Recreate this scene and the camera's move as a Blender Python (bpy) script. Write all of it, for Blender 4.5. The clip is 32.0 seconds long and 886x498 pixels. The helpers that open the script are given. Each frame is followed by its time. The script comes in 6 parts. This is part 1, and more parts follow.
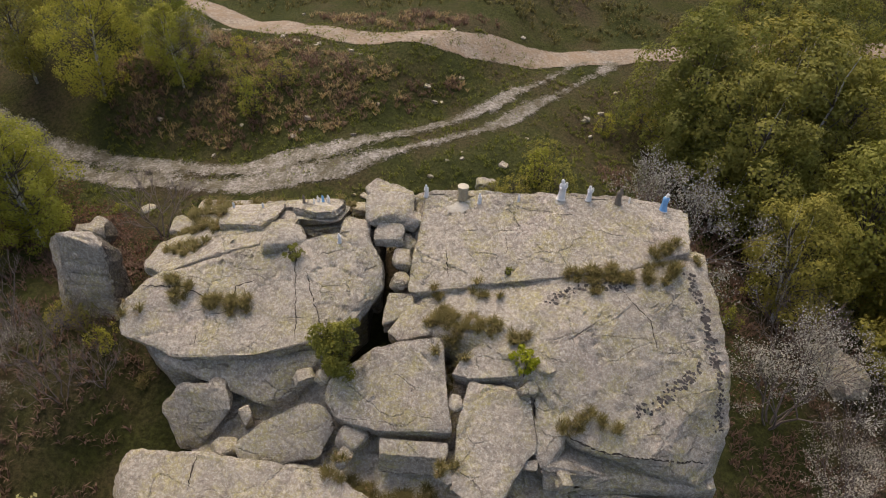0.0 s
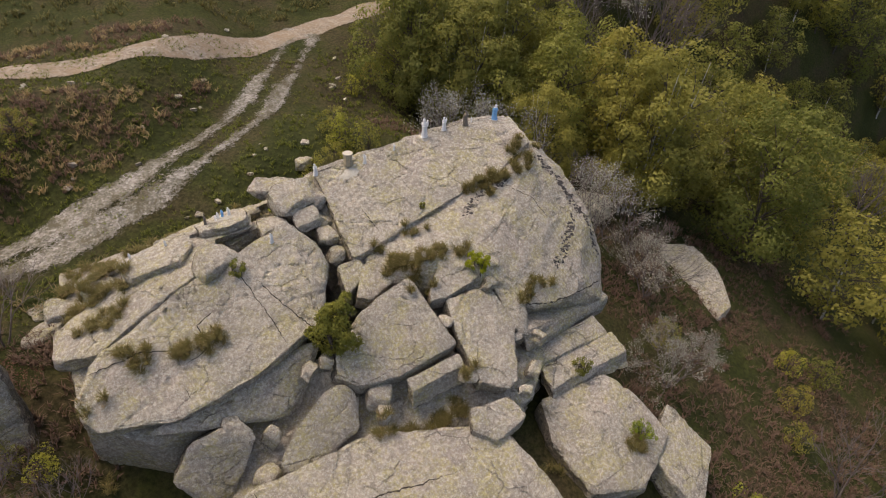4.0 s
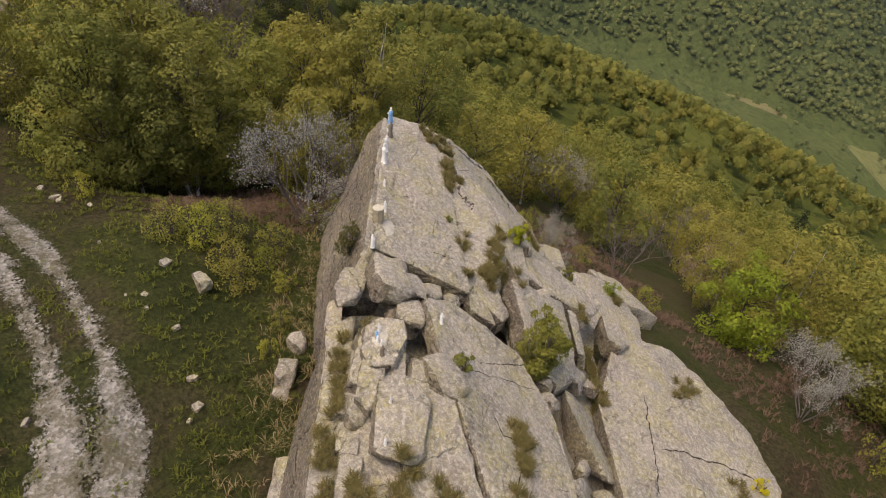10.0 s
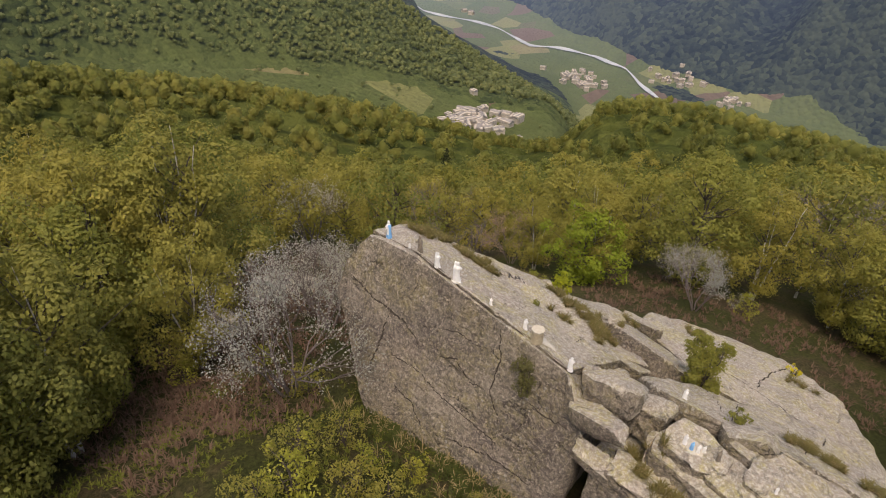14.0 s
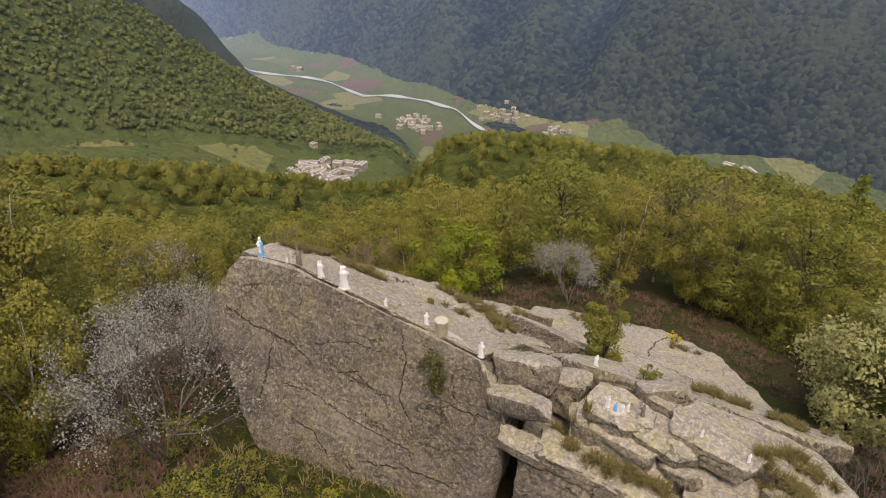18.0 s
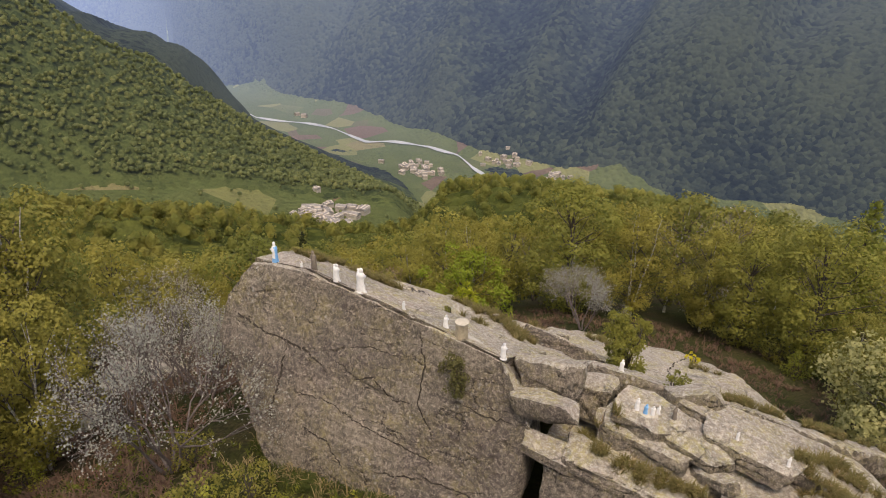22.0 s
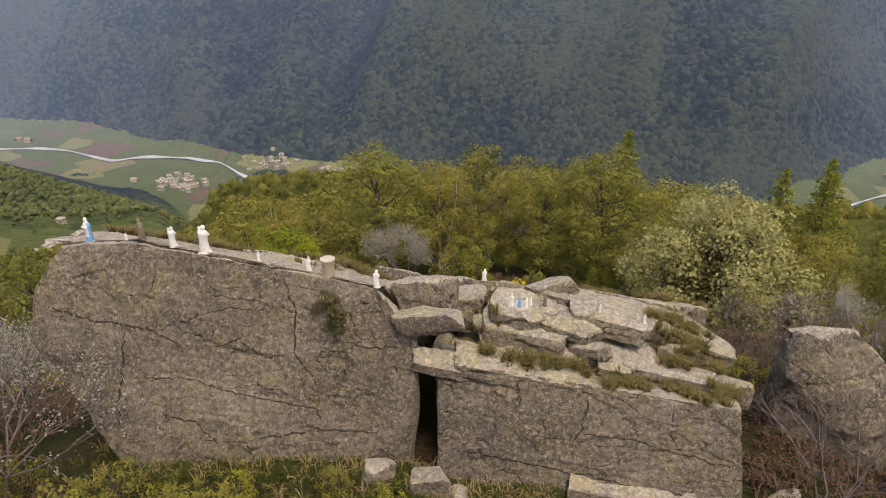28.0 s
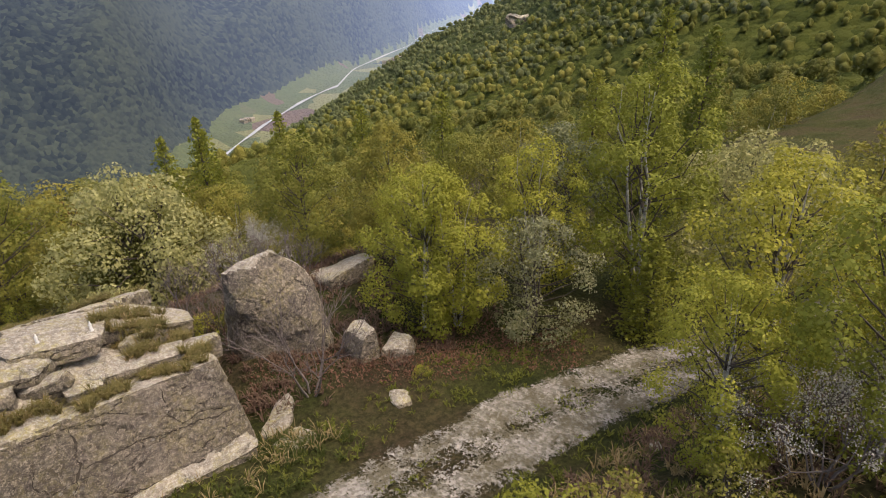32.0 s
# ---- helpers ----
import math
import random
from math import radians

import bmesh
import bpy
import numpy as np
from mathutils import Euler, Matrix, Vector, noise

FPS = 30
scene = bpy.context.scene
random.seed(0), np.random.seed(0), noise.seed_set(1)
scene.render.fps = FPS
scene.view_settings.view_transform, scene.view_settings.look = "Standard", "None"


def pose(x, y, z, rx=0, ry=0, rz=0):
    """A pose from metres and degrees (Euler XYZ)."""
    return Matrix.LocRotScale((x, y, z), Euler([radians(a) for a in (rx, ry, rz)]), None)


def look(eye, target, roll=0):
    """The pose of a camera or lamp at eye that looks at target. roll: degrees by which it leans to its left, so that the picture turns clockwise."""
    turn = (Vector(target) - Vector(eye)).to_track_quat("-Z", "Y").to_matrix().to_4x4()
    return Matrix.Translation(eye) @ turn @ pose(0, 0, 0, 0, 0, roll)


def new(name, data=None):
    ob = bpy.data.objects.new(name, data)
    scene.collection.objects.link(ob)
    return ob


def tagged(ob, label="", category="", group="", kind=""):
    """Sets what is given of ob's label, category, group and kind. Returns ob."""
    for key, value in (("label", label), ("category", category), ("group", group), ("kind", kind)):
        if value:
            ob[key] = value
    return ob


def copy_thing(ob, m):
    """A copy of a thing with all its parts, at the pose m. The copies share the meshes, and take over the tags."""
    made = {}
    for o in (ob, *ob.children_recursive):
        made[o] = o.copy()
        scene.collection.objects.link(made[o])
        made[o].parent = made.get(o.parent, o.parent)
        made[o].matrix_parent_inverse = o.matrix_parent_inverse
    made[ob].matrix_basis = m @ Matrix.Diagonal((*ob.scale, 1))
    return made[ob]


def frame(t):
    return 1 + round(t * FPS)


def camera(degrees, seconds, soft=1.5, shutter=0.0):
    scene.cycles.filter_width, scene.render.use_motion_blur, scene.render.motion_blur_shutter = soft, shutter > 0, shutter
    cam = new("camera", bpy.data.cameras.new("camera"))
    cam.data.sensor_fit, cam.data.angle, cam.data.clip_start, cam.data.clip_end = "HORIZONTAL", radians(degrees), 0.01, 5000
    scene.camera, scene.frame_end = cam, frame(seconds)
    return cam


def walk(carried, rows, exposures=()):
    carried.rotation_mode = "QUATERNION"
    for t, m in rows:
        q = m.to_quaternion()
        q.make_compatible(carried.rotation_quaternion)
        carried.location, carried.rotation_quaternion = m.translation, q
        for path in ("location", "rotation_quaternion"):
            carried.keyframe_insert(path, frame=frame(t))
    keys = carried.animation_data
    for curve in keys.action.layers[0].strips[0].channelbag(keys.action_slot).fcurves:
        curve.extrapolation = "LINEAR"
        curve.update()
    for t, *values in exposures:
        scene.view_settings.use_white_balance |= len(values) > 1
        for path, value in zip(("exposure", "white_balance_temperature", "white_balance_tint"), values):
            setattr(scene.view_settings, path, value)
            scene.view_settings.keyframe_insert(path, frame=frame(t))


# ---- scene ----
# ---------------------------------------------------------------- camera
cam = camera(68.8, 32.0, soft=1.0)
PATH = [
    (0, (4.016, -23.249, 15.227), (2.976, -15.410, 9.106), 2.84),
    (0.5, (3.931, -23.280, 15.277), (2.901, -15.437, 9.159), 3.06),
    (1, (3.142, -23.507, 15.366), (2.187, -15.653, 9.249), 3.03),
    (1.5, (0.901, -23.924, 15.307), (0.234, -16.023, 9.213), 3.21),
    (2, (-1.984, -24.438, 15.349), (-1.469, -16.501, 9.288), 3.54),
    (2.5, (-4.440, -24.814, 15.286), (-2.755, -17.006, 9.270), 3.23),
    (3, (-6.331, -25.061, 15.275), (-3.358, -17.607, 9.308), 3.06),
    (3.5, (-7.774, -25.116, 15.073), (-3.981, -18.025, 9.129), 2.96),
    (5.5, (-9.246, -21.253, 16.865), (-4.370, -15.253, 10.522), 4.59),
    (6, (-8.684, -19.854, 17.000), (-3.811, -13.843, 10.666), 4.41),
    (6.5, (-8.151, -18.402, 17.068), (-3.182, -12.428, 10.773), 4.35),
    (7, (-8.529, -16.767, 17.158), (-3.336, -10.962, 10.885), 4.93),
    (7.5, (-9.840, -14.668, 17.175), (-4.347, -9.125, 10.922), 4.88),
    (8, (-12.094, -11.953, 16.999), (-5.841, -7.212, 10.801), 5.80),
    (8.5, (-14.529, -8.939, 16.692), (-7.779, -4.875, 10.535), 6.14),
    (9, (-17.170, -5.877, 15.780), (-9.419, -3.661, 9.863), 6.46),
    (9.5, (-19.190, -3.333, 14.893), (-11.046, -2.586, 9.138), 5.64),
    (10, (-20.481, -1.807, 14.368), (-12.308, -2.173, 8.617), 4.71),
    (10.5, (-20.523, -1.334, 13.895), (-12.365, -1.932, 8.143), 4.42),
    (11, (-19.551, -1.180, 13.927), (-11.400, -1.928, 8.182), 4.14),
    (11.5, (-17.780, -0.824, 14.344), (-9.668, -1.986, 8.613), 4.19),
    (12, (-15.732, 1.116, 14.776), (-7.595, 0.020, 9.068), 3.68),
    (12.5, (-13.570, 4.787, 15.072), (-5.551, 2.917, 9.397), 3.20),
    (13, (-11.791, 8.626, 15.268), (-4.316, 5.077, 9.653), 2.19),
    (13.5, (-9.995, 11.995, 15.817), (-3.248, 7.237, 10.174), 1.62),
    (14, (-8.470, 14.732, 16.048), (-2.565, 8.962, 10.406), 1.40),
    (14.5, (-7.890, 15.428, 15.703), (-2.902, 8.834, 10.078), 1.17),
    (15, (-7.752, 15.312, 15.464), (-3.293, 8.362, 9.824), 0.69),
    (15.5, (-7.683, 15.088, 15.104), (-3.405, 8.033, 9.453), 0.66),
    (17.5, (-7.528, 15.138, 13.785), (-3.140, 7.837, 8.547), 0.89),
    (18, (-7.505, 15.140, 13.610), (-3.032, 7.712, 8.628), 0.82),
    (18.5, (-7.514, 15.137, 13.502), (-2.958, 7.589, 8.782), 0.83),
    (19, (-7.570, 15.189, 13.422), (-2.938, 7.536, 8.953), 0.80),
    (19.5, (-7.584, 15.254, 13.324), (-2.930, 7.567, 8.937), 0.83),
    (20, (-7.593, 15.268, 13.154), (-2.934, 7.581, 8.772), 0.81),
    (20.5, (-7.640, 15.272, 12.846), (-2.980, 7.584, 8.467), 0.81),
    (21, (-7.669, 15.265, 12.629), (-3.003, 7.580, 8.252), 0.81),
    (21.5, (-7.669, 15.300, 12.364), (-2.999, 7.616, 7.988), 0.76),
    (22, (-7.115, 15.675, 12.022), (-2.446, 7.987, 7.651), 0.86),
    (22.5, (-5.912, 16.502, 11.700), (-1.240, 8.815, 7.332), 0.91),
    (23, (-5.071, 17.042, 11.363), (-0.371, 9.376, 6.987), 0.71),
    (23.5, (-4.994, 17.089, 10.935), (-0.296, 9.421, 6.561), 0.47),
    (24, (-5.013, 17.087, 10.503), (-0.602, 9.251, 6.129), 0.57),
    (24.5, (-5.023, 17.054, 10.089), (-0.810, 9.107, 5.719), 0.58),
    (26.5, (-4.988, 17.179, 10.150), (-1.521, 8.884, 5.771), 0.62),
    (27, (-5.029, 17.186, 10.140), (-1.998, 8.723, 5.758), 0.49),
    (27.5, (-5.098, 17.232, 10.085), (-2.782, 8.549, 5.698), 0.36),
    (28, (-5.116, 17.182, 9.895), (-3.534, 8.343, 5.494), 0.27),
    (28.5, (-5.105, 17.161, 9.673), (-4.339, 8.228, 5.244), -0.02),
    (29, (-5.095, 17.194, 9.312), (-5.135, 8.244, 4.852), -0.36),
    (29.5, (-5.154, 17.204, 9.155), (-5.625, 8.279, 4.669), -0.86),
    (30, (-5.214, 17.341, 9.291), (-6.637, 8.529, 4.783), -0.96),
    (30.5, (-5.185, 17.558, 9.481), (-7.985, 9.100, 4.940), -0.98),
    (31, (-5.152, 17.503, 9.512), (-9.194, 9.591, 4.922), -0.77),
    (31.5, (-5.140, 17.553, 9.679), (-10.304, 10.366, 5.023), -0.32),
    (32, (-5.058, 17.823, 9.985), (-11.100, 11.398, 5.271), -0.59),
]
walk(cam, [(t, look(eye, target, roll)) for t, eye, target, roll in PATH], [(0, 0.74, 7400, 14), (26, 0.74, 7400, 14), (31, 0.84, 7400, 14), (32, 0.96, 7400, 14)])

# ---------------------------------------------------------------- light
SUN_EL, SUN_AZ = 66.0, 125.0      # degrees; azimuth counted from +x towards +y
world = bpy.data.worlds.new("sky")
scene.world = world
world.use_nodes = True
wn = world.node_tree
wn.nodes.clear()
sky = wn.nodes.new("ShaderNodeTexSky")
sky.sky_type = 'NISHITA'
sky.sun_disc = False
sky.sun_elevation = radians(SUN_EL)
sky.sun_rotation = radians(90 - SUN_AZ)
sky.air_density, sky.dust_density = 1.0, 4.0
bg = wn.nodes.new("ShaderNodeBackground")
bg.inputs["Strength"].default_value = 0.15
wout = wn.nodes.new("ShaderNodeOutputWorld")
wn.links.new(sky.outputs[0], bg.inputs[0])
wn.links.new(bg.outputs[0], wout.inputs[0])
sun_data = bpy.data.lights.new("sun", 'SUN')
sun_data.energy, sun_data.angle, sun_data.color = 1.0, radians(20), (1.0, 0.93, 0.82)
sun = new("sun", sun_data)
sd = Vector((math.cos(radians(SUN_AZ)) * math.cos(radians(SUN_EL)), math.sin(radians(SUN_AZ)) * math.cos(radians(SUN_EL)), math.sin(radians(SUN_EL))))
sun.matrix_world = look(sd * 80, (0, 0, 0))


# ---------------------------------------------------------------- materials
def mat(name, rough=0.85, spec=0.2):
    m = bpy.data.materials.new(name)
    m.use_nodes = True
    nt = m.node_tree
    b = nt.nodes["Principled BSDF"]
    b.inputs["Roughness"].default_value = rough
    b.inputs["Specular IOR Level"].default_value = spec
    return m, nt, b


def node(nt, kind, **vals):
    n = nt.nodes.new(kind)
    for k, v in vals.items():
        n.inputs[k.replace("_", " ")].default_value = v
    return n


def coords(nt, scale=(1, 1, 1), turn=(0, 0, 0)):
    g = nt.nodes.new("ShaderNodeNewGeometry")
    mp = nt.nodes.new("ShaderNodeMapping")
    mp.inputs["Scale"].default_value = scale
    mp.inputs["Rotation"].default_value = turn
    nt.links.new(g.outputs["Position"], mp.inputs["Vector"])
    return mp.outputs[0]


def noise_tex(nt, vec, scale, detail=5.0, rough=0.6):
    n = node(nt, "ShaderNodeTexNoise", Scale=scale, Detail=detail, Roughness=rough)
    nt.links.new(vec, n.inputs["Vector"])
    return n.outputs["Fac"]


def ramp(nt, fac, stops):
    r = nt.nodes.new("ShaderNodeValToRGB")
    els = r.color_ramp.elements
    while len(els) < len(stops):
        els.new(0.5)
    for e, (p, c) in zip(els, stops):
        e.position, e.color = p, (*c, 1) if len(c) == 3 else c
    nt.links.new(fac, r.inputs[0])
    return r.outputs[0]


def grey(v):
    return (v, v, v)


def mix(nt, fac, a, b, mode='MIX'):
    m = nt.nodes.new("ShaderNodeMix")
    m.data_type, m.blend_type = 'RGBA', mode
    for sock, v in ((m.inputs[0], fac), (m.inputs[6], a), (m.inputs[7], b)):
        if isinstance(v, (int, float)):
            sock.default_value = v
        elif isinstance(v, tuple):
            sock.default_value = (*v, 1)
        else:
            nt.links.new(v, sock)
    return m.outputs[2]


def bump(nt, bsdf, height, strength=0.5, dist=0.05):
    b = node(nt, "ShaderNodeBump", Strength=strength, Distance=dist)
    nt.links.new(height, b.inputs["Height"])
    nt.links.new(b.outputs[0], bsdf.inputs["Normal"])


def maths(nt, op, a, b=0.0):
    m = nt.nodes.new("ShaderNodeMath")
    m.operation = op
    for sock, v in ((m.inputs[0], a), (m.inputs[1], b)):
        if isinstance(v, (int, float)):
            sock.default_value = v
        else:
            nt.links.new(v, sock)
    return m.outputs[0]


def rock_material(name, light, dark, lichen, white_amount, streak, joints=0.45, crust=0.0):
    """Lichen-covered gneiss: grainy greys and beiges, yellow-green crusts, pale rosettes, dark weathering, cracks."""
    m, nt, b = mat(name, 0.92, 0.15)
    p = coords(nt)
    # zones of lighter and darker stone, then a stretched banding along the bedding
    zone = ramp(nt, noise_tex(nt, p, 0.42, 6, 0.62), [(0.36, grey(0)), (0.64, grey(1))])
    col = mix(nt, zone, light, dark)
    pink = ramp(nt, noise_tex(nt, p, 0.3, 4, 0.6), [(0.52, grey(0)), (0.66, grey(0.55))])
    col = mix(nt, pink, col, (light[0] * 0.92, light[1] * 0.86, light[2] * 0.92))
    bands = noise_tex(nt, coords(nt, (0.5, 0.5, 5.5), (radians(27), 0, 0)), 1.3, 7, 0.72)
    col = mix(nt, ramp(nt, bands, [(0.40, grey(streak)), (0.5, grey(0))]), col, tuple(v * 0.45 for v in dark))
    # dark wandering weathering
    dirt = ramp(nt, noise_tex(nt, p, 1.6, 8, 0.78), [(0.36, grey(0.75)), (0.47, grey(0))])
    col = mix(nt, dirt, col, tuple(v * 0.5 for v in dark))
    # yellow-green crusts in patches
    lich = ramp(nt, noise_tex(nt, p, 0.75, 6, 0.7), [(0.46, grey(0)), (0.60, grey(1))])
    fine = ramp(nt, noise_tex(nt, p, 6.0, 5, 0.8), [(0.38, grey(0.2)), (0.58, grey(1))])
    col = mix(nt, maths(nt, 'MULTIPLY', maths(nt, 'MULTIPLY', lich, fine), 0.85), col, lichen)
    # pale rosettes in clusters, ragged at the rim
    wv = nt.nodes.new("ShaderNodeVectorMath")
    wv.operation = 'ADD'
    nz = node(nt, "ShaderNodeTexNoise", Scale=1.1, Detail=5.0, Roughness=0.7)
    nt.links.new(p, nz.inputs["Vector"])
    nf = node(nt, "ShaderNodeTexNoise", Scale=14.0, Detail=3.0, Roughness=0.7)
    nt.links.new(p, nf.inputs["Vector"])
    sf = nt.nodes.new("ShaderNodeVectorMath")
    sf.operation = 'SCALE'
    sf.inputs["Scale"].default_value = 0.10
    nt.links.new(nf.outputs["Color"], sf.inputs[0])
    nt.links.new(p, wv.inputs[0])
    nt.links.new(sf.outputs[0], wv.inputs[1])
    v = node(nt, "ShaderNodeTexVoronoi", Scale=4.2, Randomness=1.0)
    nt.links.new(wv.outputs[0], v.inputs["Vector"])
    spots = ramp(nt, v.outputs["Distance"], [(0.20, grey(1)), (0.32, grey(0))])
    patchy = ramp(nt, noise_tex(nt, p, 0.8, 4, 0.6), [(0.54, grey(0)), (0.64, grey(1))])
    col = mix(nt, maths(nt, 'MULTIPLY', maths(nt, 'MULTIPLY', spots, patchy), white_amount), col, (0.58, 0.56, 0.50))
    # cracks between stretched cells
    pw = coords(nt, (0.5, 0.5, 1.5), (radians(27), 0, 0))
    wob = nt.nodes.new("ShaderNodeVectorMath")
    wob.operation = 'ADD'
    sv = nt.nodes.new("ShaderNodeVectorMath")
    sv.operation = 'SCALE'
    sv.inputs["Scale"].default_value = 0.5
    nt.links.new(nz.outputs["Color"], sv.inputs[0])
    nt.links.new(pw, wob.inputs[0])
    nt.links.new(sv.outputs[0], wob.inputs[1])
    vc = node(nt, "ShaderNodeTexVoronoi", Scale=0.8)
    vc.feature = 'DISTANCE_TO_EDGE'
    nt.links.new(wob.outputs[0], vc.inputs["Vector"])
    joint = ramp(nt, vc.outputs["Distance"], [(0.003, grey(1)), (0.016, grey(0))])
    some = ramp(nt, noise_tex(nt, p, 0.7, 4, 0.6), [(0.46, grey(0)), (0.54, grey(1))])
    joint = maths(nt, 'MULTIPLY', joint, some)
    col = mix(nt, maths(nt, 'MULTIPLY', joint, joints), col, (0.035, 0.03, 0.026))
    # hand-sized mottling of pale and dark lichen
    mott = ramp(nt, noise_tex(nt, p, 5.5, 3, 0.65), [(0.40, grey(0)), (0.60, grey(1))])
    col = mix(nt, maths(nt, 'MULTIPLY', maths(nt, 'SUBTRACT', 1.0, mott), 0.55), col, tuple(v * 0.62 for v in dark))
    col = mix(nt, maths(nt, 'MULTIPLY', ramp(nt, noise_tex(nt, p, 6.5, 4, 0.7), [(0.54, grey(0)), (0.62, grey(1))]), 0.55), col, tuple(min(0.72, v * 1.4) for v in light))
    if crust:
        dark_zone = ramp(nt, noise_tex(nt, coords(nt, (0.8, 0.8, 1.3)), 0.34, 5, 0.65), [(0.50, grey(0)), (0.60, grey(1))])
        broken = ramp(nt, noise_tex(nt, p, 3.2, 6, 0.8), [(0.40, grey(0)), (0.58, grey(1))])
        col = mix(nt, maths(nt, 'MULTIPLY', maths(nt, 'MULTIPLY', dark_zone, broken), crust), col, (0.075, 0.062, 0.060))
    # grain of a few centimetres, light and dark
    g1 = noise_tex(nt, p, 9.0, 6, 0.85)
    g2 = noise_tex(nt, p, 30.0, 3, 0.8)
    g = maths(nt, 'ADD', maths(nt, 'MULTIPLY', g1, 0.6), maths(nt, 'MULTIPLY', g2, 0.4))
    col = mix(nt, ramp(nt, g, [(0.37, grey(0.8)), (0.48, grey(0))]), col, tuple(v * 0.42 for v in dark))
    col = mix(nt, ramp(nt, g, [(0.51, grey(0)), (0.61, grey(0.8))]), col, tuple(min(0.72, v * 1.65) for v in light))
    nt.links.new(col, b.inputs["Base Color"])
    h = maths(nt, 'ADD', maths(nt, 'MULTIPLY', noise_tex(nt, p, 4.0, 9, 0.8), 1.0), maths(nt, 'MULTIPLY', g, 0.7))
    h = maths(nt, 'SUBTRACT', h, maths(nt, 'MULTIPLY', joint, 0.8))
    bump(nt, b, h, 1.0, 0.14)
    return m


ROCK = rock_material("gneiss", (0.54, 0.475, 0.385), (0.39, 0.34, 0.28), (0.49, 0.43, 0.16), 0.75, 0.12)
# steep back faces: darker from weathering and from shade put into the colour
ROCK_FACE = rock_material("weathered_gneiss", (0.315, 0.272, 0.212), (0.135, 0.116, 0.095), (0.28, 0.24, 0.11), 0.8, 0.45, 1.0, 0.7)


def ground_material():
    m, nt, b = mat("grassland", 0.95, 0.1)
    p = coords(nt)
    big = noise_tex(nt, p, 0.16, 6, 0.65)
    col = ramp(nt, big, [(0.34, (0.050, 0.060, 0.016)), (0.46, (0.080, 0.084, 0.025)), (0.55, (0.105, 0.088, 0.040)), (0.66, (0.095, 0.066, 0.040))])
    fine = noise_tex(nt, p, 5.0, 6, 0.75)
    col = mix(nt, ramp(nt, fine, [(0.38, grey(0.75)), (0.6, grey(0))]), col, (0.022, 0.028, 0.010))
    nt.links.new(col, b.inputs["Base Color"])
    bump(nt, b, noise_tex(nt, p, 3.0, 8, 0.8), 1.0, 0.35)
    return m


GROUND = ground_material()


def plain(name, c1, c2, scale=6.0, rough=0.85, spec=0.2, bumpy=0.3, dist=0.02, mottled=False):
    m, nt, b = mat(name, rough, spec)
    p = coords(nt)
    f = ramp(nt, noise_tex(nt, p, scale, 5, 0.7), [(0.35, grey(0)), (0.65, grey(1))])
    col = mix(nt, f, c1, c2)
    if mottled:
        oi = nt.nodes.new("ShaderNodeObjectInfo")
        col = mix(nt, maths(nt, 'MULTIPLY', oi.outputs["Random"], 0.5), col, tuple(v * 0.6 for v in c2))
    nt.links.new(col, b.inputs["Base Color"])
    if bumpy:
        bump(nt, b, noise_tex(nt, p, scale * 3, 5, 0.7), bumpy, dist)
    return m


def stony(name, pale, dark, earth, grain):
    """Loose stones on packed earth: stone by stone greys, earth showing between, broad worn zones."""
    m, nt, b = mat(name, 0.93, 0.15)
    p = coords(nt)
    v = node(nt, "ShaderNodeTexVoronoi", Scale=grain)
    nt.links.new(p, v.inputs["Vector"])
    sc = nt.nodes.new("ShaderNodeSeparateColor")
    nt.links.new(v.outputs["Color"], sc.inputs[0])
    col = mix(nt, sc.outputs[0], dark, pale)
    zone = maths(nt, 'ADD', maths(nt, 'MULTIPLY', noise_tex(nt, p, 0.9, 6, 0.7), 0.6), maths(nt, 'MULTIPLY', noise_tex(nt, p, 6.0, 5, 0.75), 0.4))
    col = mix(nt, ramp(nt, zone, [(0.43, grey(0.95)), (0.56, grey(0.0))]), col, earth)
    nt.links.new(col, b.inputs["Base Color"])
    bump(nt, b, maths(nt, 'ADD', v.outputs["Distance"], noise_tex(nt, p, 9.0, 5, 0.8)), 0.9, 0.05)
    return m


GRAVEL = stony("track_gravel", (0.34, 0.318, 0.28), (0.145, 0.132, 0.11), (0.11, 0.098, 0.062), 8.0)
DIRT = stony("road_dirt", (0.33, 0.285, 0.23), (0.20, 0.165, 0.125), (0.24, 0.18, 0.122), 6.0)


# ---------------------------------------------------------------- helpers
def obj_from(name, verts, faces, material, parent=None, label="", smooth=False):
    me = bpy.data.meshes.new(name)
    me.from_pydata(verts, [], faces)
    me.materials.append(material)
    if smooth:
        me.polygons.foreach_set("use_smooth", [True] * len(me.polygons))
    ob = new(name, me)
    if parent:
        ob.parent = parent
    if label:
        ob["label"] = label
    return ob


def part(name, bm, material, parent=None, label="", smooth=False):
    me = bpy.data.meshes.new(name)
    bm.to_mesh(me)
    bm.free()
    me.materials.append(material)
    if smooth:
        me.polygons.foreach_set("use_smooth", [True] * len(me.polygons))
    ob = new(name, me)
    if parent:
        ob.parent = parent
    if label:
        ob["label"] = label
    return ob


def softplus(v, k=2.0):
    return k * np.logaddexp(0, v / k)


def smooth01(v, a, b):
    t = np.clip((v - a) / (b - a), 0, 1)
    return t * t * (3 - 2 * t)


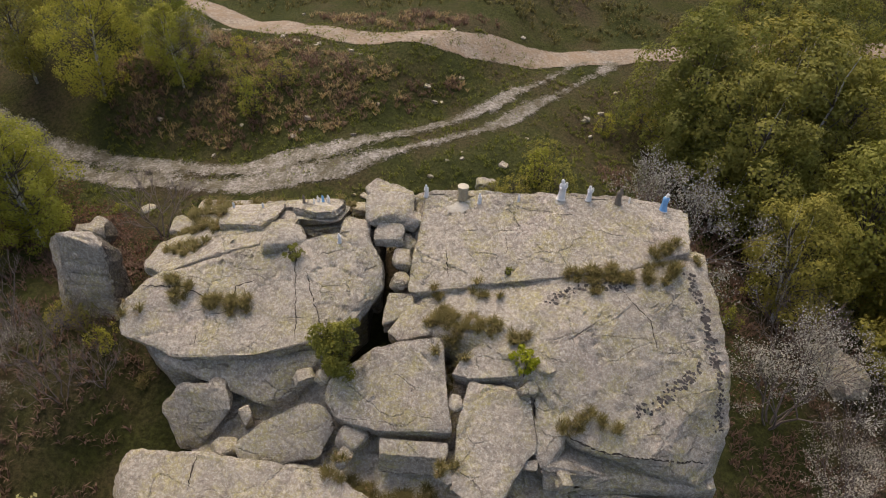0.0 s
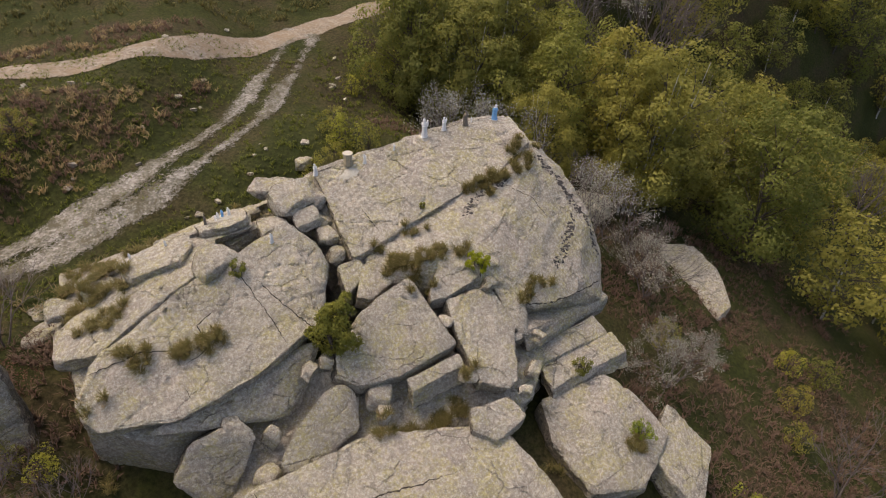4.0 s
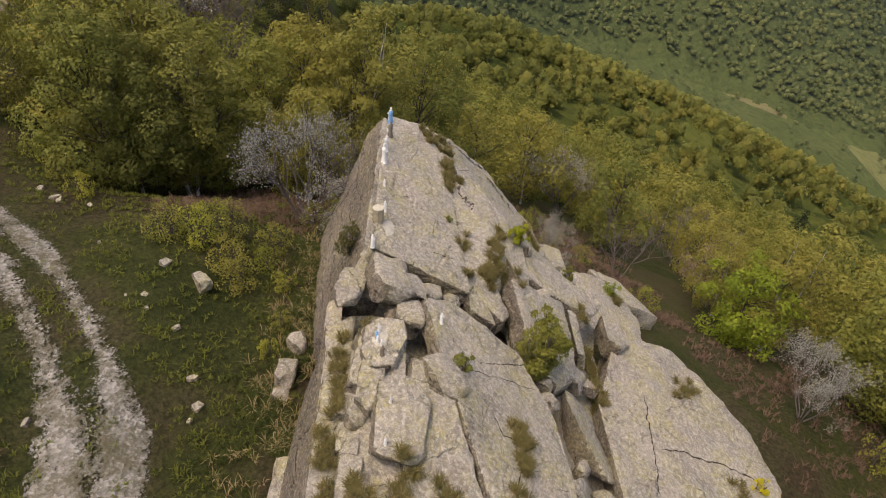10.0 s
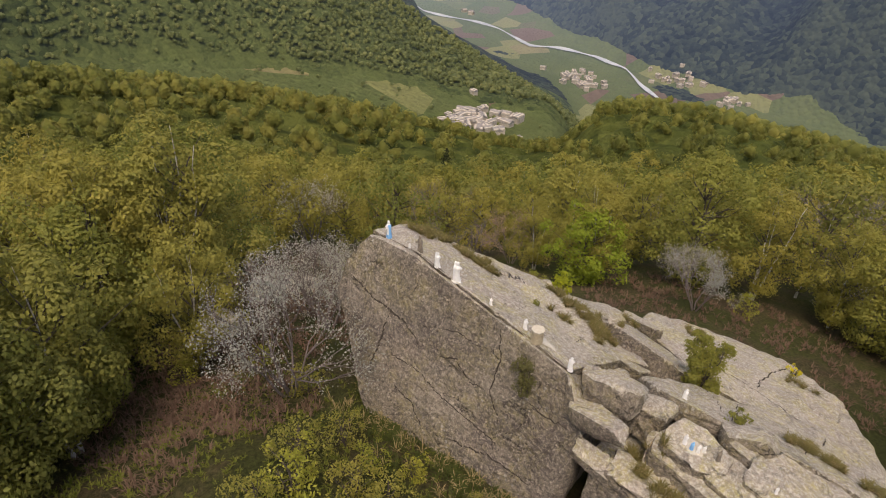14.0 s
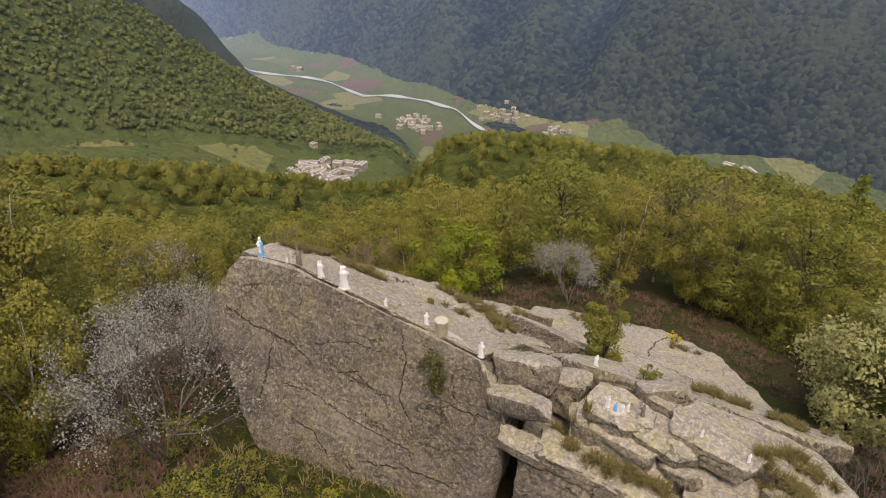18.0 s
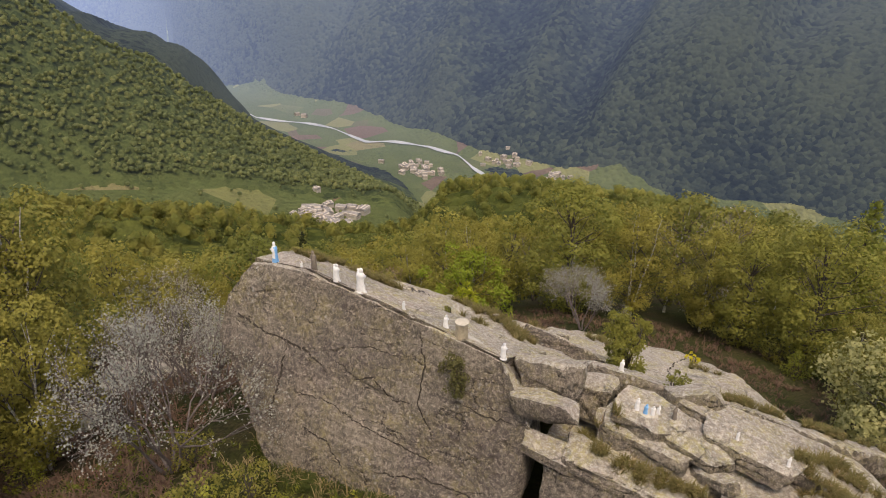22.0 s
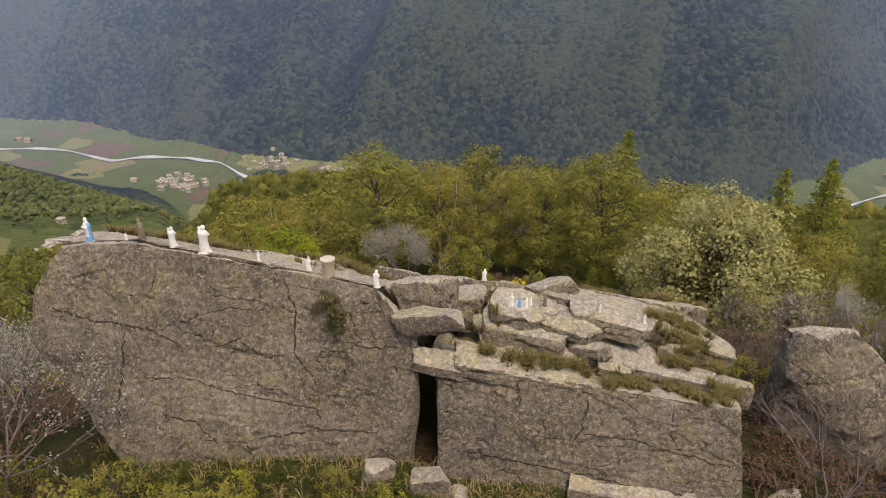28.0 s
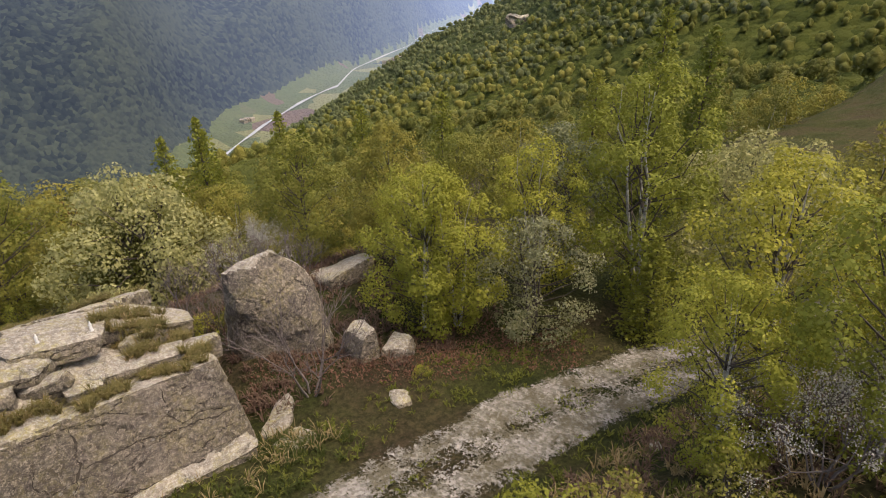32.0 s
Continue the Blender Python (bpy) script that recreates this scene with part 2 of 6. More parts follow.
TRACK = [(-38, 13), (-30, 10.2), (-24.8, 8.3), (-21, 7.6), (-17.3, 7.0), (-13.8, 6.9), (-11, 6.7), (-8.3, 7.4), (-5.3, 8.7), (-2.8, 10.6), (1.1, 13.9), (4.3, 17.6), (7.5, 23.2), (9.4, 26.6)]
ROAD = [(-60, 54), (-46, 43), (-36, 35), (-28, 29.6), (-21.6, 26), (-16.2, 23.4), (-10.4, 20.4), (-4, 18.5), (1.6, 22.0), (7.5, 25.5), (13.5, 28.0), (21, 30.9), (29.3, 33.0), (45, 39), (60, 45)]


def line_dist(x, y, pts):
    """Distance to a polyline and on which side of it a place lies (+: to its left)."""
    best = np.full(np.shape(x), 1e9)
    side = np.zeros(np.shape(x))
    for (ax, ay), (bx, by) in zip(pts, pts[1:]):
        ux, uy = bx - ax, by - ay
        t = np.clip(((x - ax) * ux + (y - ay) * uy) / (ux * ux + uy * uy), 0, 1)
        dx, dy = x - ax - t * ux, y - ay - t * uy
        d = np.hypot(dx, dy)
        s = np.sign(ux * dy - uy * dx)
        near = d < best
        best, side = np.where(near, d, best), np.where(near, s, side)
    return best, side


def ground_z(x, y):
    """The hillside round the rock: a level shelf with the track, falling to +x and -y, a bank up to the road."""
    x, y = np.asarray(x, float), np.asarray(y, float)
    d, s = line_dist(x, y, TRACK)
    fall_x = 0.38 * softplus(x - 6.5, 2.0) * (1 - 0.85 * smooth01(y, 15, 28))
    fall_y = 0.36 * softplus(1.5 - y, 2.0) * (1 - 0.75 * smooth01(-x, 11, 14) * smooth01(y, -17, -8))
    z = -4.9 - fall_x - fall_y - 0.11 * softplus(-9 - x, 1.5) * (1 - smooth01(y, 9, 14))
    bank = 2.4 * smooth01(d, 1.8, 8) * (s > 0) * (1 - smooth01(x, 0, 10))
    shelf = 1.35 * smooth01(y, 4.5, 10) * smooth01(x, -15 - 4 * smooth01(y, 12, 18), -5 - 5 * smooth01(y, 12, 18)) * (1 - smooth01(x, 9, 16) * (1 - smooth01(y, 17, 25)))
    z = z + bank + shelf + 0.8 * smooth01(y, 13, 19) * smooth01(x, -12, 0) + 0.28 * softplus(y - 30, 2.0)
    z = z + 0.18 * np.sin(x * 0.7 + 1.3 * np.sin(y * 0.4)) * np.sin(y * 0.55 + 0.5) * smooth01(d, 1.5, 4)
    return z


GRID_STEP = 0.35
GRID = ground_z(*np.meshgrid(np.arange(-70, 90, GRID_STEP), np.arange(-66, 66, GRID_STEP), indexing="ij")).tolist()


def quick_z(x, y):
    """ground_z for one place, read from a fine grid."""
    u, v = (x + 70) / GRID_STEP, (y + 66) / GRID_STEP
    a, b = int(u), int(v)
    u, v = u - a, v - b
    p, q = GRID[a], GRID[a + 1]
    return (p[b] * (1 - v) + p[b + 1] * v) * (1 - u) + (q[b] * (1 - v) + q[b + 1] * v) * u


# ---------------------------------------------------------------- terrain: one sheet to the horizon
RIVER_AZ = [-30, -36, -37.2, -38.5, -42, -44.3, -48.7, -51.6, -57.3, -59.9, -61.5, -66, -72, -90, -105, -112, -116.7, -121, -124.5, -126, -130.7, -131.6, -135.5, -137]
RIVER_R = [3900, 3512, 2983, 2626, 2260, 2194, 2062, 1911, 1860, 1770, 1640, 1480, 1380, 1300, 1360, 1560, 1807, 2120, 2300, 2580, 2987, 3199, 3832, 4300]


def river_r(az):
    return np.interp(-np.asarray(az, float), [-v for v in RIVER_AZ], RIVER_R)


def far_column(az, radii):
    """Heights along one direction (degrees from +x): hillside, basin or spur, valley floor, far mountain."""
    floor = -560.0
    edge = float(np.interp(az, [-180, -150, -140.6, -135.7, -131.6, -129.3, -125.4, -119, -115, -108, -100, -93, -86, -77, -68, -62, -56.3, -51.2, -45.4, -41.3, -37.5, -36, -20], [4700, 4700, 4600, 4049, 3274, 2858, 2581, 2210, 2022, 1560, 1450, 1500, 1540, 1570, 1677, 1750, 1968, 2220, 2478, 2717, 3042, 3512, 4300]))
    edge = max(edge, float(river_r(az)) + 60)
    rise = 0.72
    far = [(edge, floor), (edge + 900, floor + 900 * rise), (edge + 2600, floor + 2600 * rise * 0.95), (9000, 2200)]
    rr = float(river_r(az))

    def col(knots):
        ks = sorted(knots)
        return np.interp(radii, [k[0] for k in ks], [k[1] for k in ks])
    out, total = 0.0, 0.0
    w_spur, w_right = float(smooth01(az, -60, -54)), 1 - float(smooth01(az, -119, -105))
    if w_spur > 0:
        el = float(np.interp(az, [-60, -54.2, -49.1, -42.9, -39.1, -35.9, -34.2, -31.4, -28.5, -15, 0], [-24.0, -21.1, -18.7, -15.8, -13.1, -10.7, -9.0, -8.6, -5.2, 3, 8]))
        w = float(np.interp(az, [-50, -5], [0.0, 1.0]))
        ridge = 1300 * math.tan(radians(el))
        out = out + w_spur * col([(60, -26 + 10 * w), (500, -232 + 96 * w), (740, -350 + 110 * w), (930, -362 + 110 * w), (1300, ridge), (max(1700, rr - 260), floor + 2)] + [k2 for k2 in far if k2[0] > max(1700, rr - 260)])
    if w_spur < 1 and w_right < 1:
        k = float(np.interp(az, [-112, -95, -82, -74, -66, -58, -52], [0.39, 0.398, 0.374, 0.370, 0.360, 0.372, 0.386]))
        out = out + (1 - w_spur) * (1 - w_right) * col([(60, -24), (520, -520 * k), (760, -430), (1000, floor)] + far)
    if w_right > 0:
        el = float(np.interp(az, [-180, -168, -150, -141, -133, -125, -118, -105], [12, 9, 1, -6.5, -10.5, -15.5, -19, -27]))
        ridge = 950 * math.tan(radians(el))
        w = float(np.interp(az, [-168, -115], [0.6, 1.0]))
        out = out + w_right * col([(60, -22 * w), (400, -140 * w + 0.2 * ridge * (1 - w)), (950, ridge), (1400, max(ridge - 380, floor))] + [k2 for k2 in far if k2[0] > 1400])
    return out


def crowns(x, y, cell, seed):
    """Dome heights of closely packed tree crowns, for woods far off."""
    ix, iy = np.floor(x / cell), np.floor(y / cell)
    best = np.zeros_like(x)
    for dx in (-1, 0, 1):
        for dy in (-1, 0, 1):
            cx, cy = ix + dx, iy + dy
            h = np.sin(cx * 127.1 + cy * 311.7 + seed) * 43758.5453
            h2 = np.sin(cx * 269.5 + cy * 183.3 + seed) * 43758.5453
            h3 = np.sin(cx * 419.2 + cy * 71.9 + seed) * 43758.5453
            px, py = (cx + 0.15 + 0.7 * (h - np.floor(h))) * cell, (cy + 0.15 + 0.7 * (h2 - np.floor(h2))) * cell
            tall = 0.55 + 0.45 * (h3 - np.floor(h3))
            d = np.hypot(x - px, y - py) / (cell * 0.72)
            best = np.maximum(best, tall * np.sqrt(np.clip(1 - d * d, 0, 1)))
    return best


def woods_material(name, c_dark, c_mid, c_light, cell, glow=None):
    """Tree cover far off: patches of species, crown by crown tints, relief shading in the colour, crown relief."""
    m, nt, b = mat(name, 0.95, 0.05)
    p = coords(nt)
    v = node(nt, "ShaderNodeTexVoronoi", Scale=1.0 / cell)
    nt.links.new(p, v.inputs["Vector"])
    tint = nt.nodes.new("ShaderNodeSeparateColor")
    nt.links.new(v.outputs["Color"], tint.inputs[0])
    f = maths(nt, 'ADD', maths(nt, 'MULTIPLY', tint.outputs[0], 0.52), maths(nt, 'MULTIPLY', ramp(nt, noise_tex(nt, p, 0.012, 6, 0.65), [(0.34, grey(0)), (0.66, grey(1))]), 0.16))
    f = maths(nt, 'ADD', f, maths(nt, 'MULTIPLY', ramp(nt, noise_tex(nt, p, 0.0026, 6, 0.62), [(0.36, grey(0)), (0.64, grey(1))]), 0.4))
    # relief shading painted in: gullies darker, spurs lighter
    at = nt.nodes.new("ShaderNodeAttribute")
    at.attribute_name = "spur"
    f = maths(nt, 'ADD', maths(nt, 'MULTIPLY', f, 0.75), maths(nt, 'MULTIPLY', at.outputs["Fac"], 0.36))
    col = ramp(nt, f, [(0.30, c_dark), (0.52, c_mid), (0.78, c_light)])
    nt.links.new(col, b.inputs["Base Color"])
    h = maths(nt, 'SUBTRACT', 1.0, v.outputs["Distance"])
    h = maths(nt, 'ADD', h, maths(nt, 'MULTIPLY', noise_tex(nt, p, 3.0 / cell, 5, 0.7), 0.8))
    bump(nt, b, h, 1.0, cell * 0.55)
    # distance haze, put in as emission
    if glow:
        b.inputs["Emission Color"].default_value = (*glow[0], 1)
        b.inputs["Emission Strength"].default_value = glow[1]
    return m


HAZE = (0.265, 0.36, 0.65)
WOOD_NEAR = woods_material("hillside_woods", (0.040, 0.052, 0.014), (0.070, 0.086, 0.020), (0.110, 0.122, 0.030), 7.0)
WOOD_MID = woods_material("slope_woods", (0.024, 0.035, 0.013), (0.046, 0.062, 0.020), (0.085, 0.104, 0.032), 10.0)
# far woods: haze put into a bluish base colour and a glow
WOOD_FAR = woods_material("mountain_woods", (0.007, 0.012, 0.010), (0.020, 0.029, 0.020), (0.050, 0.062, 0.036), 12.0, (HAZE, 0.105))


def land_material(name, wood_name, glow):
    """Valley land: woods where its meadow attribute is low, then grass, ploughed strips and the gravel river."""
    m = bpy.data.materials[wood_name].copy()
    m.name = name
    nt = m.node_tree
    b = nt.nodes["Principled BSDF"]
    wood = b.inputs["Base Color"].links[0].from_socket
    p = coords(nt)

    def attr(key, thr, scale, wob):
        at = nt.nodes.new("ShaderNodeAttribute")
        at.attribute_name = key
        f = maths(nt, 'ADD', at.outputs["Fac"], maths(nt, 'MULTIPLY', maths(nt, 'SUBTRACT', noise_tex(nt, p, scale, 4), 0.5), wob))
        return maths(nt, 'GREATER_THAN', f, thr)
    grass = mix(nt, noise_tex(nt, p, 0.012, 5), (0.070, 0.098, 0.026), (0.125, 0.138, 0.050))
    strips = node(nt, "ShaderNodeTexVoronoi", Scale=0.011)
    nt.links.new(p, strips.inputs["Vector"])
    sc = nt.nodes.new("ShaderNodeSeparateColor")
    nt.links.new(strips.outputs["Color"], sc.inputs[0])
    grass = mix(nt, ramp(nt, sc.outputs[0], [(0.88, grey(0)), (0.90, grey(0.9))]), grass, (0.15, 0.10, 0.07))
    grass = mix(nt, ramp(nt, sc.outputs[1], [(0.86, grey(0)), (0.88, grey(0.6))]), grass, (0.24, 0.23, 0.09))
    col = mix(nt, attr("meadow", 0.5, 0.03, 0.5), wood, grass)
    nt.links.new(col, b.inputs["Base Color"])
    b.inputs["Emission Strength"].default_value = glow
    return m


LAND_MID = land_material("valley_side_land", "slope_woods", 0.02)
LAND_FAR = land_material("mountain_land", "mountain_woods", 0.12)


def haze_emission(m):
    """Haze painted as emission on the far mountains: a pale glow that grows with their distance from the rock."""
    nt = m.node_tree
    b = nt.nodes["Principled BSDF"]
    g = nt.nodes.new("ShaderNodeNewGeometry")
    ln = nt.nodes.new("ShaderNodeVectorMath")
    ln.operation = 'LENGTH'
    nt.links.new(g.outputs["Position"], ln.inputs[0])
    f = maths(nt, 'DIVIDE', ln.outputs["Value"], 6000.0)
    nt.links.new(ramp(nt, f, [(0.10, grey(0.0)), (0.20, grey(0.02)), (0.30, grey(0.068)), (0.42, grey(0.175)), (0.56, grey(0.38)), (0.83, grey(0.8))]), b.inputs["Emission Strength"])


# valley sides carry the same painted haze, in HAZE blue
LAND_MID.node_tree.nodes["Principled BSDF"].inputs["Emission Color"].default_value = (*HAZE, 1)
haze_emission(LAND_FAR)
haze_emission(LAND_MID)
ROOF = plain("stone_roof", (0.30, 0.28, 0.26), (0.17, 0.16, 0.15), 0.4, 0.9, 0.1, 0)
PLASTER = plain("pale_plaster", (0.50, 0.45, 0.38), (0.32, 0.28, 0.23), 0.3, 0.9, 0.1, 0)


def lattice(x, y):
    """Smooth noise between 0 and 1."""
    ix, iy = np.floor(x), np.floor(y)
    fx, fy = x - ix, y - iy
    fx, fy = fx * fx * (3 - 2 * fx), fy * fy * (3 - 2 * fy)

    def h(a, b):
        s = np.sin(a * 127.1 + b * 311.7) * 43758.5453
        return s - np.floor(s)
    return (h(ix, iy) * (1 - fx) + h(ix + 1, iy) * fx) * (1 - fy) + (h(ix, iy + 1) * (1 - fx) + h(ix + 1, iy + 1) * fx) * fy


LAND = {}


def land_z(az, r):
    """The height of the finished sheet."""
    k = int(np.argmin(np.abs(LAND["az"] - az)))
    return float(np.interp(r, LAND["radii"], LAND["z"][:, k]))


def terrain():
    az = np.concatenate([np.arange(-172, 24, 0.36), np.arange(24, 188, 1.2)])
    na = len(az)
    radii = np.concatenate([np.arange(0.8, 46, 0.6), 46 * 1.0165 ** np.arange(0, 284)])
    nr = len(radii)
    c, s = np.cos(np.radians(az)), np.sin(np.radians(az))
    X, Y = np.outer(radii, c), np.outer(radii, s) + 2.0
    near = ground_z(X, Y)
    Z = np.empty_like(X)
    back = np.interp(radii, [60, 400, 2500, 9000], [2, 90, 600, 1500])
    for k, a in enumerate(az):
        aa = a if a <= 180 else a - 360
        w = float(smooth01(aa, 5, 75)) if aa > 0 else float(smooth01(-aa, 172, 180))
        Z[:, k] = far_column(min(aa, 24), radii) * (1 - w) + back * w
    # soften the turn from one column to the next, then join hillside and distance
    for _ in range(14):
        Z = 0.5 * Z + 0.25 * np.roll(Z, 1, 1) + 0.25 * np.roll(Z, -1, 1)
    R = radii[:, None] * np.ones(na)
    blend = smooth01(R, 55, 240)
    Z = near * (1 - blend) * (R < 240) + Z * blend
    # gullies and spurs on the slopes
    U, V = np.radians(az)[None, :] * 1900 * np.ones_like(X), R * 0.42
    U = U + 170 * (lattice(X / 600, Y / 600) - 0.5) + 0.22 * R
    big = np.zeros_like(X)
    for k, (wl, am) in enumerate(((620, 1.0), (270, 0.5), (120, 0.22), (60, 0.1))):
        v = lattice(U / wl + 3.1 * k, V / wl * 0.7 + 1.7 * k)
        big += am * (1 - np.sqrt((2 * v - 1) ** 2 + 0.012) - 0.45)
    # height on a spur, later used to paint slope shading into the woods
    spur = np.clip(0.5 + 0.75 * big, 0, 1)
    Z0 = Z.copy()
    floor = (Z < -545) & (R > 700)
    rough = smooth01(R, 1350, 1900) * 240 + smooth01(R, 300, 900) * 16
    Z = Z + big * rough * np.where(floor, 0, 1) * smooth01(Z, -560, -380)
    A = np.degrees(np.arctan2(Y, X))
    # land cover, as smooth values
    basin = np.minimum(np.minimum((R - 715) / 30, (915 - R) / 30), np.minimum((A + 58) / 3, (-14 - A) / 3))
    basin = np.clip(basin, -1, 1) + 1.2 * (lattice(X / 62 + 9, Y / 62 + 4) - 0.42) + 0.6 * (lattice(X / 25, Y / 25) - 0.5)
    basin = np.where((R > 945) | (R < 680) | (A < -60) | (A > -10), -1, basin)
    basin = basin - 1.0 * np.clip(np.sin(X / 58 + 2 * np.sin(Y / 81)) * np.sin(Y / 47 + X / 120) - 0.25, 0, 1)
    flat = np.clip((-540 - Z0) / 12, -1, 1) * (R > 700) + (R <= 700) * -1.0
    bed_d = np.abs(R - river_r(A))
    flat = flat + 1.6 * (lattice(X / 150, Y / 150) - 0.45)
    flat = flat - 1.4 * np.clip(np.sin(X / 120 + 2 * np.sin(Y / 167)) * np.sin(Y / 83 + X / 210) - 0.35, 0, 1)
    meadow = np.clip(np.maximum(basin, flat), -1, 1) * 0.5 + 0.5
    in_valley = (A < -30) & (A > -137)
    meadow = np.where(in_valley & (bed_d < 45), 1.0, meadow)
    wood = (1 - smooth01(meadow, 0.35, 0.6)) * (R > 150)
    cr = np.where(R < 700, crowns(X, Y, 8.5, 1.0), crowns(X, Y, 15.0, 2.0))
    wood = wood * (R < 1330)
    Z = Z + cr * wood * np.where(R < 700, 6.5, 9.0) * smooth01(R, 150, 220)
    Z = np.where(in_valley & (bed_d < 60), np.minimum(Z, -559), Z)
    LAND.update(az=az, radii=radii, z=Z)
    co = np.stack([X, Y, Z], -1).reshape(-1, 3)
    i, j = np.meshgrid(np.arange(nr - 1), np.arange(na), indexing="ij")
    j2 = (j + 1) % na
    quads = np.stack([i * na + j, i * na + j2, (i + 1) * na + j2, (i + 1) * na + j], -1)
    cover = np.zeros((nr, na), int)
    cover[R > 150] = 1
    cover[R > 620] = 2
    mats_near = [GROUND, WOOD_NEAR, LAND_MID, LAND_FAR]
    cut = int(np.searchsorted(radii, 1420))
    for name, lo, hi in (("ground", 0, cut), ("backdrop", cut, nr - 1)):
        q = quads[lo:hi].reshape(-1, 4)
        used, inv = np.unique(q, return_inverse=True)
        me = bpy.data.meshes.new(name)
        n = len(q)
        me.vertices.add(len(used))
        me.vertices.foreach_set("co", co[used].ravel())
        me.loops.add(4 * n)
        me.loops.foreach_set("vertex_index", inv.ravel())
        me.polygons.add(n)
        me.polygons.foreach_set("loop_start", np.arange(n) * 4)
        for mm in mats_near:
            me.materials.append(mm)
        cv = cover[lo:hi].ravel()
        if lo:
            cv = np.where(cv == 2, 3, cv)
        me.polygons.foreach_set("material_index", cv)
        me.polygons.foreach_set("use_smooth", np.ones(n, bool))
        me.update(calc_edges=True)
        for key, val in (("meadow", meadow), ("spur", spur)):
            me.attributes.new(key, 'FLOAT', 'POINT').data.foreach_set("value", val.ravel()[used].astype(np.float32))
        ob = new(name, me)
        tagged(ob, "grassy hillside falling into wooded slopes" if not lo else "hazy wooded mountains round a valley floor with meadows and a river", "ground" if not lo else "mountains", kind="structure")
    # the middle of the sheet
    bm = bmesh.new()
    ring = [bm.verts.new(co[k]) for k in range(na)]
    bm.faces.new(ring)
    part("ground_middle", bm, GROUND)
    tagged(bpy.data.objects["ground_middle"], "bare soil under the rock", "ground", kind="structure")


terrain()


# ---------------------------------------------------------------- track and road: strips on the sheet
def worn_edge(m, scale):
    """Lets the strip fray out into the grass: its wear attribute against a noise."""
    nt = m.node_tree
    b = nt.nodes["Principled BSDF"]
    at = nt.nodes.new("ShaderNodeAttribute")
    at.attribute_name = "wear"
    n = maths(nt, 'ADD', maths(nt, 'MULTIPLY', noise_tex(nt, coords(nt), scale, 6, 0.85), 0.6), maths(nt, 'MULTIPLY', noise_tex(nt, coords(nt), scale * 0.16, 5, 0.75), 0.4))
    f = maths(nt, 'GREATER_THAN', maths(nt, 'ADD', at.outputs["Fac"], maths(nt, 'MULTIPLY', maths(nt, 'SUBTRACT', n, 0.5), 3.6)), 0.5)
    nt.links.new(f, b.inputs["Alpha"])
    return m


worn_edge(GRAVEL, 9.0)
worn_edge(DIRT, 7.0)


def full(x):
    return max(0.0, min(1.0, (-1.0 - x) / 8))


def strip(name, pts, width, material, label, rise, seed, ragged=0.25, ruts=False):
    dense = []
    for (ax, ay), (bx, by) in zip(pts, pts[1:]):
        n = max(2, int(math.hypot(bx - ax, by - ay) / 0.4))
        dense += [(ax + (bx - ax) * k / n, ay + (by - ay) * k / n) for k in range(n)]
    for _ in range(220):
        dense = [dense[0]] + [((a[0] + 2 * b[0] + c2[0]) / 4, (a[1] + 2 * b[1] + c2[1]) / 4) for a, b, c2 in zip(dense, dense[1:], dense[2:])] + [dense[-1]]
    verts, faces, wear, cols = [], [], [], 23
    for k, (x, y) in enumerate(dense):
        a, b = dense[max(k - 1, 0)], dense[min(k + 1, len(dense) - 1)]
        ux, uy = b[0] - a[0], b[1] - a[1]
        ln = math.hypot(ux, uy) or 1
        nx, ny = -uy / ln, ux / ln
        sway = noise.noise((x * 0.35, y * 0.35, seed)) * ragged
        for c in range(cols):
            u = 2 * c / (cols - 1) - 1
            w = sway + u * width * 0.5
            verts.append((x + nx * w, y + ny * w, rise * (1 - u * u)))
            if ruts:
                r = abs(abs(u * width * 0.5) - 0.88)
                patchy = 0.35 * noise.noise((x * 0.22, y * 0.22, 4.0)) + 0.06 * full(x)
                wear.append(0.68 - (0.85 - 0.38 * full(x)) * r + 1.5 * patchy + 0.07 * full(x) - (2.6 * max(0.0, abs(u) - 0.68)))
            else:
                wear.append(1.55 - 1.75 * abs(u) ** 3)
    zs = ground_z(np.array([v[0] for v in verts]), np.array([v[1] for v in verts]))
    verts = [(x, y, float(z) + e + 0.03) for (x, y, e), z in zip(verts, zs)]
    for k in range(len(dense) - 1):
        for c in range(cols - 1):
            a = k * cols + c
            faces.append((a, a + cols, a + cols + 1, a + 1))
    ob = obj_from(name, verts, faces, material, smooth=True)
    ob.data.attributes.new("wear", 'FLOAT', 'POINT').data.foreach_set("value", wear)
    return tagged(ob, label, "road" if "road" in name else "track", kind="structure")


strip("track", TRACK, 4.7, GRAVEL, "stony farm track with grass between its wheel ruts", 0.05, 1, 0.3, True)
strip("road", ROAD, 2.6, DIRT, "pale dirt road with worn wheel lines", 0.06, 3, 0.25)


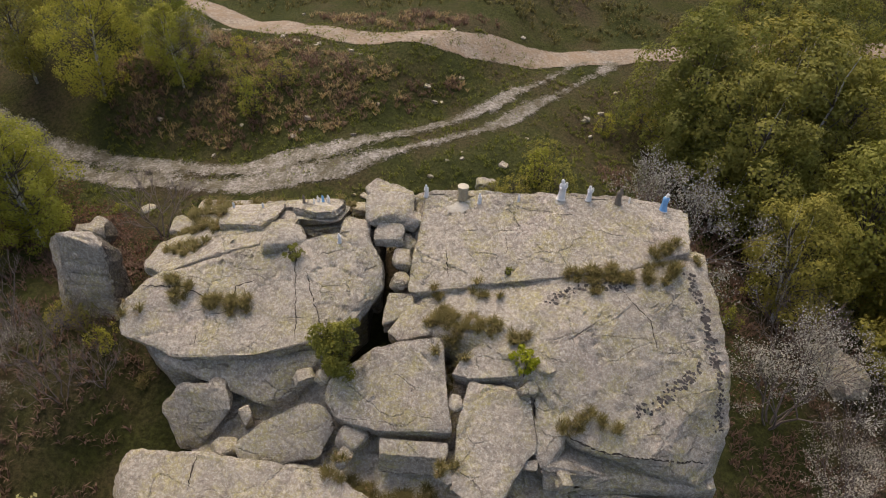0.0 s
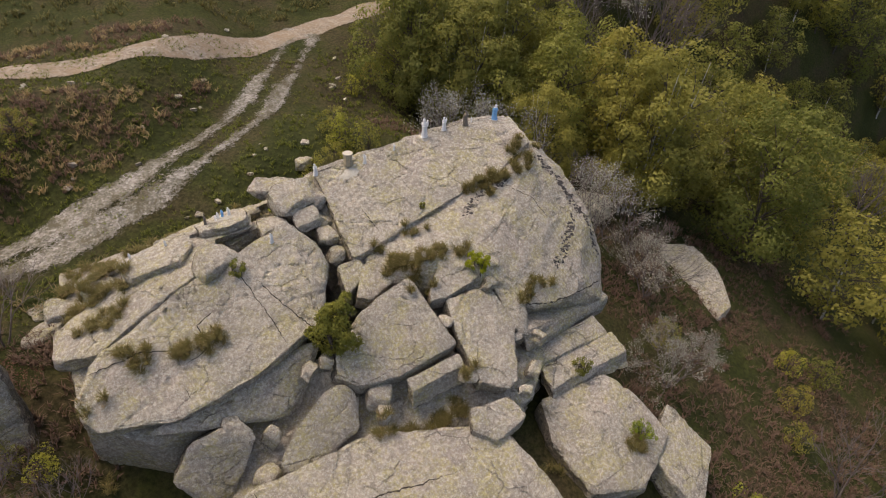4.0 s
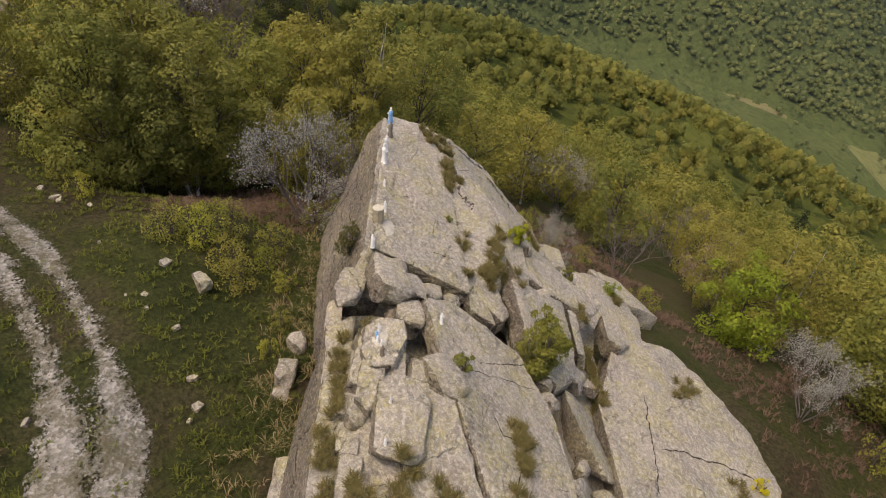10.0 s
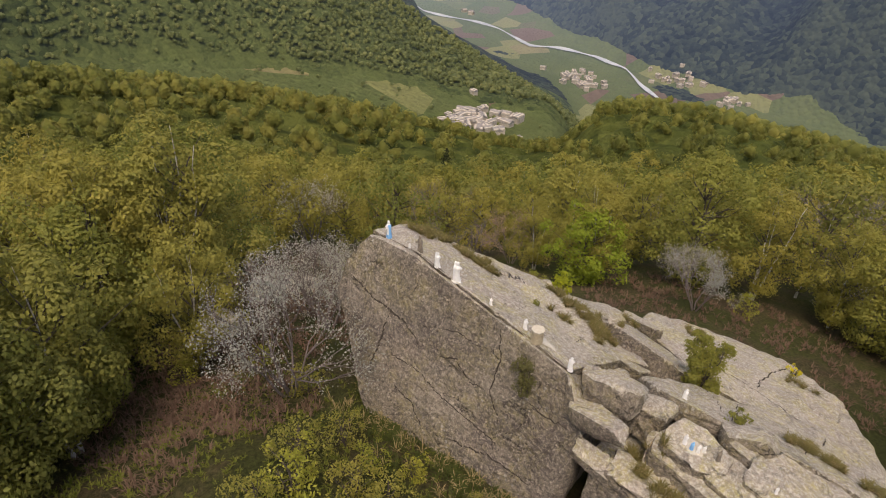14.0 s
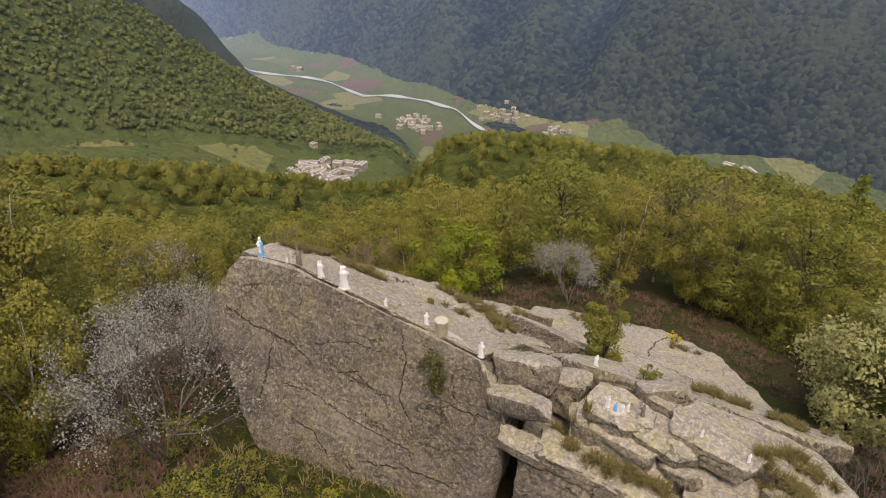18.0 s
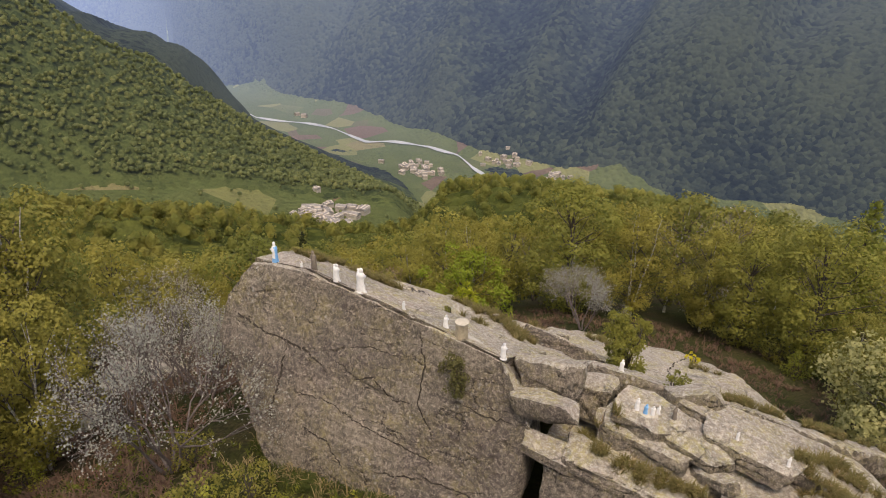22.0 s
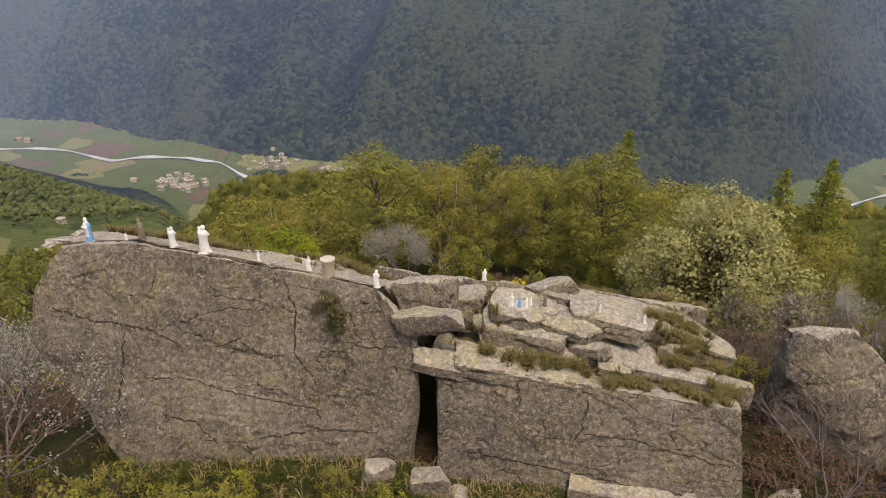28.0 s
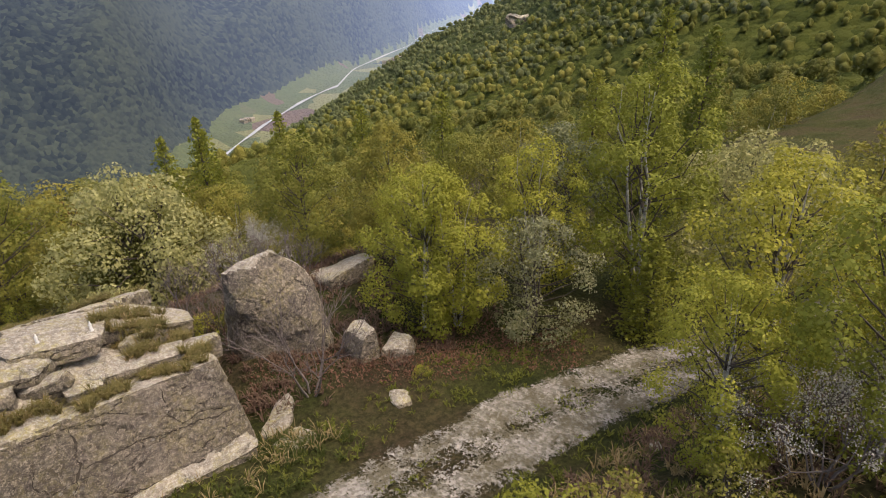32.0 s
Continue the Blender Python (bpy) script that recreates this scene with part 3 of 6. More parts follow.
# the river on the valley floor: a pale gravel bed, by direction and distance
def river():
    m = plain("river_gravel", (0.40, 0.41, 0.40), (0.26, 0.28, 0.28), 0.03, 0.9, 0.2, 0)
    # distance haze painted over the gravel as a faint emission
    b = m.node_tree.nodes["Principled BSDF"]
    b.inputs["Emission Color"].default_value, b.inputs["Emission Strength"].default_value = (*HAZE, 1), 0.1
    verts, faces = [], []
    for k in range(240):
        a = -30 - 107 * k / 239
        r = float(river_r(a)) + 12 * math.sin(a * 0.9)
        w = 10 + 5 * math.sin(a * 1.7)
        for d in (-w, w):
            verts.append(((r + d) * math.cos(radians(a)), (r + d) * math.sin(radians(a)) + 2, -556.0))
        if k:
            faces.append((2 * k - 2, 2 * k - 1, 2 * k + 1, 2 * k))
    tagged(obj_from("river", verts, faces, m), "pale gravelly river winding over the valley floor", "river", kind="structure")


river()


# ---------------------------------------------------------------- rock
ROCKS = []
BED = Vector((-0.06, -0.46, 0.88))


def block(name, pts, label, cell=0.24, amp=0.10, bevel=0.16, seed=0.0, strata=0.05, category="rock", flat_back=True):
    """A rock block: the hull of its corners, edges worn round, cut fine and roughened, with bedding lines on its sides."""
    bm = bmesh.new()
    for p in pts:
        bm.verts.new(p)
    res = bmesh.ops.convex_hull(bm, input=bm.verts)
    bmesh.ops.delete(bm, geom=list({g for g in res["geom_interior"] + res["geom_unused"] if isinstance(g, bmesh.types.BMVert)}), context='VERTS')
    bmesh.ops.dissolve_limit(bm, angle_limit=radians(7), verts=bm.verts, edges=bm.edges)
    if bevel:
        bmesh.ops.bevel(bm, geom=list(bm.edges), offset=bevel, segments=2, profile=0.6, affect='EDGES', clamp_overlap=True)
    bmesh.ops.triangulate(bm, faces=bm.faces)
    for _ in range(9):
        long = [e for e in bm.edges if e.calc_length() > cell * 1.5]
        if not long:
            break
        bmesh.ops.subdivide_edges(bm, edges=long, cuts=1, use_grid_fill=False)
        bmesh.ops.triangulate(bm, faces=[f for f in bm.faces if len(f.verts) > 3])
    bm.normal_update()
    off = Vector((seed * 7.3, seed * 3.1, seed * 5.7))
    move = []
    size = max(max(v.co[k] for v in bm.verts) - min(v.co[k] for v in bm.verts) for k in (0, 1))
    for v in bm.verts:
        p, n = v.co, v.normal
        q = p + off
        d = amp * 1.3 * noise.fractal(q * 0.45, 1.0, 2.0, 3) + amp * 0.75 * noise.hetero_terrain(q * 1.7, 0.8, 2.1, 4, 0.2) * 0.5 - amp * 0.5 * abs(noise.noise(q * 2.6))
        w = 1 - abs(n.dot(BED))
        # bedding planes and blocks broken out between joints
        bed = p.dot(BED) * 1.5 + 0.5 * noise.noise(q * 0.4)
        w2 = min(1.0, w * 1.6)
        cellp = Vector((q.x * 0.42 + 0.25 * noise.noise(q * 0.8), q.y * 0.42, bed))
        dist, feet = noise.voronoi(cellp)
        d += strata * w2 * 0.9 * (math.sin(feet[0].x * 91.7 + feet[0].y * 37.1 + feet[0].z * 53.3))
        gap = dist[1] - dist[0]
        if gap < 0.05:
            d -= strata * w2 * 1.5 * (1 - gap / 0.05)
        d += strata * w * 0.6 * noise.noise((q.x * 0.3, q.y * 0.3, bed * 4)) + 0.035 * noise.fractal(q * 3.5, 0.7, 2.2, 3)
        dist2, feet2 = noise.voronoi(Vector((q.x * 0.27, q.y * 0.27, q.z * 0.27)) + Vector((0.3 * noise.noise(q * 0.5), 0.3 * noise.noise(q * 0.5 + Vector((5, 5, 5))), 0)))
        gap2 = dist2[1] - dist2[0]
        if gap2 < 0.016 and size > 4:
            d -= 0.09 * (1 - gap2 / 0.016)
        move.append(n * d)
    broad = [v.normal.copy() for v in bm.verts]
    for v, dv in zip(bm.verts, move):
        v.co += dv
    bm.normal_update()
    for e in bm.edges:
        if len(e.link_faces) == 2 and e.calc_face_angle() > radians(24):
            e.smooth = False
    ob = part(name, bm, ROCK, smooth=False)
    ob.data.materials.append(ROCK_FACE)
    # faces turned from the sky and the front get the weathered, shade-darkened stone
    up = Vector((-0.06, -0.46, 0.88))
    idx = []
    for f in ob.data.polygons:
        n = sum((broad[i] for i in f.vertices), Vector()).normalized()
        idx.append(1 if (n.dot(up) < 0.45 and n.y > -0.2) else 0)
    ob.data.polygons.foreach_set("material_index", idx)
    ob.data.polygons.foreach_set("use_smooth", [True] * len(idx))
    ROCKS.append(ob)
    return tagged(ob, label, category)


def prism(top, drop, lean=(0, 0), shrink=0.0):
    """Corners of a slab: its upper outline and the same outline lowered by drop, moved by lean and drawn in."""
    cx, cy = sum(p[0] for p in top) / len(top), sum(p[1] for p in top) / len(top)
    return list(top) + [(x + (cx - x) * shrink + lean[0], y + (cy - y) * shrink + lean[1], z - drop) for x, y, z in top]




def round_boulder(name, centre, size, turn, label, seed, cell=0.16, amp=0.06, n=16):
    """A boulder: the hull of a few corners strewn over an egg shape, worn round."""
    rng = random.Random(seed)
    m = Euler([radians(a) for a in turn]).to_matrix()
    pts = []
    for k in range(n):
        z = 1 - 2 * (k + 0.5) / n
        a = k * 2.4 + rng.uniform(-0.4, 0.4)
        r = math.sqrt(1 - z * z)
        p = Vector((r * math.cos(a), r * math.sin(a), z))
        p = Vector([math.copysign(abs(c) ** 0.5, c) for c in p]) * rng.uniform(0.8, 1.08)
        pts.append(Vector(centre) + m @ Vector((p.x * size[0] / 2, p.y * size[1] / 2, p.z * size[2] / 2)))
    return block(name, pts, label, cell=cell, amp=amp, bevel=0.1, seed=seed * 0.37, strata=0.04, category="boulder")


GN = "lichen-covered grey gneiss "
# ---- main mass
block("rock_slab", prism([(0.0, 0.12, -0.03), (0.15, -3.95, -2.25), (2.6, -3.55, -1.9), (5.7, -2.95, -1.0), (8.2, -2.9, -0.65), (10.9, -1.9, 0.0), (11.0, 0.1, 0.5), (8.0, 0.14, 0.84), (5.8, 0.14, 0.6), (2.0, 0.14, 0.06)], 0.75, (0, 0.0)),
      GN + "slab forming the summit ridge", amp=0.06, bevel=0.2, seed=1, cell=0.17)
block("cliff_wall", [(0.0, 0.3, -0.06), (2.0, 0.32, 0.0), (5.8, 0.34, 0.54), (8, 0.34, 0.78), (10.8, 0.34, 0.42), (11.45, 1.2, -0.7), (11.7, 1.7, -2.4), (8.1, 3.4, -5.4), (5.6, 3.8, -7.5), (3.0, 3.1, -7), (-1.3, 2.2, -4.2), (-1.5, 2.4, -7), (-1.45, 1.1, -1.55), (-0.35, 0.4, -0.35), (-1.2, -0.6, -1.7),
                     (0.3, -3.5, -2.9), (6, -2.9, -1.7), (11.3, -2.4, -0.9), (10.6, -2, -8), (0, -3.5, -7)],
      "tall weathered gneiss cliff with moss streaks and bedding cracks", cell=0.135, amp=0.09, bevel=0.14, seed=2, strata=0.022, category="cliff")
block("rock_dome", [(0.3, -3.9, -2.55), (3, -3.6, -2.1), (5.7, -2.9, -1.25), (8.3, -2.9, -0.75), (11.0, -2.3, -0.25), (11.6, -1.2, -0.3), (12.2, -3.2, -1.2), (12.8, -5.0, -3.0), (13.2, -6.2, -5.0), (13.1, -6.9, -7.0),
                    (1.2, -5.2, -3.1), (2.9, -5.6, -2.5), (5.2, -6.6, -2.95), (7.2, -6.9, -3.6), (7.6, -8.2, -5.0), (10, -8, -5.2), (12.2, -7.8, -6.6), (8, -6, -9), (12.5, -4, -9.5), (2, -4, -8)],
      GN + "dome with a dark crust streak", cell=0.17, amp=0.09, bevel=0.35, seed=3)
block("rock_block", [(6.1, -8.9, -5.3), (13.1, -7.6, -7.0), (13.1, -7.3, -8.5), (6.3, -9.3, -6.4), (6.5, -6, -5.6), (12.8, -5.5, -7.0), (6.6, -6.5, -8), (12.6, -5.5, -9)], GN + "base block under the dome", seed=4, amp=0.08)
# ---- western mass
block("rock_slab", prism([(-11.6, -5.9, -3.2), (-10.3, -4.6, -2.5), (-7.0, -3.5, -1.55), (-4.6, -3.0, -1.1), (-2.15, -2.1, -0.72), (-1.2, -3.0, -1.6), (-0.9, -3.75, -2.3), (-2.2, -6.0, -3.3), (-4.2, -6.7, -3.5), (-5.4, -7.2, -3.75), (-8.6, -7.6, -4.2), (-11.0, -7.0, -3.9)], 0.7, (0.1, 0.4), 0.02),
      GN + "slab split by a long crack with grass tufts", seed=5, amp=0.09, bevel=0.22, cell=0.17)
block("rock_block", [(-2.1, 1.25, -1.8), (-6.6, 1.15, -2.2), (-11.1, 1.05, -2.55), (-11.4, 2.0, -5.2), (-10.9, 2.9, -6.4), (-2.3, 2.6, -6.2), (-1.8, -3, -3), (-11.6, -5.6, -4.4), (-11.6, -5, -8), (-2, -3, -8), (-9.5, -7.2, -5.4), (-4.6, -7.0, -5.2), (-8.8, -7.0, -8)],
      "large weathered gneiss block with bedding cracks and grass ledges", seed=6, amp=0.05, strata=0.022, cell=0.13, bevel=0.12)
block("rock_block", [(-9.6, -7.3, -4.6), (-4.2, -6.9, -4.3), (-2.4, -6.1, -3.9), (-4.8, -8.0, -5.9), (-4.0, -7.6, -6.1), (-3.2, -6.6, -5.2), (-6.5, -7.3, -5.0), (-9.0, -6, -6), (-3, -5.5, -6)], "gneiss overhang shading a hollow", seed=6.5, amp=0.06)
# ---- blocks on the front slope
block("rock_block", prism([(1.85, -5.85, -2.5), (2.8, -8.65, -4.65), (-0.1, -8.8, -5.0), (-1.7, -8.5, -5.0), (-2.5, -7.7, -4.7), (-2.2, -7.1, -4.2), (-0.7, -6.3, -3.2)], 1.0, (-0.1, 0.45), 0.02), GN + "wedge with a pointed top", seed=7, amp=0.06, cell=0.16)
block("rock_block", prism([(0.05, -8.95, -5.15), (2.7, -8.85, -4.9), (2.7, -9.35, -5.25), (0.1, -9.45, -5.5)], 1.0, (0, -0.1)), GN + "square block under the wedge", seed=8, amp=0.04, bevel=0.08)
block("rock_block", prism([(3.1, -6.95, -3.55), (5.4, -6.95, -3.65), (5.9, -8.5, -4.8), (4.7, -10.7, -5.9), (4.1, -10.9, -6.0), (3.0, -10.3, -5.6), (2.85, -8.5, -4.5)], 1.1, (0, 0.5), 0.03), GN + "upright slab on the slope", seed=9, amp=0.05, cell=0.16)
block("rock_block", prism([(3.3, -5.75, -2.6), (4.75, -5.95, -2.7), (5.0, -6.75, -3.15), (3.1, -6.95, -3.45), (2.45, -6.8, -3.5), (2.6, -6.4, -3.2)], 0.9, (0, 0.3), 0.05), GN + "angular block beside yellow broom", seed=10, amp=0.05, bevel=0.12)
round_boulder("boulder", (5.35, -7.0, -3.55), (0.95, 0.75, 0.7), (20, 5, 30), "small lichen-spotted gneiss boulder", 11)
block("rock_block", prism([(5.6, -7.05, -3.8), (7.1, -6.75, -3.75), (6.9, -8.2, -4.95), (6.2, -9.1, -5.5), (5.75, -8.6, -5.0)], 1.0, (0, 0.4), 0.03), GN + "narrow block beside the upright slab", seed=12, amp=0.06)
round_boulder("boulder", (5.9, -6.3, -3.05), (0.9, 0.7, 0.6), (10, 20, 50), "small lichen-spotted gneiss boulder", 12.5)
block("rock_block", prism([(-0.65, -4.0, -2.45), (0.3, -3.95, -2.35), (0.5, -4.6, -2.75), (-0.7, -5.1, -3.1)], 0.8, (0, 0.2), 0.05), GN + "wedged stone in the cleft", seed=13, amp=0.05, bevel=0.1)
block("rock_block", prism([(0.35, -4.25, -2.5), (1.75, -4.5, -2.55), (1.55, -5.3, -3.0), (0.1, -5.8, -3.3), (-0.5, -5.4, -3.2)], 0.9, (0, 0.3), 0.04), GN + "block at the foot of the cleft", seed=14, amp=0.06, bevel=0.12)
for k, (c, sz) in enumerate([((-0.45, -2.3, -2.0), (1.0, 1.0, 0.8)), ((-0.35, -3.1, -2.5), (0.9, 0.9, 0.8)), ((-0.3, -1.5, -1.8), (0.9, 1.0, 0.9))]):
    round_boulder("boulder", c, sz, (15, 10 * k, 40 * k), "gneiss boulder jammed in the dark cleft", 20 + k)
# ---- boulders under the western slab
block("boulder", [(-9.3, -8.2, -6.5), (-8.4, -7.8, -5.2), (-6.4, -7.9, -4.95), (-5.95, -8.4, -5.6), (-7.5, -9.1, -7.9), (-8.4, -9.1, -8.0), (-8.5, -6.8, -6.8), (-6.6, -6.8, -6.0), (-7.8, -7.4, -8.4)], "angular gneiss boulder tilted on its point", seed=15, amp=0.06, bevel=0.2, category="boulder")
round_boulder("boulder", (-6.1, -9.25, -7.1), (1.2, 0.9, 0.9), (0, 20, 20), "small gneiss boulder below the overhang", 16)
round_boulder("boulder", (-5.55, -8.3, -6.2), (0.6, 0.8, 1.3), (10, 0, 40), "narrow gneiss stone below the overhang", 17)
block("boulder", [(-5.7, -9.5, -6.4), (-4.6, -8.7, -5.5), (-2.9, -7.95, -4.8), (-2.3, -8.0, -5.0), (-1.75, -8.35, -5.7), (-2.2, -9.4, -6.6), (-4.2, -10.0, -7.2), (-5.3, -10.0, -7.1), (-4.5, -8.2, -7), (-2.5, -8, -6.8)], "long cracked gneiss boulder", seed=18, amp=0.07, bevel=0.25, category="boulder")
round_boulder("boulder", (-1.0, -8.6, -5.9), (1.3, 1.2, 1.2), (0, 10, 60), "gneiss boulder under the wedge", 19)
# ---- rubble and soil that fill the gaps below the blocks
block("rock_slab", prism([(-8.6, -7.4, -6.6), (-2.0, -6.0, -4.9), (3.0, -5.4, -4.2), (7.0, -6.8, -5.3), (7.3, -9.4, -7.2), (4.6, -11.0, -7.6), (-2.0, -9.9, -7.5), (-7.5, -9.7, -8.3)], 2.2), "rough gneiss ledge between the jumbled blocks", seed=64, amp=0.22, bevel=0.2, strata=0.16, cell=0.2)
for k, (x, y, z, w) in enumerate([(-6.8, -7.7, -5.3, 0.7), (-3.4, -7.1, -4.6, 0.8), (-2.6, -7.0, -4.5, 0.6), (2.75, -7.6, -4.2, 0.55), (2.7, -9.6, -5.7, 0.7), (5.7, -8.9, -5.4, 0.6), (5.9, -10.2, -6.4, 0.8), (-1.2, -9.4, -6.1, 0.7), (7.0, -9.0, -5.9, 0.7), (4.9, -11.0, -6.5, 0.6)]):
    round_boulder("boulder", (x, y, z), (w * 1.3, w, w * 0.9), (10 * k, 15, 37 * k), "small gneiss stone wedged between larger blocks", 110 + k)
# ---- lower apron and steps
block("rock_slab", prism([(-9.9, -10.1, -6.9), (-7.7, -9.9, -6.5), (-1.8, -9.75, -6.35), (3.2, -11.6, -6.8), (4.3, -15.2, -8.6), (2.6, -16.9, -9.4), (0.3, -18.4, -10.05), (-3.2, -18.4, -9.7), (-6.4, -16.6, -9.1), (-8.7, -13.7, -8.5), (-9.9, -11.2, -7.7)], 2.6, (0, 0.3), 0.0), "broad lichen-covered gneiss apron with long cracks", seed=21, amp=0.13, bevel=0.3, cell=0.24)
block("rock_block", prism([(2.0, -10.9, -6.0), (3.9, -11.0, -6.2), (4.3, -11.9, -6.7), (2.6, -12.3, -6.9), (1.8, -11.6, -6.4)], 1.2, (0, 0.2), 0.02), GN + "cracked block on the apron", seed=22, amp=0.06, bevel=0.1)
block("rock_block", prism([(7.2, -8.6, -6.9), (11.2, -8.3, -7.0), (11.4, -9.3, -7.4), (7.3, -9.5, -7.3)], 0.8, (0, -0.2)), "dark ledge of gneiss under the base block", seed=23, amp=0.05, bevel=0.08, strata=0.12)
block("rock_block", prism([(7.0, -9.4, -7.5), (11.8, -9.2, -7.5), (12.0, -10.4, -8.0), (7.0, -10.6, -7.8)], 0.9, (0, -0.2)), "dark ledge of gneiss under the base block", seed=24, amp=0.05, bevel=0.08, strata=0.12)
block("rock_block", prism([(6.4, -10.4, -8.5), (10.2, -10.8, -8.3), (11.2, -12.0, -9.0), (12.1, -14.0, -10.2), (9.3, -15.5, -11.1), (6.4, -14.8, -10.4), (6.0, -12.1, -9.4)], 2.0, (0, 0.3), 0.02), GN + "block beside a green shrub", seed=25, amp=0.08, bevel=0.22, cell=0.2)
block("rock_block", prism([(10.4, -14.2, -10.4), (13.0, -12.8, -10.1), (14.4, -15.1, -11.7), (11.3, -17.6, -12.5)], 1.6, (0, 0.2), 0.02), GN + "low block beside a green shrub", seed=26, amp=0.08, cell=0.22)
# ---- boulders and ledges at the back
round_boulder("boulder", (-5.5, -2.8, -1.42), (1.9, 1.5, 1.25), (12, 8, 20), "rounded pale gneiss boulder resting on the western slab", 30)
round_boulder("boulder", (-1.35, -0.75, -0.68), (2.4, 1.9, 1.35), (20, 8, 8), "rounded gneiss boulder wedged beside the summit slab", 31)
round_boulder("boulder", (-1.7, 0.7, -0.85), (2.5, 1.3, 0.85), (8, 10, -4), "flat gneiss boulder bridging the cave mouth", 32)
round_boulder("boulder", (-0.4, -0.9, -0.9), (0.8, 0.9, 0.9), (0, 30, 20), "small gneiss stone in the gap", 33)
block("rock_slab", prism([(-1.3, 1.0, -1.55), (-2.9, 0.9, -1.75), (-2.95, 1.55, -2.0), (-1.4, 1.6, -1.8)], 0.28), "thin gneiss slab over the cave mouth", seed=34, amp=0.04, bevel=0.06, cell=0.12)
block("rock_slab", prism([(-2.6, 0.5, -1.55), (-6.6, 0.2, -1.95), (-6.8, 1.25, -2.3), (-4.5, 1.45, -2.15), (-2.7, 1.4, -1.85)], 0.35), "split gneiss ledge with moss", seed=35, amp=0.06, bevel=0.08, strata=0.1)
block("boulder", prism([(-3.45, -0.75, -0.62), (-3.6, -0.1, -0.82), (-4.8, 0.0, -0.9), (-5.6, -0.35, -0.9), (-5.5, -1.2, -0.75), (-4.4, -1.6, -0.6), (-3.6, -1.4, -0.58)], 0.4, (0, 0.05)), "flat-topped gneiss slab carrying figurines", seed=36, amp=0.05, bevel=0.1, strata=0.08, category="boulder", cell=0.13)
block("boulder", [(-3.2, -0.5, -1.0), (-3.4, 0.15, -1.2), (-5.9, 0.3, -1.35), (-6.2, -0.6, -1.3), (-6.1, -1.6, -1.1), (-3.4, -1.6, -1.0), (-3.2, 0.4, -2.0), (-5.8, 0.55, -2.3), (-6.2, -1.2, -2.2)], "squat gneiss boulder under a flat slab", seed=36.5, amp=0.06, bevel=0.15, strata=0.08, category="boulder", cell=0.14)
block("boulder", prism([(-5.1, -0.1, -1.0), (-6.6, 0.0, -1.3), (-7.1, -0.5, -1.3), (-6.4, -1.0, -1.05), (-5.3, -0.9, -0.9)], 0.35), "layered gneiss plate beside the figurines", seed=36.8, amp=0.04, bevel=0.08, category="boulder", cell=0.13)
block("boulder", [(-6.0, -0.75, -0.92), (-8.5, -0.8, -1.36), (-8.9, -1.6, -1.32), (-8.5, -2.3, -1.34), (-6.7, -2.45, -1.02), (-6.0, -1.8, -0.82), (-6.3, -0.6, -1.5), (-8.3, -0.6, -1.85), (-8.6, -2.2, -2.0), (-6.5, -2.4, -1.7)], "pale bleached gneiss slab with small figures", seed=37, amp=0.05, bevel=0.12, category="boulder", cell=0.13)
block("rock_slab", prism([(-5.0, -1.75, -0.8), (-7.0, -1.75, -1.15), (-9.6, -1.6, -2.0), (-11.7, -2.2, -3.0), (-11.9, -3.4, -3.3), (-10.4, -4.4, -2.75), (-8.0, -3.7, -1.75), (-5.4, -3.0, -1.15)], 0.65, (0, 0.1), 0.03), GN + "long slab at the western end", seed=40, amp=0.08, bevel=0.16, cell=0.15)
block("boulder", [(-3.2, -1.1, -0.9), (-2.0, -1.0, -1.0), (-1.9, -2.0, -0.95), (-3.2, -2.2, -0.95), (-3.2, -0.7, -2.0), (-1.6, -0.6, -2.1), (-1.6, -2, -2.2), (-3.2, -2, -2)], "split gneiss block with bedding cracks", seed=39, amp=0.06, strata=0.16, category="boulder")
block("rock_slab", prism([(-8.0, 0.3, -2.05), (-10.4, 0.25, -2.4), (-10.6, -0.4, -2.3), (-8.3, -0.5, -1.95)], 0.3), "flat stone on a grassy ledge", seed=41, amp=0.05, bevel=0.08)
round_boulder("boulder", (-9.7, -1.1, -2.3), (1.9, 1.0, 0.8), (5, 8, 10), "gneiss boulder fringed with dry grass", 42)
round_boulder("boulder", (-11.3, -0.7, -3.2), (1.5, 1.1, 1.0), (5, 18, 0), "gneiss boulder fringed with dry grass", 43)
round_boulder("boulder", (-6.7, -0.1, -1.8), (1.5, 0.8, 0.6), (10, 8, 0), "flat gneiss stone on the ledge", 44)
block("boulder", prism([(-2.9, -0.9, -1.45), (-3.3, 0.4, -1.65), (-6.4, 0.55, -2.0), (-6.9, -0.9, -1.9), (-4.4, -1.7, -1.5)], 0.6), "thick gneiss slab under the squat boulder", seed=60, amp=0.05, bevel=0.1, strata=0.08, category="boulder", cell=0.16)
block("rock_block", prism([(-5.8, -0.6, -1.5), (-6.2, 0.1, -1.95), (-9.0, 0.0, -2.3), (-11.2, -1.0, -3.0), (-11.5, -3.2, -3.5), (-8, -3.4, -2.3), (-5.6, -2.4, -1.6)], 1.4), "gneiss bench under the long western slab", seed=61, amp=0.06, bevel=0.12, strata=0.08, cell=0.18)
block("rock_slab", prism([(-6.9, 0.5, -2.0), (-8.0, 0.45, -2.15), (-8.2, -0.3, -1.95), (-6.9, -0.3, -1.8)], 0.3), "small split plate on the ledge", seed=62, amp=0.04, bevel=0.07, cell=0.13)
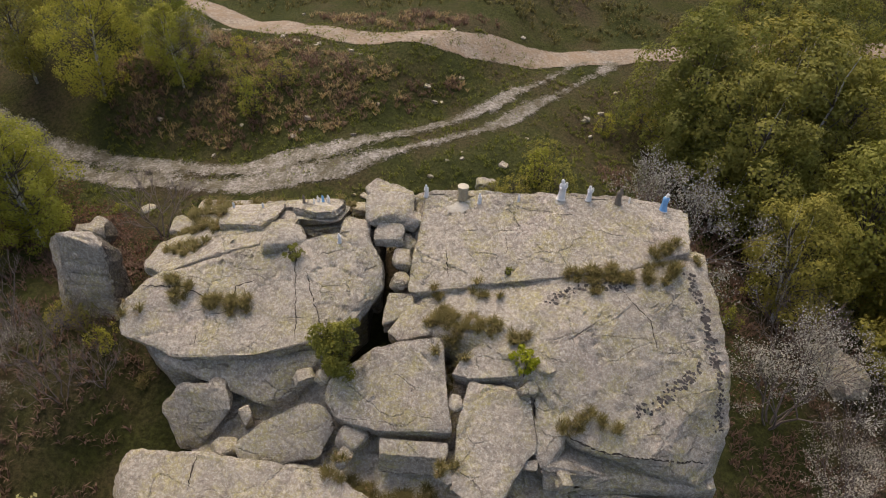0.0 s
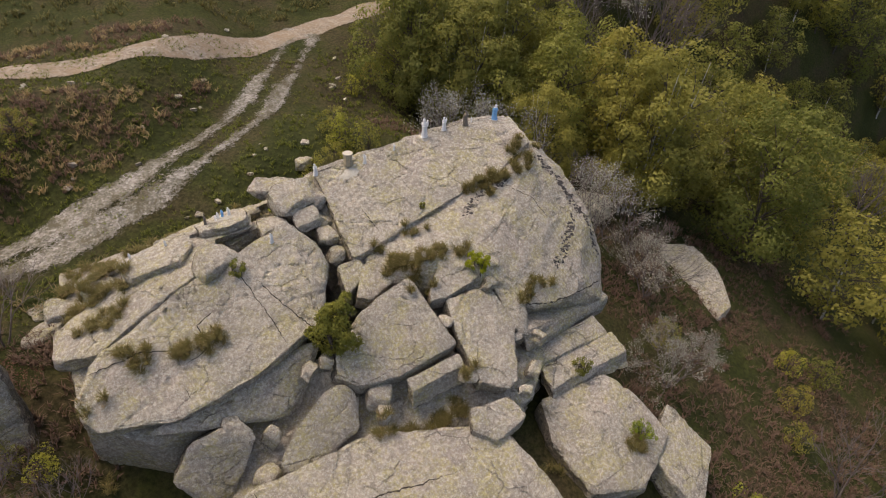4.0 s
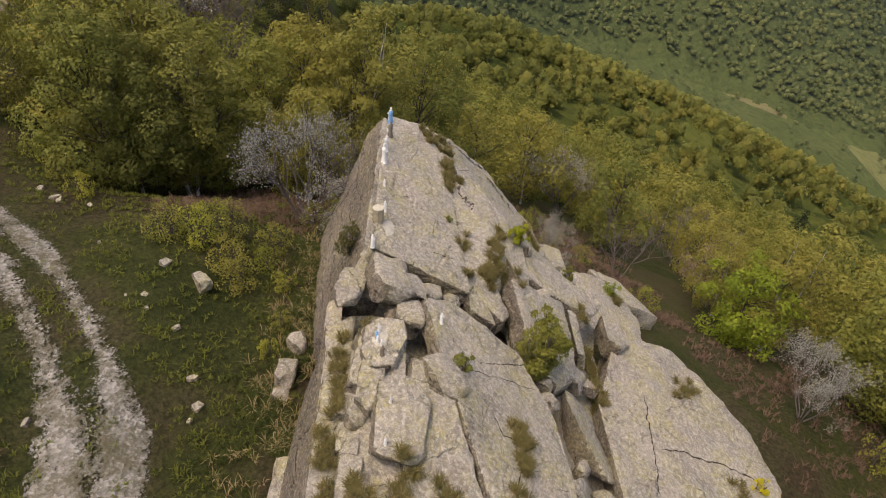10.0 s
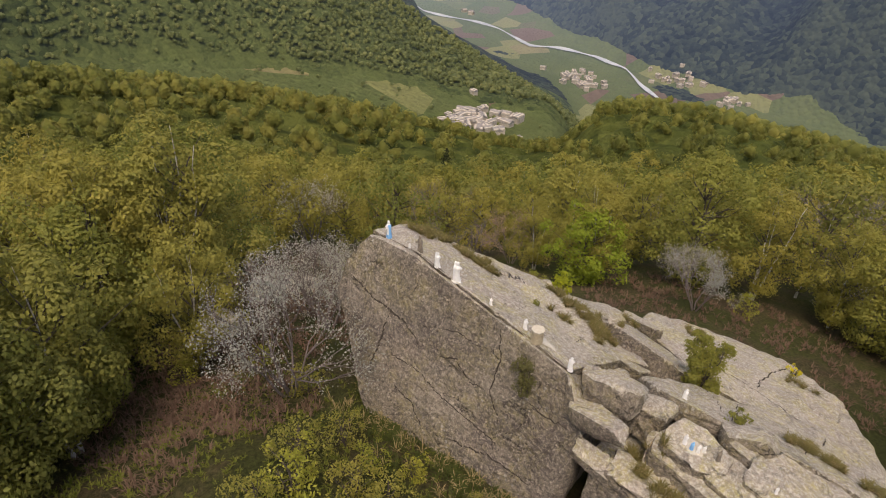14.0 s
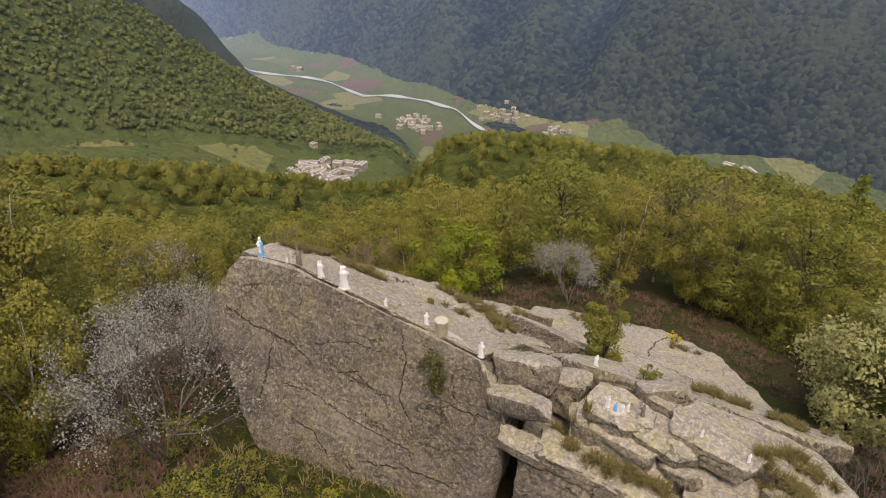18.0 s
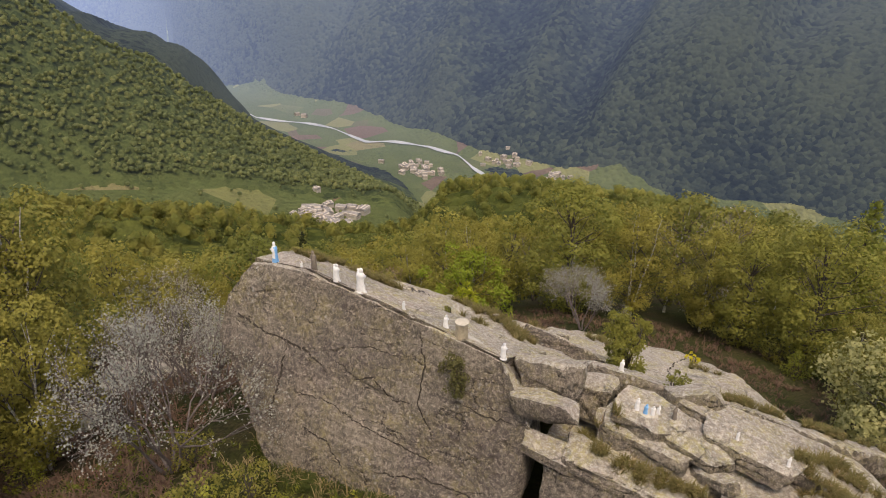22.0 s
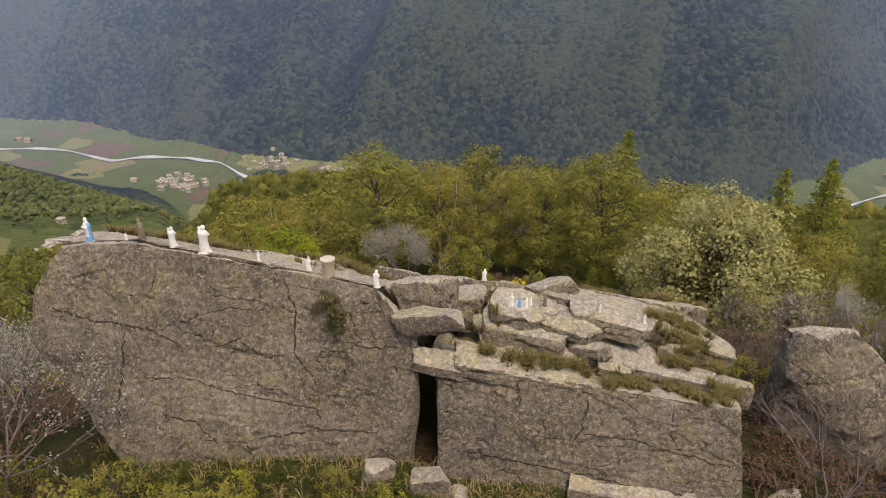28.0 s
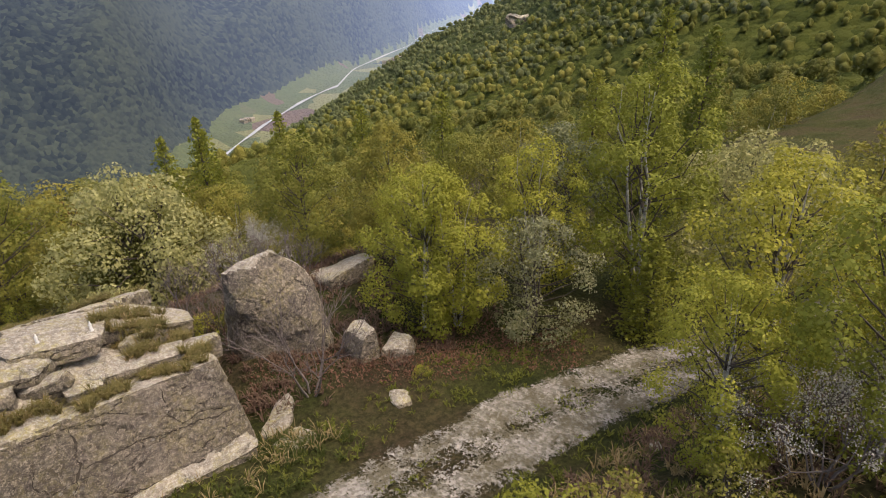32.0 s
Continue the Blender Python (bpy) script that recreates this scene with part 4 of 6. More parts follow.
block("boulder", prism([(-1.75, -1.5, -0.7), (-0.55, -1.35, -0.75), (-0.5, -2.0, -1.15), (-1.7, -2.2, -1.1)], 0.5), "flat gneiss plate in the cleft", seed=63, amp=0.04, bevel=0.1, category="boulder", cell=0.13)
# ---- foot of the cliff
round_boulder("boulder", (-0.6, 3.1, -5.0), (1.3, 1.0, 1.3), (10, 0, 20), "mossy boulder at the foot of the cliff", 45)
round_boulder("boulder", (-2.3, 3.2, -4.9), (1.5, 0.9, 0.9), (0, 10, 0), "mossy boulder below the cave mouth", 46)
round_boulder("boulder", (-3.2, 3.3, -5.2), (0.6, 0.7, 0.6), (0, 10, 0), "mossy boulder below the cave mouth", 47)
block("rock_block", prism([(-6.4, 1.7, -4.5), (-11.0, 1.8, -4.8), (-11.2, 2.85, -5.05), (-6.2, 2.8, -4.75)], 1.6, (0, 0.25)), "pale stepped gneiss foot of the block", seed=48, amp=0.06, strata=0.16, bevel=0.1)
block("rock_block", [(-1.75, 0.8, -2.1), (-2.2, 0.9, -2.1), (-1.7, -1.6, -2.2), (-2.3, -1.6, -2.2), (-1.6, -1.6, -6), (-2.2, -1.6, -6), (-1.9, -0.6, -6), (-1.9, -0.8, -3)], "dark inner wall of the cave", seed=49, amp=0.05)
# ---- rocks standing apart
block("rock_wall", [(-13.5, -3.6, -2.3), (-15.6, -3.5, -2.0), (-16.9, -2.8, -3.2), (-14.4, -2.9, -2.3), (-16.0, -1.2, -4.6), (-13.6, -2.6, -3.4), (-13.2, -2.8, -7.6), (-16.4, -0.6, -6.6), (-17.4, -2, -7), (-16, -4.6, -8), (-13.4, -4.6, -8)], "pinkish gneiss outcrop behind a bare sapling", seed=50, amp=0.07, strata=0.07, cell=0.22)
round_boulder("boulder", (-16.9, 0.5, -5.4), (1.3, 1.5, 2.0), (0, 5, 0), "pale boulder leaning on the outcrop", 51)
round_boulder("boulder", (-18.2, 1.2, -5.8), (1.7, 1.4, 0.9), (0, 5, 30), "pale boulder under the birch", 52)
round_boulder("boulder", (-12.4, 2.9, -5.75), (1.5, 1.2, 0.6), (0, 0, 20), "low pale boulder in the grass", 53)
round_boulder("boulder", (-12.6, 1.5, -5.75), (2.2, 1.0, 0.5), (0, 5, 35), "low pale boulder in the grass", 54)
round_boulder("boulder", (-16.2, 3.7, -5.75), (1.1, 0.9, 0.45), (0, 0, 70), "low pale boulder in the grass", 55)
block("rock_block", [(-19.5, -5.5, -6.0), (-22.5, -6.0, -6.0), (-23.5, -8, -7), (-20, -9, -7.4), (-19.2, -5.2, -9), (-23.5, -6, -9.5), (-19.5, -9.5, -11), (-23.5, -9.5, -11)], "dark gneiss outcrop in the brush", seed=56, amp=0.12, cell=0.26)
block("boulder", [(25.4, -1.2, -13.4), (26.5, -0.2, -12.9), (28.2, -1.8, -12.8), (28.6, -4.0, -13.4), (27.6, -6.6, -14.6), (26.2, -6.8, -15.2), (25.2, -4.1, -14.4), (25.8, -1.0, -16), (28.6, -0.6, -16), (29.2, -5.6, -17), (26.1, -7.1, -17)], "long grey boulder on the brushy hillside", seed=57, amp=0.12, cell=0.22, category="boulder")
round_boulder("boulder", (22.2, 3.8, float(ground_z(22.2, 3.8)) + 0.5), (2.6, 3.8, 1.9), (6, 4, 30), "broad grey boulder on the bracken slope", 59, 0.2, 0.1)
round_boulder("boulder", (2.2, 7.8, float(ground_z(2.2, 7.8)) + 0.25), (1.6, 0.8, 0.8), (0, 8, 35), "pale block lying beside shrubs", 58)
# ---- loose stones in the grass along the track and the road
first_stone = round_boulder("stone", (0, 0, 0), (0.42, 0.34, 0.26), (8, 4, 20), "small pale stone lying in the grass", 140, 0.12, 0.03, 12)
ROCKS.pop()
tagged(first_stone, category="stone", group="stones beside the track")
sr = random.Random(21)
placed = 0
while placed < 46:
    x, y = sr.uniform(-22, 10), sr.uniform(5, 27)
    d, d2 = float(line_dist(np.array(x), np.array(y), TRACK)[0]), float(line_dist(np.array(x), np.array(y), ROAD)[0])
    if not (2.3 < d < 4.6 or 1.6 < d2 < 3.0) or d < 2.2 or d2 < 1.5:
        continue
    k = sr.uniform(0.4, 1.25)
    m = Matrix.Translation((x, y, float(ground_z(x, y)) + 0.05 * k)) @ Matrix.Rotation(sr.uniform(0, 6.28), 4, 'Z') @ Matrix.Diagonal((k, k * sr.uniform(0.7, 1.2), k * sr.uniform(0.7, 1.1), 1))
    if placed:
        copy_thing(first_stone, m)
    else:
        first_matrix = m
    placed += 1
first_stone.matrix_world = first_matrix
# ---- cliffs on the far slope
for k, (deg, r, w, d, h) in enumerate([(-158, 830, 60, 40, 46), (-161.5, 850, 50, 36, 34), (-154.5, 860, 44, 36, 40), (-150, 900, 26, 24, 26), (-146, 780, 22, 30, 12), (-141, 700, 18, 26, 8)]):
    x, y = r * math.cos(radians(deg)), r * math.sin(radians(deg)) + 2
    z = land_z(deg, r)
    rk = random.Random(200 + k)
    block("rock_outcrop", [(x + sx * w * rk.uniform(0.3, 0.55), y + sy * d * rk.uniform(0.3, 0.55), z + (h * rk.uniform(0.4, 0.7) if top else -h)) for sx in (-1, -0.3, 0.4, 1) for sy in (-1, 1) for top in (0, 1)], "grey cliff outcrop on the wooded far slope", cell=7.0, amp=3.0, bevel=2.0, seed=70 + k, strata=2.5)
    ROCKS.pop()

# ---------------------------------------------------------------- resting places
from mathutils.bvhtree import BVHTree


def rock_tree():
    verts, faces = [], []
    for ob in ROCKS:
        n = len(verts)
        verts += [v.co[:] for v in ob.data.vertices]
        faces += [tuple(i + n for i in f.vertices) for f in ob.data.polygons]
    return BVHTree.FromPolygons(verts, faces)


ROCK_TREE = rock_tree()


def top_of(x, y):
    """The height of the rock or, where there is none, of the ground."""
    hit = ROCK_TREE.ray_cast(Vector((x, y, 40)), Vector((0, 0, -1)))
    g = quick_z(x, y)
    return max(hit[0].z, g) if hit[0] else g


# ---------------------------------------------------------------- plants
def leaf_material(name, c1, c2, c3, see_through=0.42):
    m, nt, b = mat(name, 0.65, 0.25)
    g = nt.nodes.new("ShaderNodeNewGeometry")
    oi = nt.nodes.new("ShaderNodeObjectInfo")
    lo, hi = tuple(0.5 * (p + q) for p, q in zip(c1, c2)), tuple(0.5 * (p + q) for p, q in zip(c2, c3))
    col = ramp(nt, g.outputs["Random Per Island"], [(0.0, lo), (0.5, c2), (1.0, hi)])
    col = mix(nt, ramp(nt, oi.outputs["Random"], [(0.0, grey(0.72)), (0.5, grey(0))]), col, tuple(v * f for v, f in zip(c1, (0.62, 0.72, 0.8))))
    col = mix(nt, ramp(nt, oi.outputs["Random"], [(0.6, grey(0)), (1.0, grey(0.28))]), col, tuple(v * f for v, f in zip(c3, (1.1, 0.95, 0.8))))
    nt.links.new(col, b.inputs["Base Color"])
    tr = nt.nodes.new("ShaderNodeBsdfTranslucent")
    nt.links.new(col, tr.inputs["Color"])
    ms = nt.nodes.new("ShaderNodeMixShader")
    ms.inputs[0].default_value = see_through
    out = nt.nodes["Material Output"]
    nt.links.new(b.outputs[0], ms.inputs[1])
    nt.links.new(tr.outputs[0], ms.inputs[2])
    nt.links.new(ms.outputs[0], out.inputs["Surface"])
    return m


LEAF_BIRCH = leaf_material("birch_leaf", (0.195, 0.188, 0.040), (0.262, 0.242, 0.050), (0.33, 0.292, 0.062))
LEAF_GREEN = leaf_material("fresh_leaf", (0.148, 0.158, 0.032), (0.205, 0.208, 0.040), (0.27, 0.258, 0.052))
LEAF_MAPLE = leaf_material("lime_leaf", (0.19, 0.24, 0.02), (0.27, 0.32, 0.03), (0.34, 0.37, 0.045))
LEAF_WILLOW = leaf_material("willow_leaf", (0.26, 0.26, 0.10), (0.36, 0.35, 0.14), (0.48, 0.46, 0.22))
LEAF_SILVER = leaf_material("silvery_leaf", (0.20, 0.20, 0.085), (0.34, 0.33, 0.17), (0.52, 0.50, 0.36))
BRACKEN = leaf_material("dead_bracken", (0.13, 0.075, 0.055), (0.18, 0.115, 0.08), (0.26, 0.19, 0.12))
LITTER = leaf_material("fallen_leaf", (0.16, 0.075, 0.05), (0.24, 0.125, 0.085), (0.32, 0.20, 0.14))
LEDGE_GREEN = leaf_material("ledge_grass_blade", (0.10, 0.098, 0.028), (0.165, 0.145, 0.048), (0.26, 0.215, 0.09))
LUSH = leaf_material("lush_grass", (0.035, 0.052, 0.010), (0.060, 0.080, 0.015), (0.12, 0.125, 0.032))
LEAF_LIVE = leaf_material("live_leaf", (0.25, 0.255, 0.036), (0.34, 0.335, 0.048), (0.43, 0.40, 0.07))
LEAF_RUST = leaf_material("young_oak_leaf", (0.28, 0.13, 0.03), (0.33, 0.18, 0.035), (0.36, 0.22, 0.05))
LEAF_LARCH = leaf_material("conifer_needle", (0.165, 0.185, 0.028), (0.22, 0.235, 0.036), (0.29, 0.285, 0.046))
LEAF_DARK = leaf_material("spruce_needle", (0.022, 0.035, 0.014), (0.032, 0.045, 0.016), (0.045, 0.055, 0.02))
BLOSSOM = leaf_material("white_blossom", (0.38, 0.35, 0.27), (0.48, 0.46, 0.38), (0.58, 0.56, 0.49))
PINK = leaf_material("reddish_bud", (0.30, 0.19, 0.14), (0.38, 0.26, 0.19), (0.45, 0.34, 0.26))
GRASS = leaf_material("grass_blade", (0.10, 0.125, 0.018), (0.15, 0.165, 0.026), (0.24, 0.21, 0.06))
STRAW = leaf_material("dry_grass", (0.24, 0.18, 0.085), (0.34, 0.26, 0.13), (0.45, 0.36, 0.20))
BROOM = leaf_material("broom_flower", (0.30, 0.33, 0.02), (0.52, 0.47, 0.02), (0.62, 0.55, 0.03))
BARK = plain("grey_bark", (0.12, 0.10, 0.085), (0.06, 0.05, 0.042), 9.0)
TWIG = plain("purple_twig", (0.20, 0.165, 0.15), (0.12, 0.098, 0.09), 9.0)
BIRCH_BARK = plain("birch_bark", (0.62, 0.60, 0.55), (0.22, 0.20, 0.18), 5.0)


class Cloud:
    """Gathers many small leaves or tubes into one mesh."""

    def __init__(self):
        self.v, self.f, self.n = [], [], 0

    def leaves(self, rng, centre, count, spread, size, droop=0.0, long=1.0, axis=None):
        c = np.array(centre) + rng.normal(0, 1, (count, 3)) * np.array(spread)
        c[:, 2] -= np.abs(rng.normal(0, 1, count)) * droop
        face = rng.normal(0, 1, (count, 3)) if axis is None else (c - np.array(axis)) / (np.linalg.norm(c - np.array(axis), axis=1, keepdims=True) + 1e-6) + np.array([0, 0, 0.35]) + rng.normal(0, 0.85, (count, 3))
        a = np.cross(face, rng.normal(0, 1, (count, 3)))
        a /= np.linalg.norm(a, axis=1, keepdims=True) + 1e-9
        b = np.cross(a, face)
        b /= np.linalg.norm(b, axis=1, keepdims=True) + 1e-9
        s = size * rng.uniform(0.6, 1.35, (count, 1))
        quad = np.stack([c - a * s * long, c + b * s * 0.55, c + a * s * long, c - b * s * 0.55], 1).reshape(-1, 3)
        self.v.append(quad)
        self.f.append(np.arange(4 * count).reshape(-1, 4) + self.n)
        self.n += 4 * count

    def lobe(self, rng, centre, radius, count, size, out, droop=0.0, loose=0.55):
        """One rounded bough of foliage: leaves over its outer and upper side, uneven, with some inside and some hanging."""
        d = rng.normal(0, 1, (count, 3)) + np.array(out) * 0.6 + np.array([0, 0, 0.3])
        d /= np.linalg.norm(d, axis=1, keepdims=True)
        ph = rng.uniform(0, 6.28, 3)
        lump = 1 + 0.2 * np.sin(4.2 * d[:, :1] + ph[0]) * np.sin(4.2 * d[:, 1:2] + ph[1]) + 0.12 * np.sin(9 * d[:, 2:] + ph[2])
        c = np.array(centre) + d * radius * lump * rng.uniform(0.3, 1.0, (count, 1)) ** 0.4 * np.array([1, 1, 0.85])
        c[:, 2] -= np.abs(rng.normal(0, 1, count)) * droop
        face = d + np.array([0, 0, 0.2]) + rng.normal(0, loose, (count, 3))
        a = np.cross(face, rng.normal(0, 1, (count, 3)))
        a /= np.linalg.norm(a, axis=1, keepdims=True) + 1e-9
        b = np.cross(a, face)
        b /= np.linalg.norm(b, axis=1, keepdims=True) + 1e-9
        s = size * rng.uniform(0.55, 1.35, (count, 1))
        quad = np.stack([c - a * s, c + b * s * 0.62, c + a * s, c - b * s * 0.62], 1).reshape(-1, 3)
        self.v.append(quad)
        self.f.append(np.arange(4 * count).reshape(-1, 4) + self.n)
        self.n += 4 * count

    def tube(self, pts, radii, sides=5):
        ring = []
        pts = np.array(pts, float)
        for k, p in enumerate(pts):
            d = pts[min(k + 1, len(pts) - 1)] - pts[max(k - 1, 0)]
            d /= np.linalg.norm(d) + 1e-9
            u = np.cross(d, (0.3, 0.9, 0.1))
            u /= np.linalg.norm(u) + 1e-9
            w = np.cross(d, u)
            for j in range(sides):
                t = 2 * math.pi * j / sides
                ring.append(p + radii[k] * (math.cos(t) * u + math.sin(t) * w))
        fs = []
        for k in range(len(pts) - 1):
            for j in range(sides):
                j2 = (j + 1) % sides
                fs.append((k * sides + j, k * sides + j2, (k + 1) * sides + j2, (k + 1) * sides + j))
        self.v.append(np.array(ring))
        self.f.append(np.array(fs) + self.n)
        self.n += len(ring)

    def mesh(self, name, material, smooth=False):
        v, f = np.concatenate(self.v), np.concatenate(self.f)
        me = bpy.data.meshes.new(name)
        me.vertices.add(len(v))
        me.vertices.foreach_set("co", v.ravel().astype(np.float32))
        me.loops.add(f.size)
        me.loops.foreach_set("vertex_index", f.ravel().astype(np.int32))
        me.polygons.add(len(f))
        me.polygons.foreach_set("loop_start", np.arange(len(f)) * 4)
        me.materials.append(material)
        me.update(calc_edges=True)
        if smooth:
            me.polygons.foreach_set("use_smooth", np.ones(len(f), bool))
        return me


def put_part(name, me, parent, label=""):
    ob = new(name, me)
    ob.parent = parent
    if label:
        ob["label"] = label
    return ob


def root(name, label, category, group=""):
    e = new(name)
    e.empty_display_size = 0.3
    return tagged(e, label, category, group)


def crown_width(u, peak):
    """Half the width of an ovoid crown, 0 at its foot to 1 at its tip."""
    return ((u + 0.1) / (peak + 0.1)) ** 0.55 if u < peak else math.sqrt(max(0.0, 1 - ((u - peak) / (1.04 - peak)) ** 2))


def broadleaf(name, seed, label, height, radius, leaf, bark, lobes=44, per=290, size=0.105, stems=1, low=0.16, droop=0.1, lobe=0.34, category="tree", peak=0.4, boughs=True, loose=0.55):
    """A tree of height x radius: bent stems, boughs, and a crown of many rounded, leafy boughs with gaps between them."""
    rng = np.random.default_rng(seed)
    wood, limbs, crown = Cloud(), Cloud(), Cloud()
    tops = []
    for s in range(stems):
        a = rng.uniform(0, 6.28)
        lean = np.array([math.cos(a), math.sin(a), 0]) * rng.uniform(0.04, 0.12) * (1 if stems == 1 else 1.8)
        base = np.array([math.cos(a), math.sin(a), 0]) * 0.15 * (stems > 1)
        h = height * rng.uniform(0.84, 0.93)
        pts = [base + np.array([0, 0, -0.4])] + [base + np.array([0, 0, h * t]) + lean * h * t + rng.normal(0, 0.01 * height, 3) * t for t in np.linspace(0.06, 1, 8)]
        r0 = 0.009 * height + 0.03
        wood.tube(pts, [r0 * (1 - 0.9 * t) for t in np.linspace(0, 1, len(pts))], 6)
        tops.append(pts)
    skew = rng.normal(0, 0.10, 4)
    for k in range(lobes):
        u = (k + rng.uniform(0, 1)) / lobes
        z = low + (0.94 - low) * u
        w = crown_width(u, peak)
        a = 2.4 * k + rng.uniform(-0.5, 0.5)
        lr = radius * lobe * rng.uniform(0.65, 1.25) * (0.7 + 0.3 * w)
        wide = w * radius * (1 + sum(skew[j] * math.cos(j * a + 3 * z * j) for j in range(1, 4))) * rng.uniform(0.82, 1.12)
        r = max(0.0, wide - 0.7 * lr) * (rng.uniform(0.2, 0.7) if k % 4 == 0 else 1.0)
        stem = tops[k % stems]
        c = np.array([r * math.cos(a), r * math.sin(a), z * height])
        c[:2] += stem[min(8, 1 + int(z * 7.5))][:2] * 0.6
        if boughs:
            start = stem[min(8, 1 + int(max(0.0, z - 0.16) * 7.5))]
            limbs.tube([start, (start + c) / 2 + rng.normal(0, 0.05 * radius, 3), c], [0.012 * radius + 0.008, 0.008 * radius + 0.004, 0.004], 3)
        out = c - np.array([0, 0, height * (low + 0.4 * (1 - low))])
        crown.lobe(rng, c, lr, int(per * (lr / (radius * lobe)) ** 2 * rng.uniform(0.75, 1.2)) + 4, size, out / (np.linalg.norm(out) + 1e-6), droop, loose)
    e = root(name, label, category)
    put_part("trunk", wood.mesh("trunk", bark, True), e)
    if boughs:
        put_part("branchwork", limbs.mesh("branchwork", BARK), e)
    put_part("crown", crown.mesh("crown", leaf), e)
    return e


def conifer(name, seed, label, height, radius, leaf, tiers=26, size=0.16, per=26):
    rng = np.random.default_rng(seed)
    wood, crown = Cloud(), Cloud()
    wood.tube([(0, 0, -0.3), (0, 0, height * 0.5), (0, 0, height)], [0.016 * height, 0.009 * height, 0.01], 6)
    for k in range(tiers):
        t = (k + 0.3) / tiers
        z = height * (0.06 + 0.94 * t)
        r = radius * (1 - t) ** 0.85 * rng.uniform(0.8, 1.12) + 0.08
        for j in range(max(4, int(9 * (1 - t)) + 3)):
            a = j * 2.4 + k * 1.1 + rng.uniform(-0.3, 0.3)
            d = np.array([math.cos(a), math.sin(a), 0])
            rr = r * rng.uniform(0.7, 1.08)
            tip = np.array([0, 0, z]) + d * rr + np.array([0, 0, -0.16 * rr])
            wood.tube([(0, 0, z), tip], [0.02, 0.004], 3)
            for q in (0.45, 0.75, 1.0):
                crown.leaves(rng, np.array([0, 0, z]) * (1 - q) + tip * q, int(per * (0.25 + 0.3 * (1 - t))), (0.16 + 0.1 * rr, 0.16 + 0.1 * rr, 0.12), size, 0.15)
    e = root(name, label, "tree")
    put_part("trunk", wood.mesh("trunk", BARK, True), e)
    put_part("crown", crown.mesh("crown", leaf), e)
    return e


def twiggy(name, seed, label, height, radius, bark, buds=None, stems=5, count=3, bud_size=0.05, bud_per=5, depth=4, category="tree"):
    """A tree or bush out of leaf: forking twigs, with or without blossom along them."""
    rng = np.random.default_rng(seed)
    wood, bloom = Cloud(), Cloud()

    def fork(p, d, length, r, level):
        q = p + d * length
        wood.tube([p, (p + q) / 2 + rng.normal(0, 0.04 * length, 3), q], [r, r * 0.8, r * 0.6], 4 if level < 1 else 3)
        if level >= 2 and buds is not None:
            bloom.leaves(rng, q, bud_per, (0.14, 0.14, 0.14), bud_size, 0.0, 0.8)
            bloom.leaves(rng, (p + q) / 2, bud_per, (0.14, 0.14, 0.14), bud_size, 0.0, 0.8)
        if level < depth:
            for _ in range(count):
                nd = d + rng.normal(0, 0.42, 3) + np.array([0, 0, 0.12])
                nd[:2] *= min(1.6, radius / height * 2.2)
                nd /= np.linalg.norm(nd)
                fork(q, nd, length * rng.uniform(0.6, 0.85), r * 0.62, level + 1)
    for s in range(stems):
        a = 6.28 * s / stems + rng.uniform(-0.4, 0.4)
        d = np.array([math.cos(a) * 0.5 * radius / height * 2, math.sin(a) * 0.5 * radius / height * 2, 1.0])
        d /= np.linalg.norm(d)
        fork(np.array([0.08 * math.cos(a), 0.08 * math.sin(a), -0.2]), d, height * 0.34, 0.012 * height, 0)
    e = root(name, label, category)
    put_part("trunk", wood.mesh("trunk", bark), e)
    if buds is not None:
        put_part("blossom", bloom.mesh("blossom", buds), e)
    return e


def stand_z(x, y):
    """The height of the sheet under a plant."""
    r = math.hypot(x, y - 2)
    return quick_z(x, y) if r < 54 else min(land_z(math.degrees(math.atan2(y - 2, x)), r), land_z(math.degrees(math.atan2(y - 2, x)), r + 1.5))


def plant(proto, x, y, scale=1.0, turn=0.0, z=None, label="", sx=1.0, sink=0.1):
    zz = stand_z(x, y) if z is None else z
    m = Matrix.Translation((x, y, zz - sink)) @ Matrix.Rotation(turn, 4, 'Z') @ Matrix.Diagonal((scale * sx, scale * sx, scale, 1))
    ob = copy_thing(proto, m)
    if label:
        ob["label"] = label
    return ob


BIRCH = [broadleaf("birch_tree", 11 + k, "birch with white trunk and fresh yellow-green leaves", 10, 3.0 + 0.25 * k, LEAF_BIRCH, BIRCH_BARK, 54, 300, 0.088, 1 + k, 0.15, 0.14, 0.30, loose=0.35) for k in range(3)]
FINE = [broadleaf("birch_tree", 15 + k, "airy birch with white stems and small yellow-green leaves", 8, 2.5 + 0.3 * k, LEAF_LIVE, BIRCH_BARK, 62, 300, 0.060, 3 - k, 0.08, 0.14, 0.26, loose=0.4) for k in range(2)]
GREEN = [broadleaf("leafy_tree", 21 + k, "broadleaf tree in fresh green leaf", 10, 3.6, LEAF_GREEN, BARK, 52, 300, 0.092, 1, 0.10, 0.06, 0.31, loose=0.35) for k in range(2)]
WILLOW = broadleaf("willow_tree", 31, "rounded goat willow with grey-green leaves", 8, 4.4, LEAF_WILLOW, BARK, 76, 270, 0.092, 3, 0.08, 0.04, 0.25, loose=0.8)
WHITISH = broadleaf("willow_shrub", 33, "goat willow with pale silvery catkins and leaves", 6, 2.6, LEAF_SILVER, BARK, 50, 210, 0.062, 4, 0.05, 0.05, 0.27, loose=0.8)
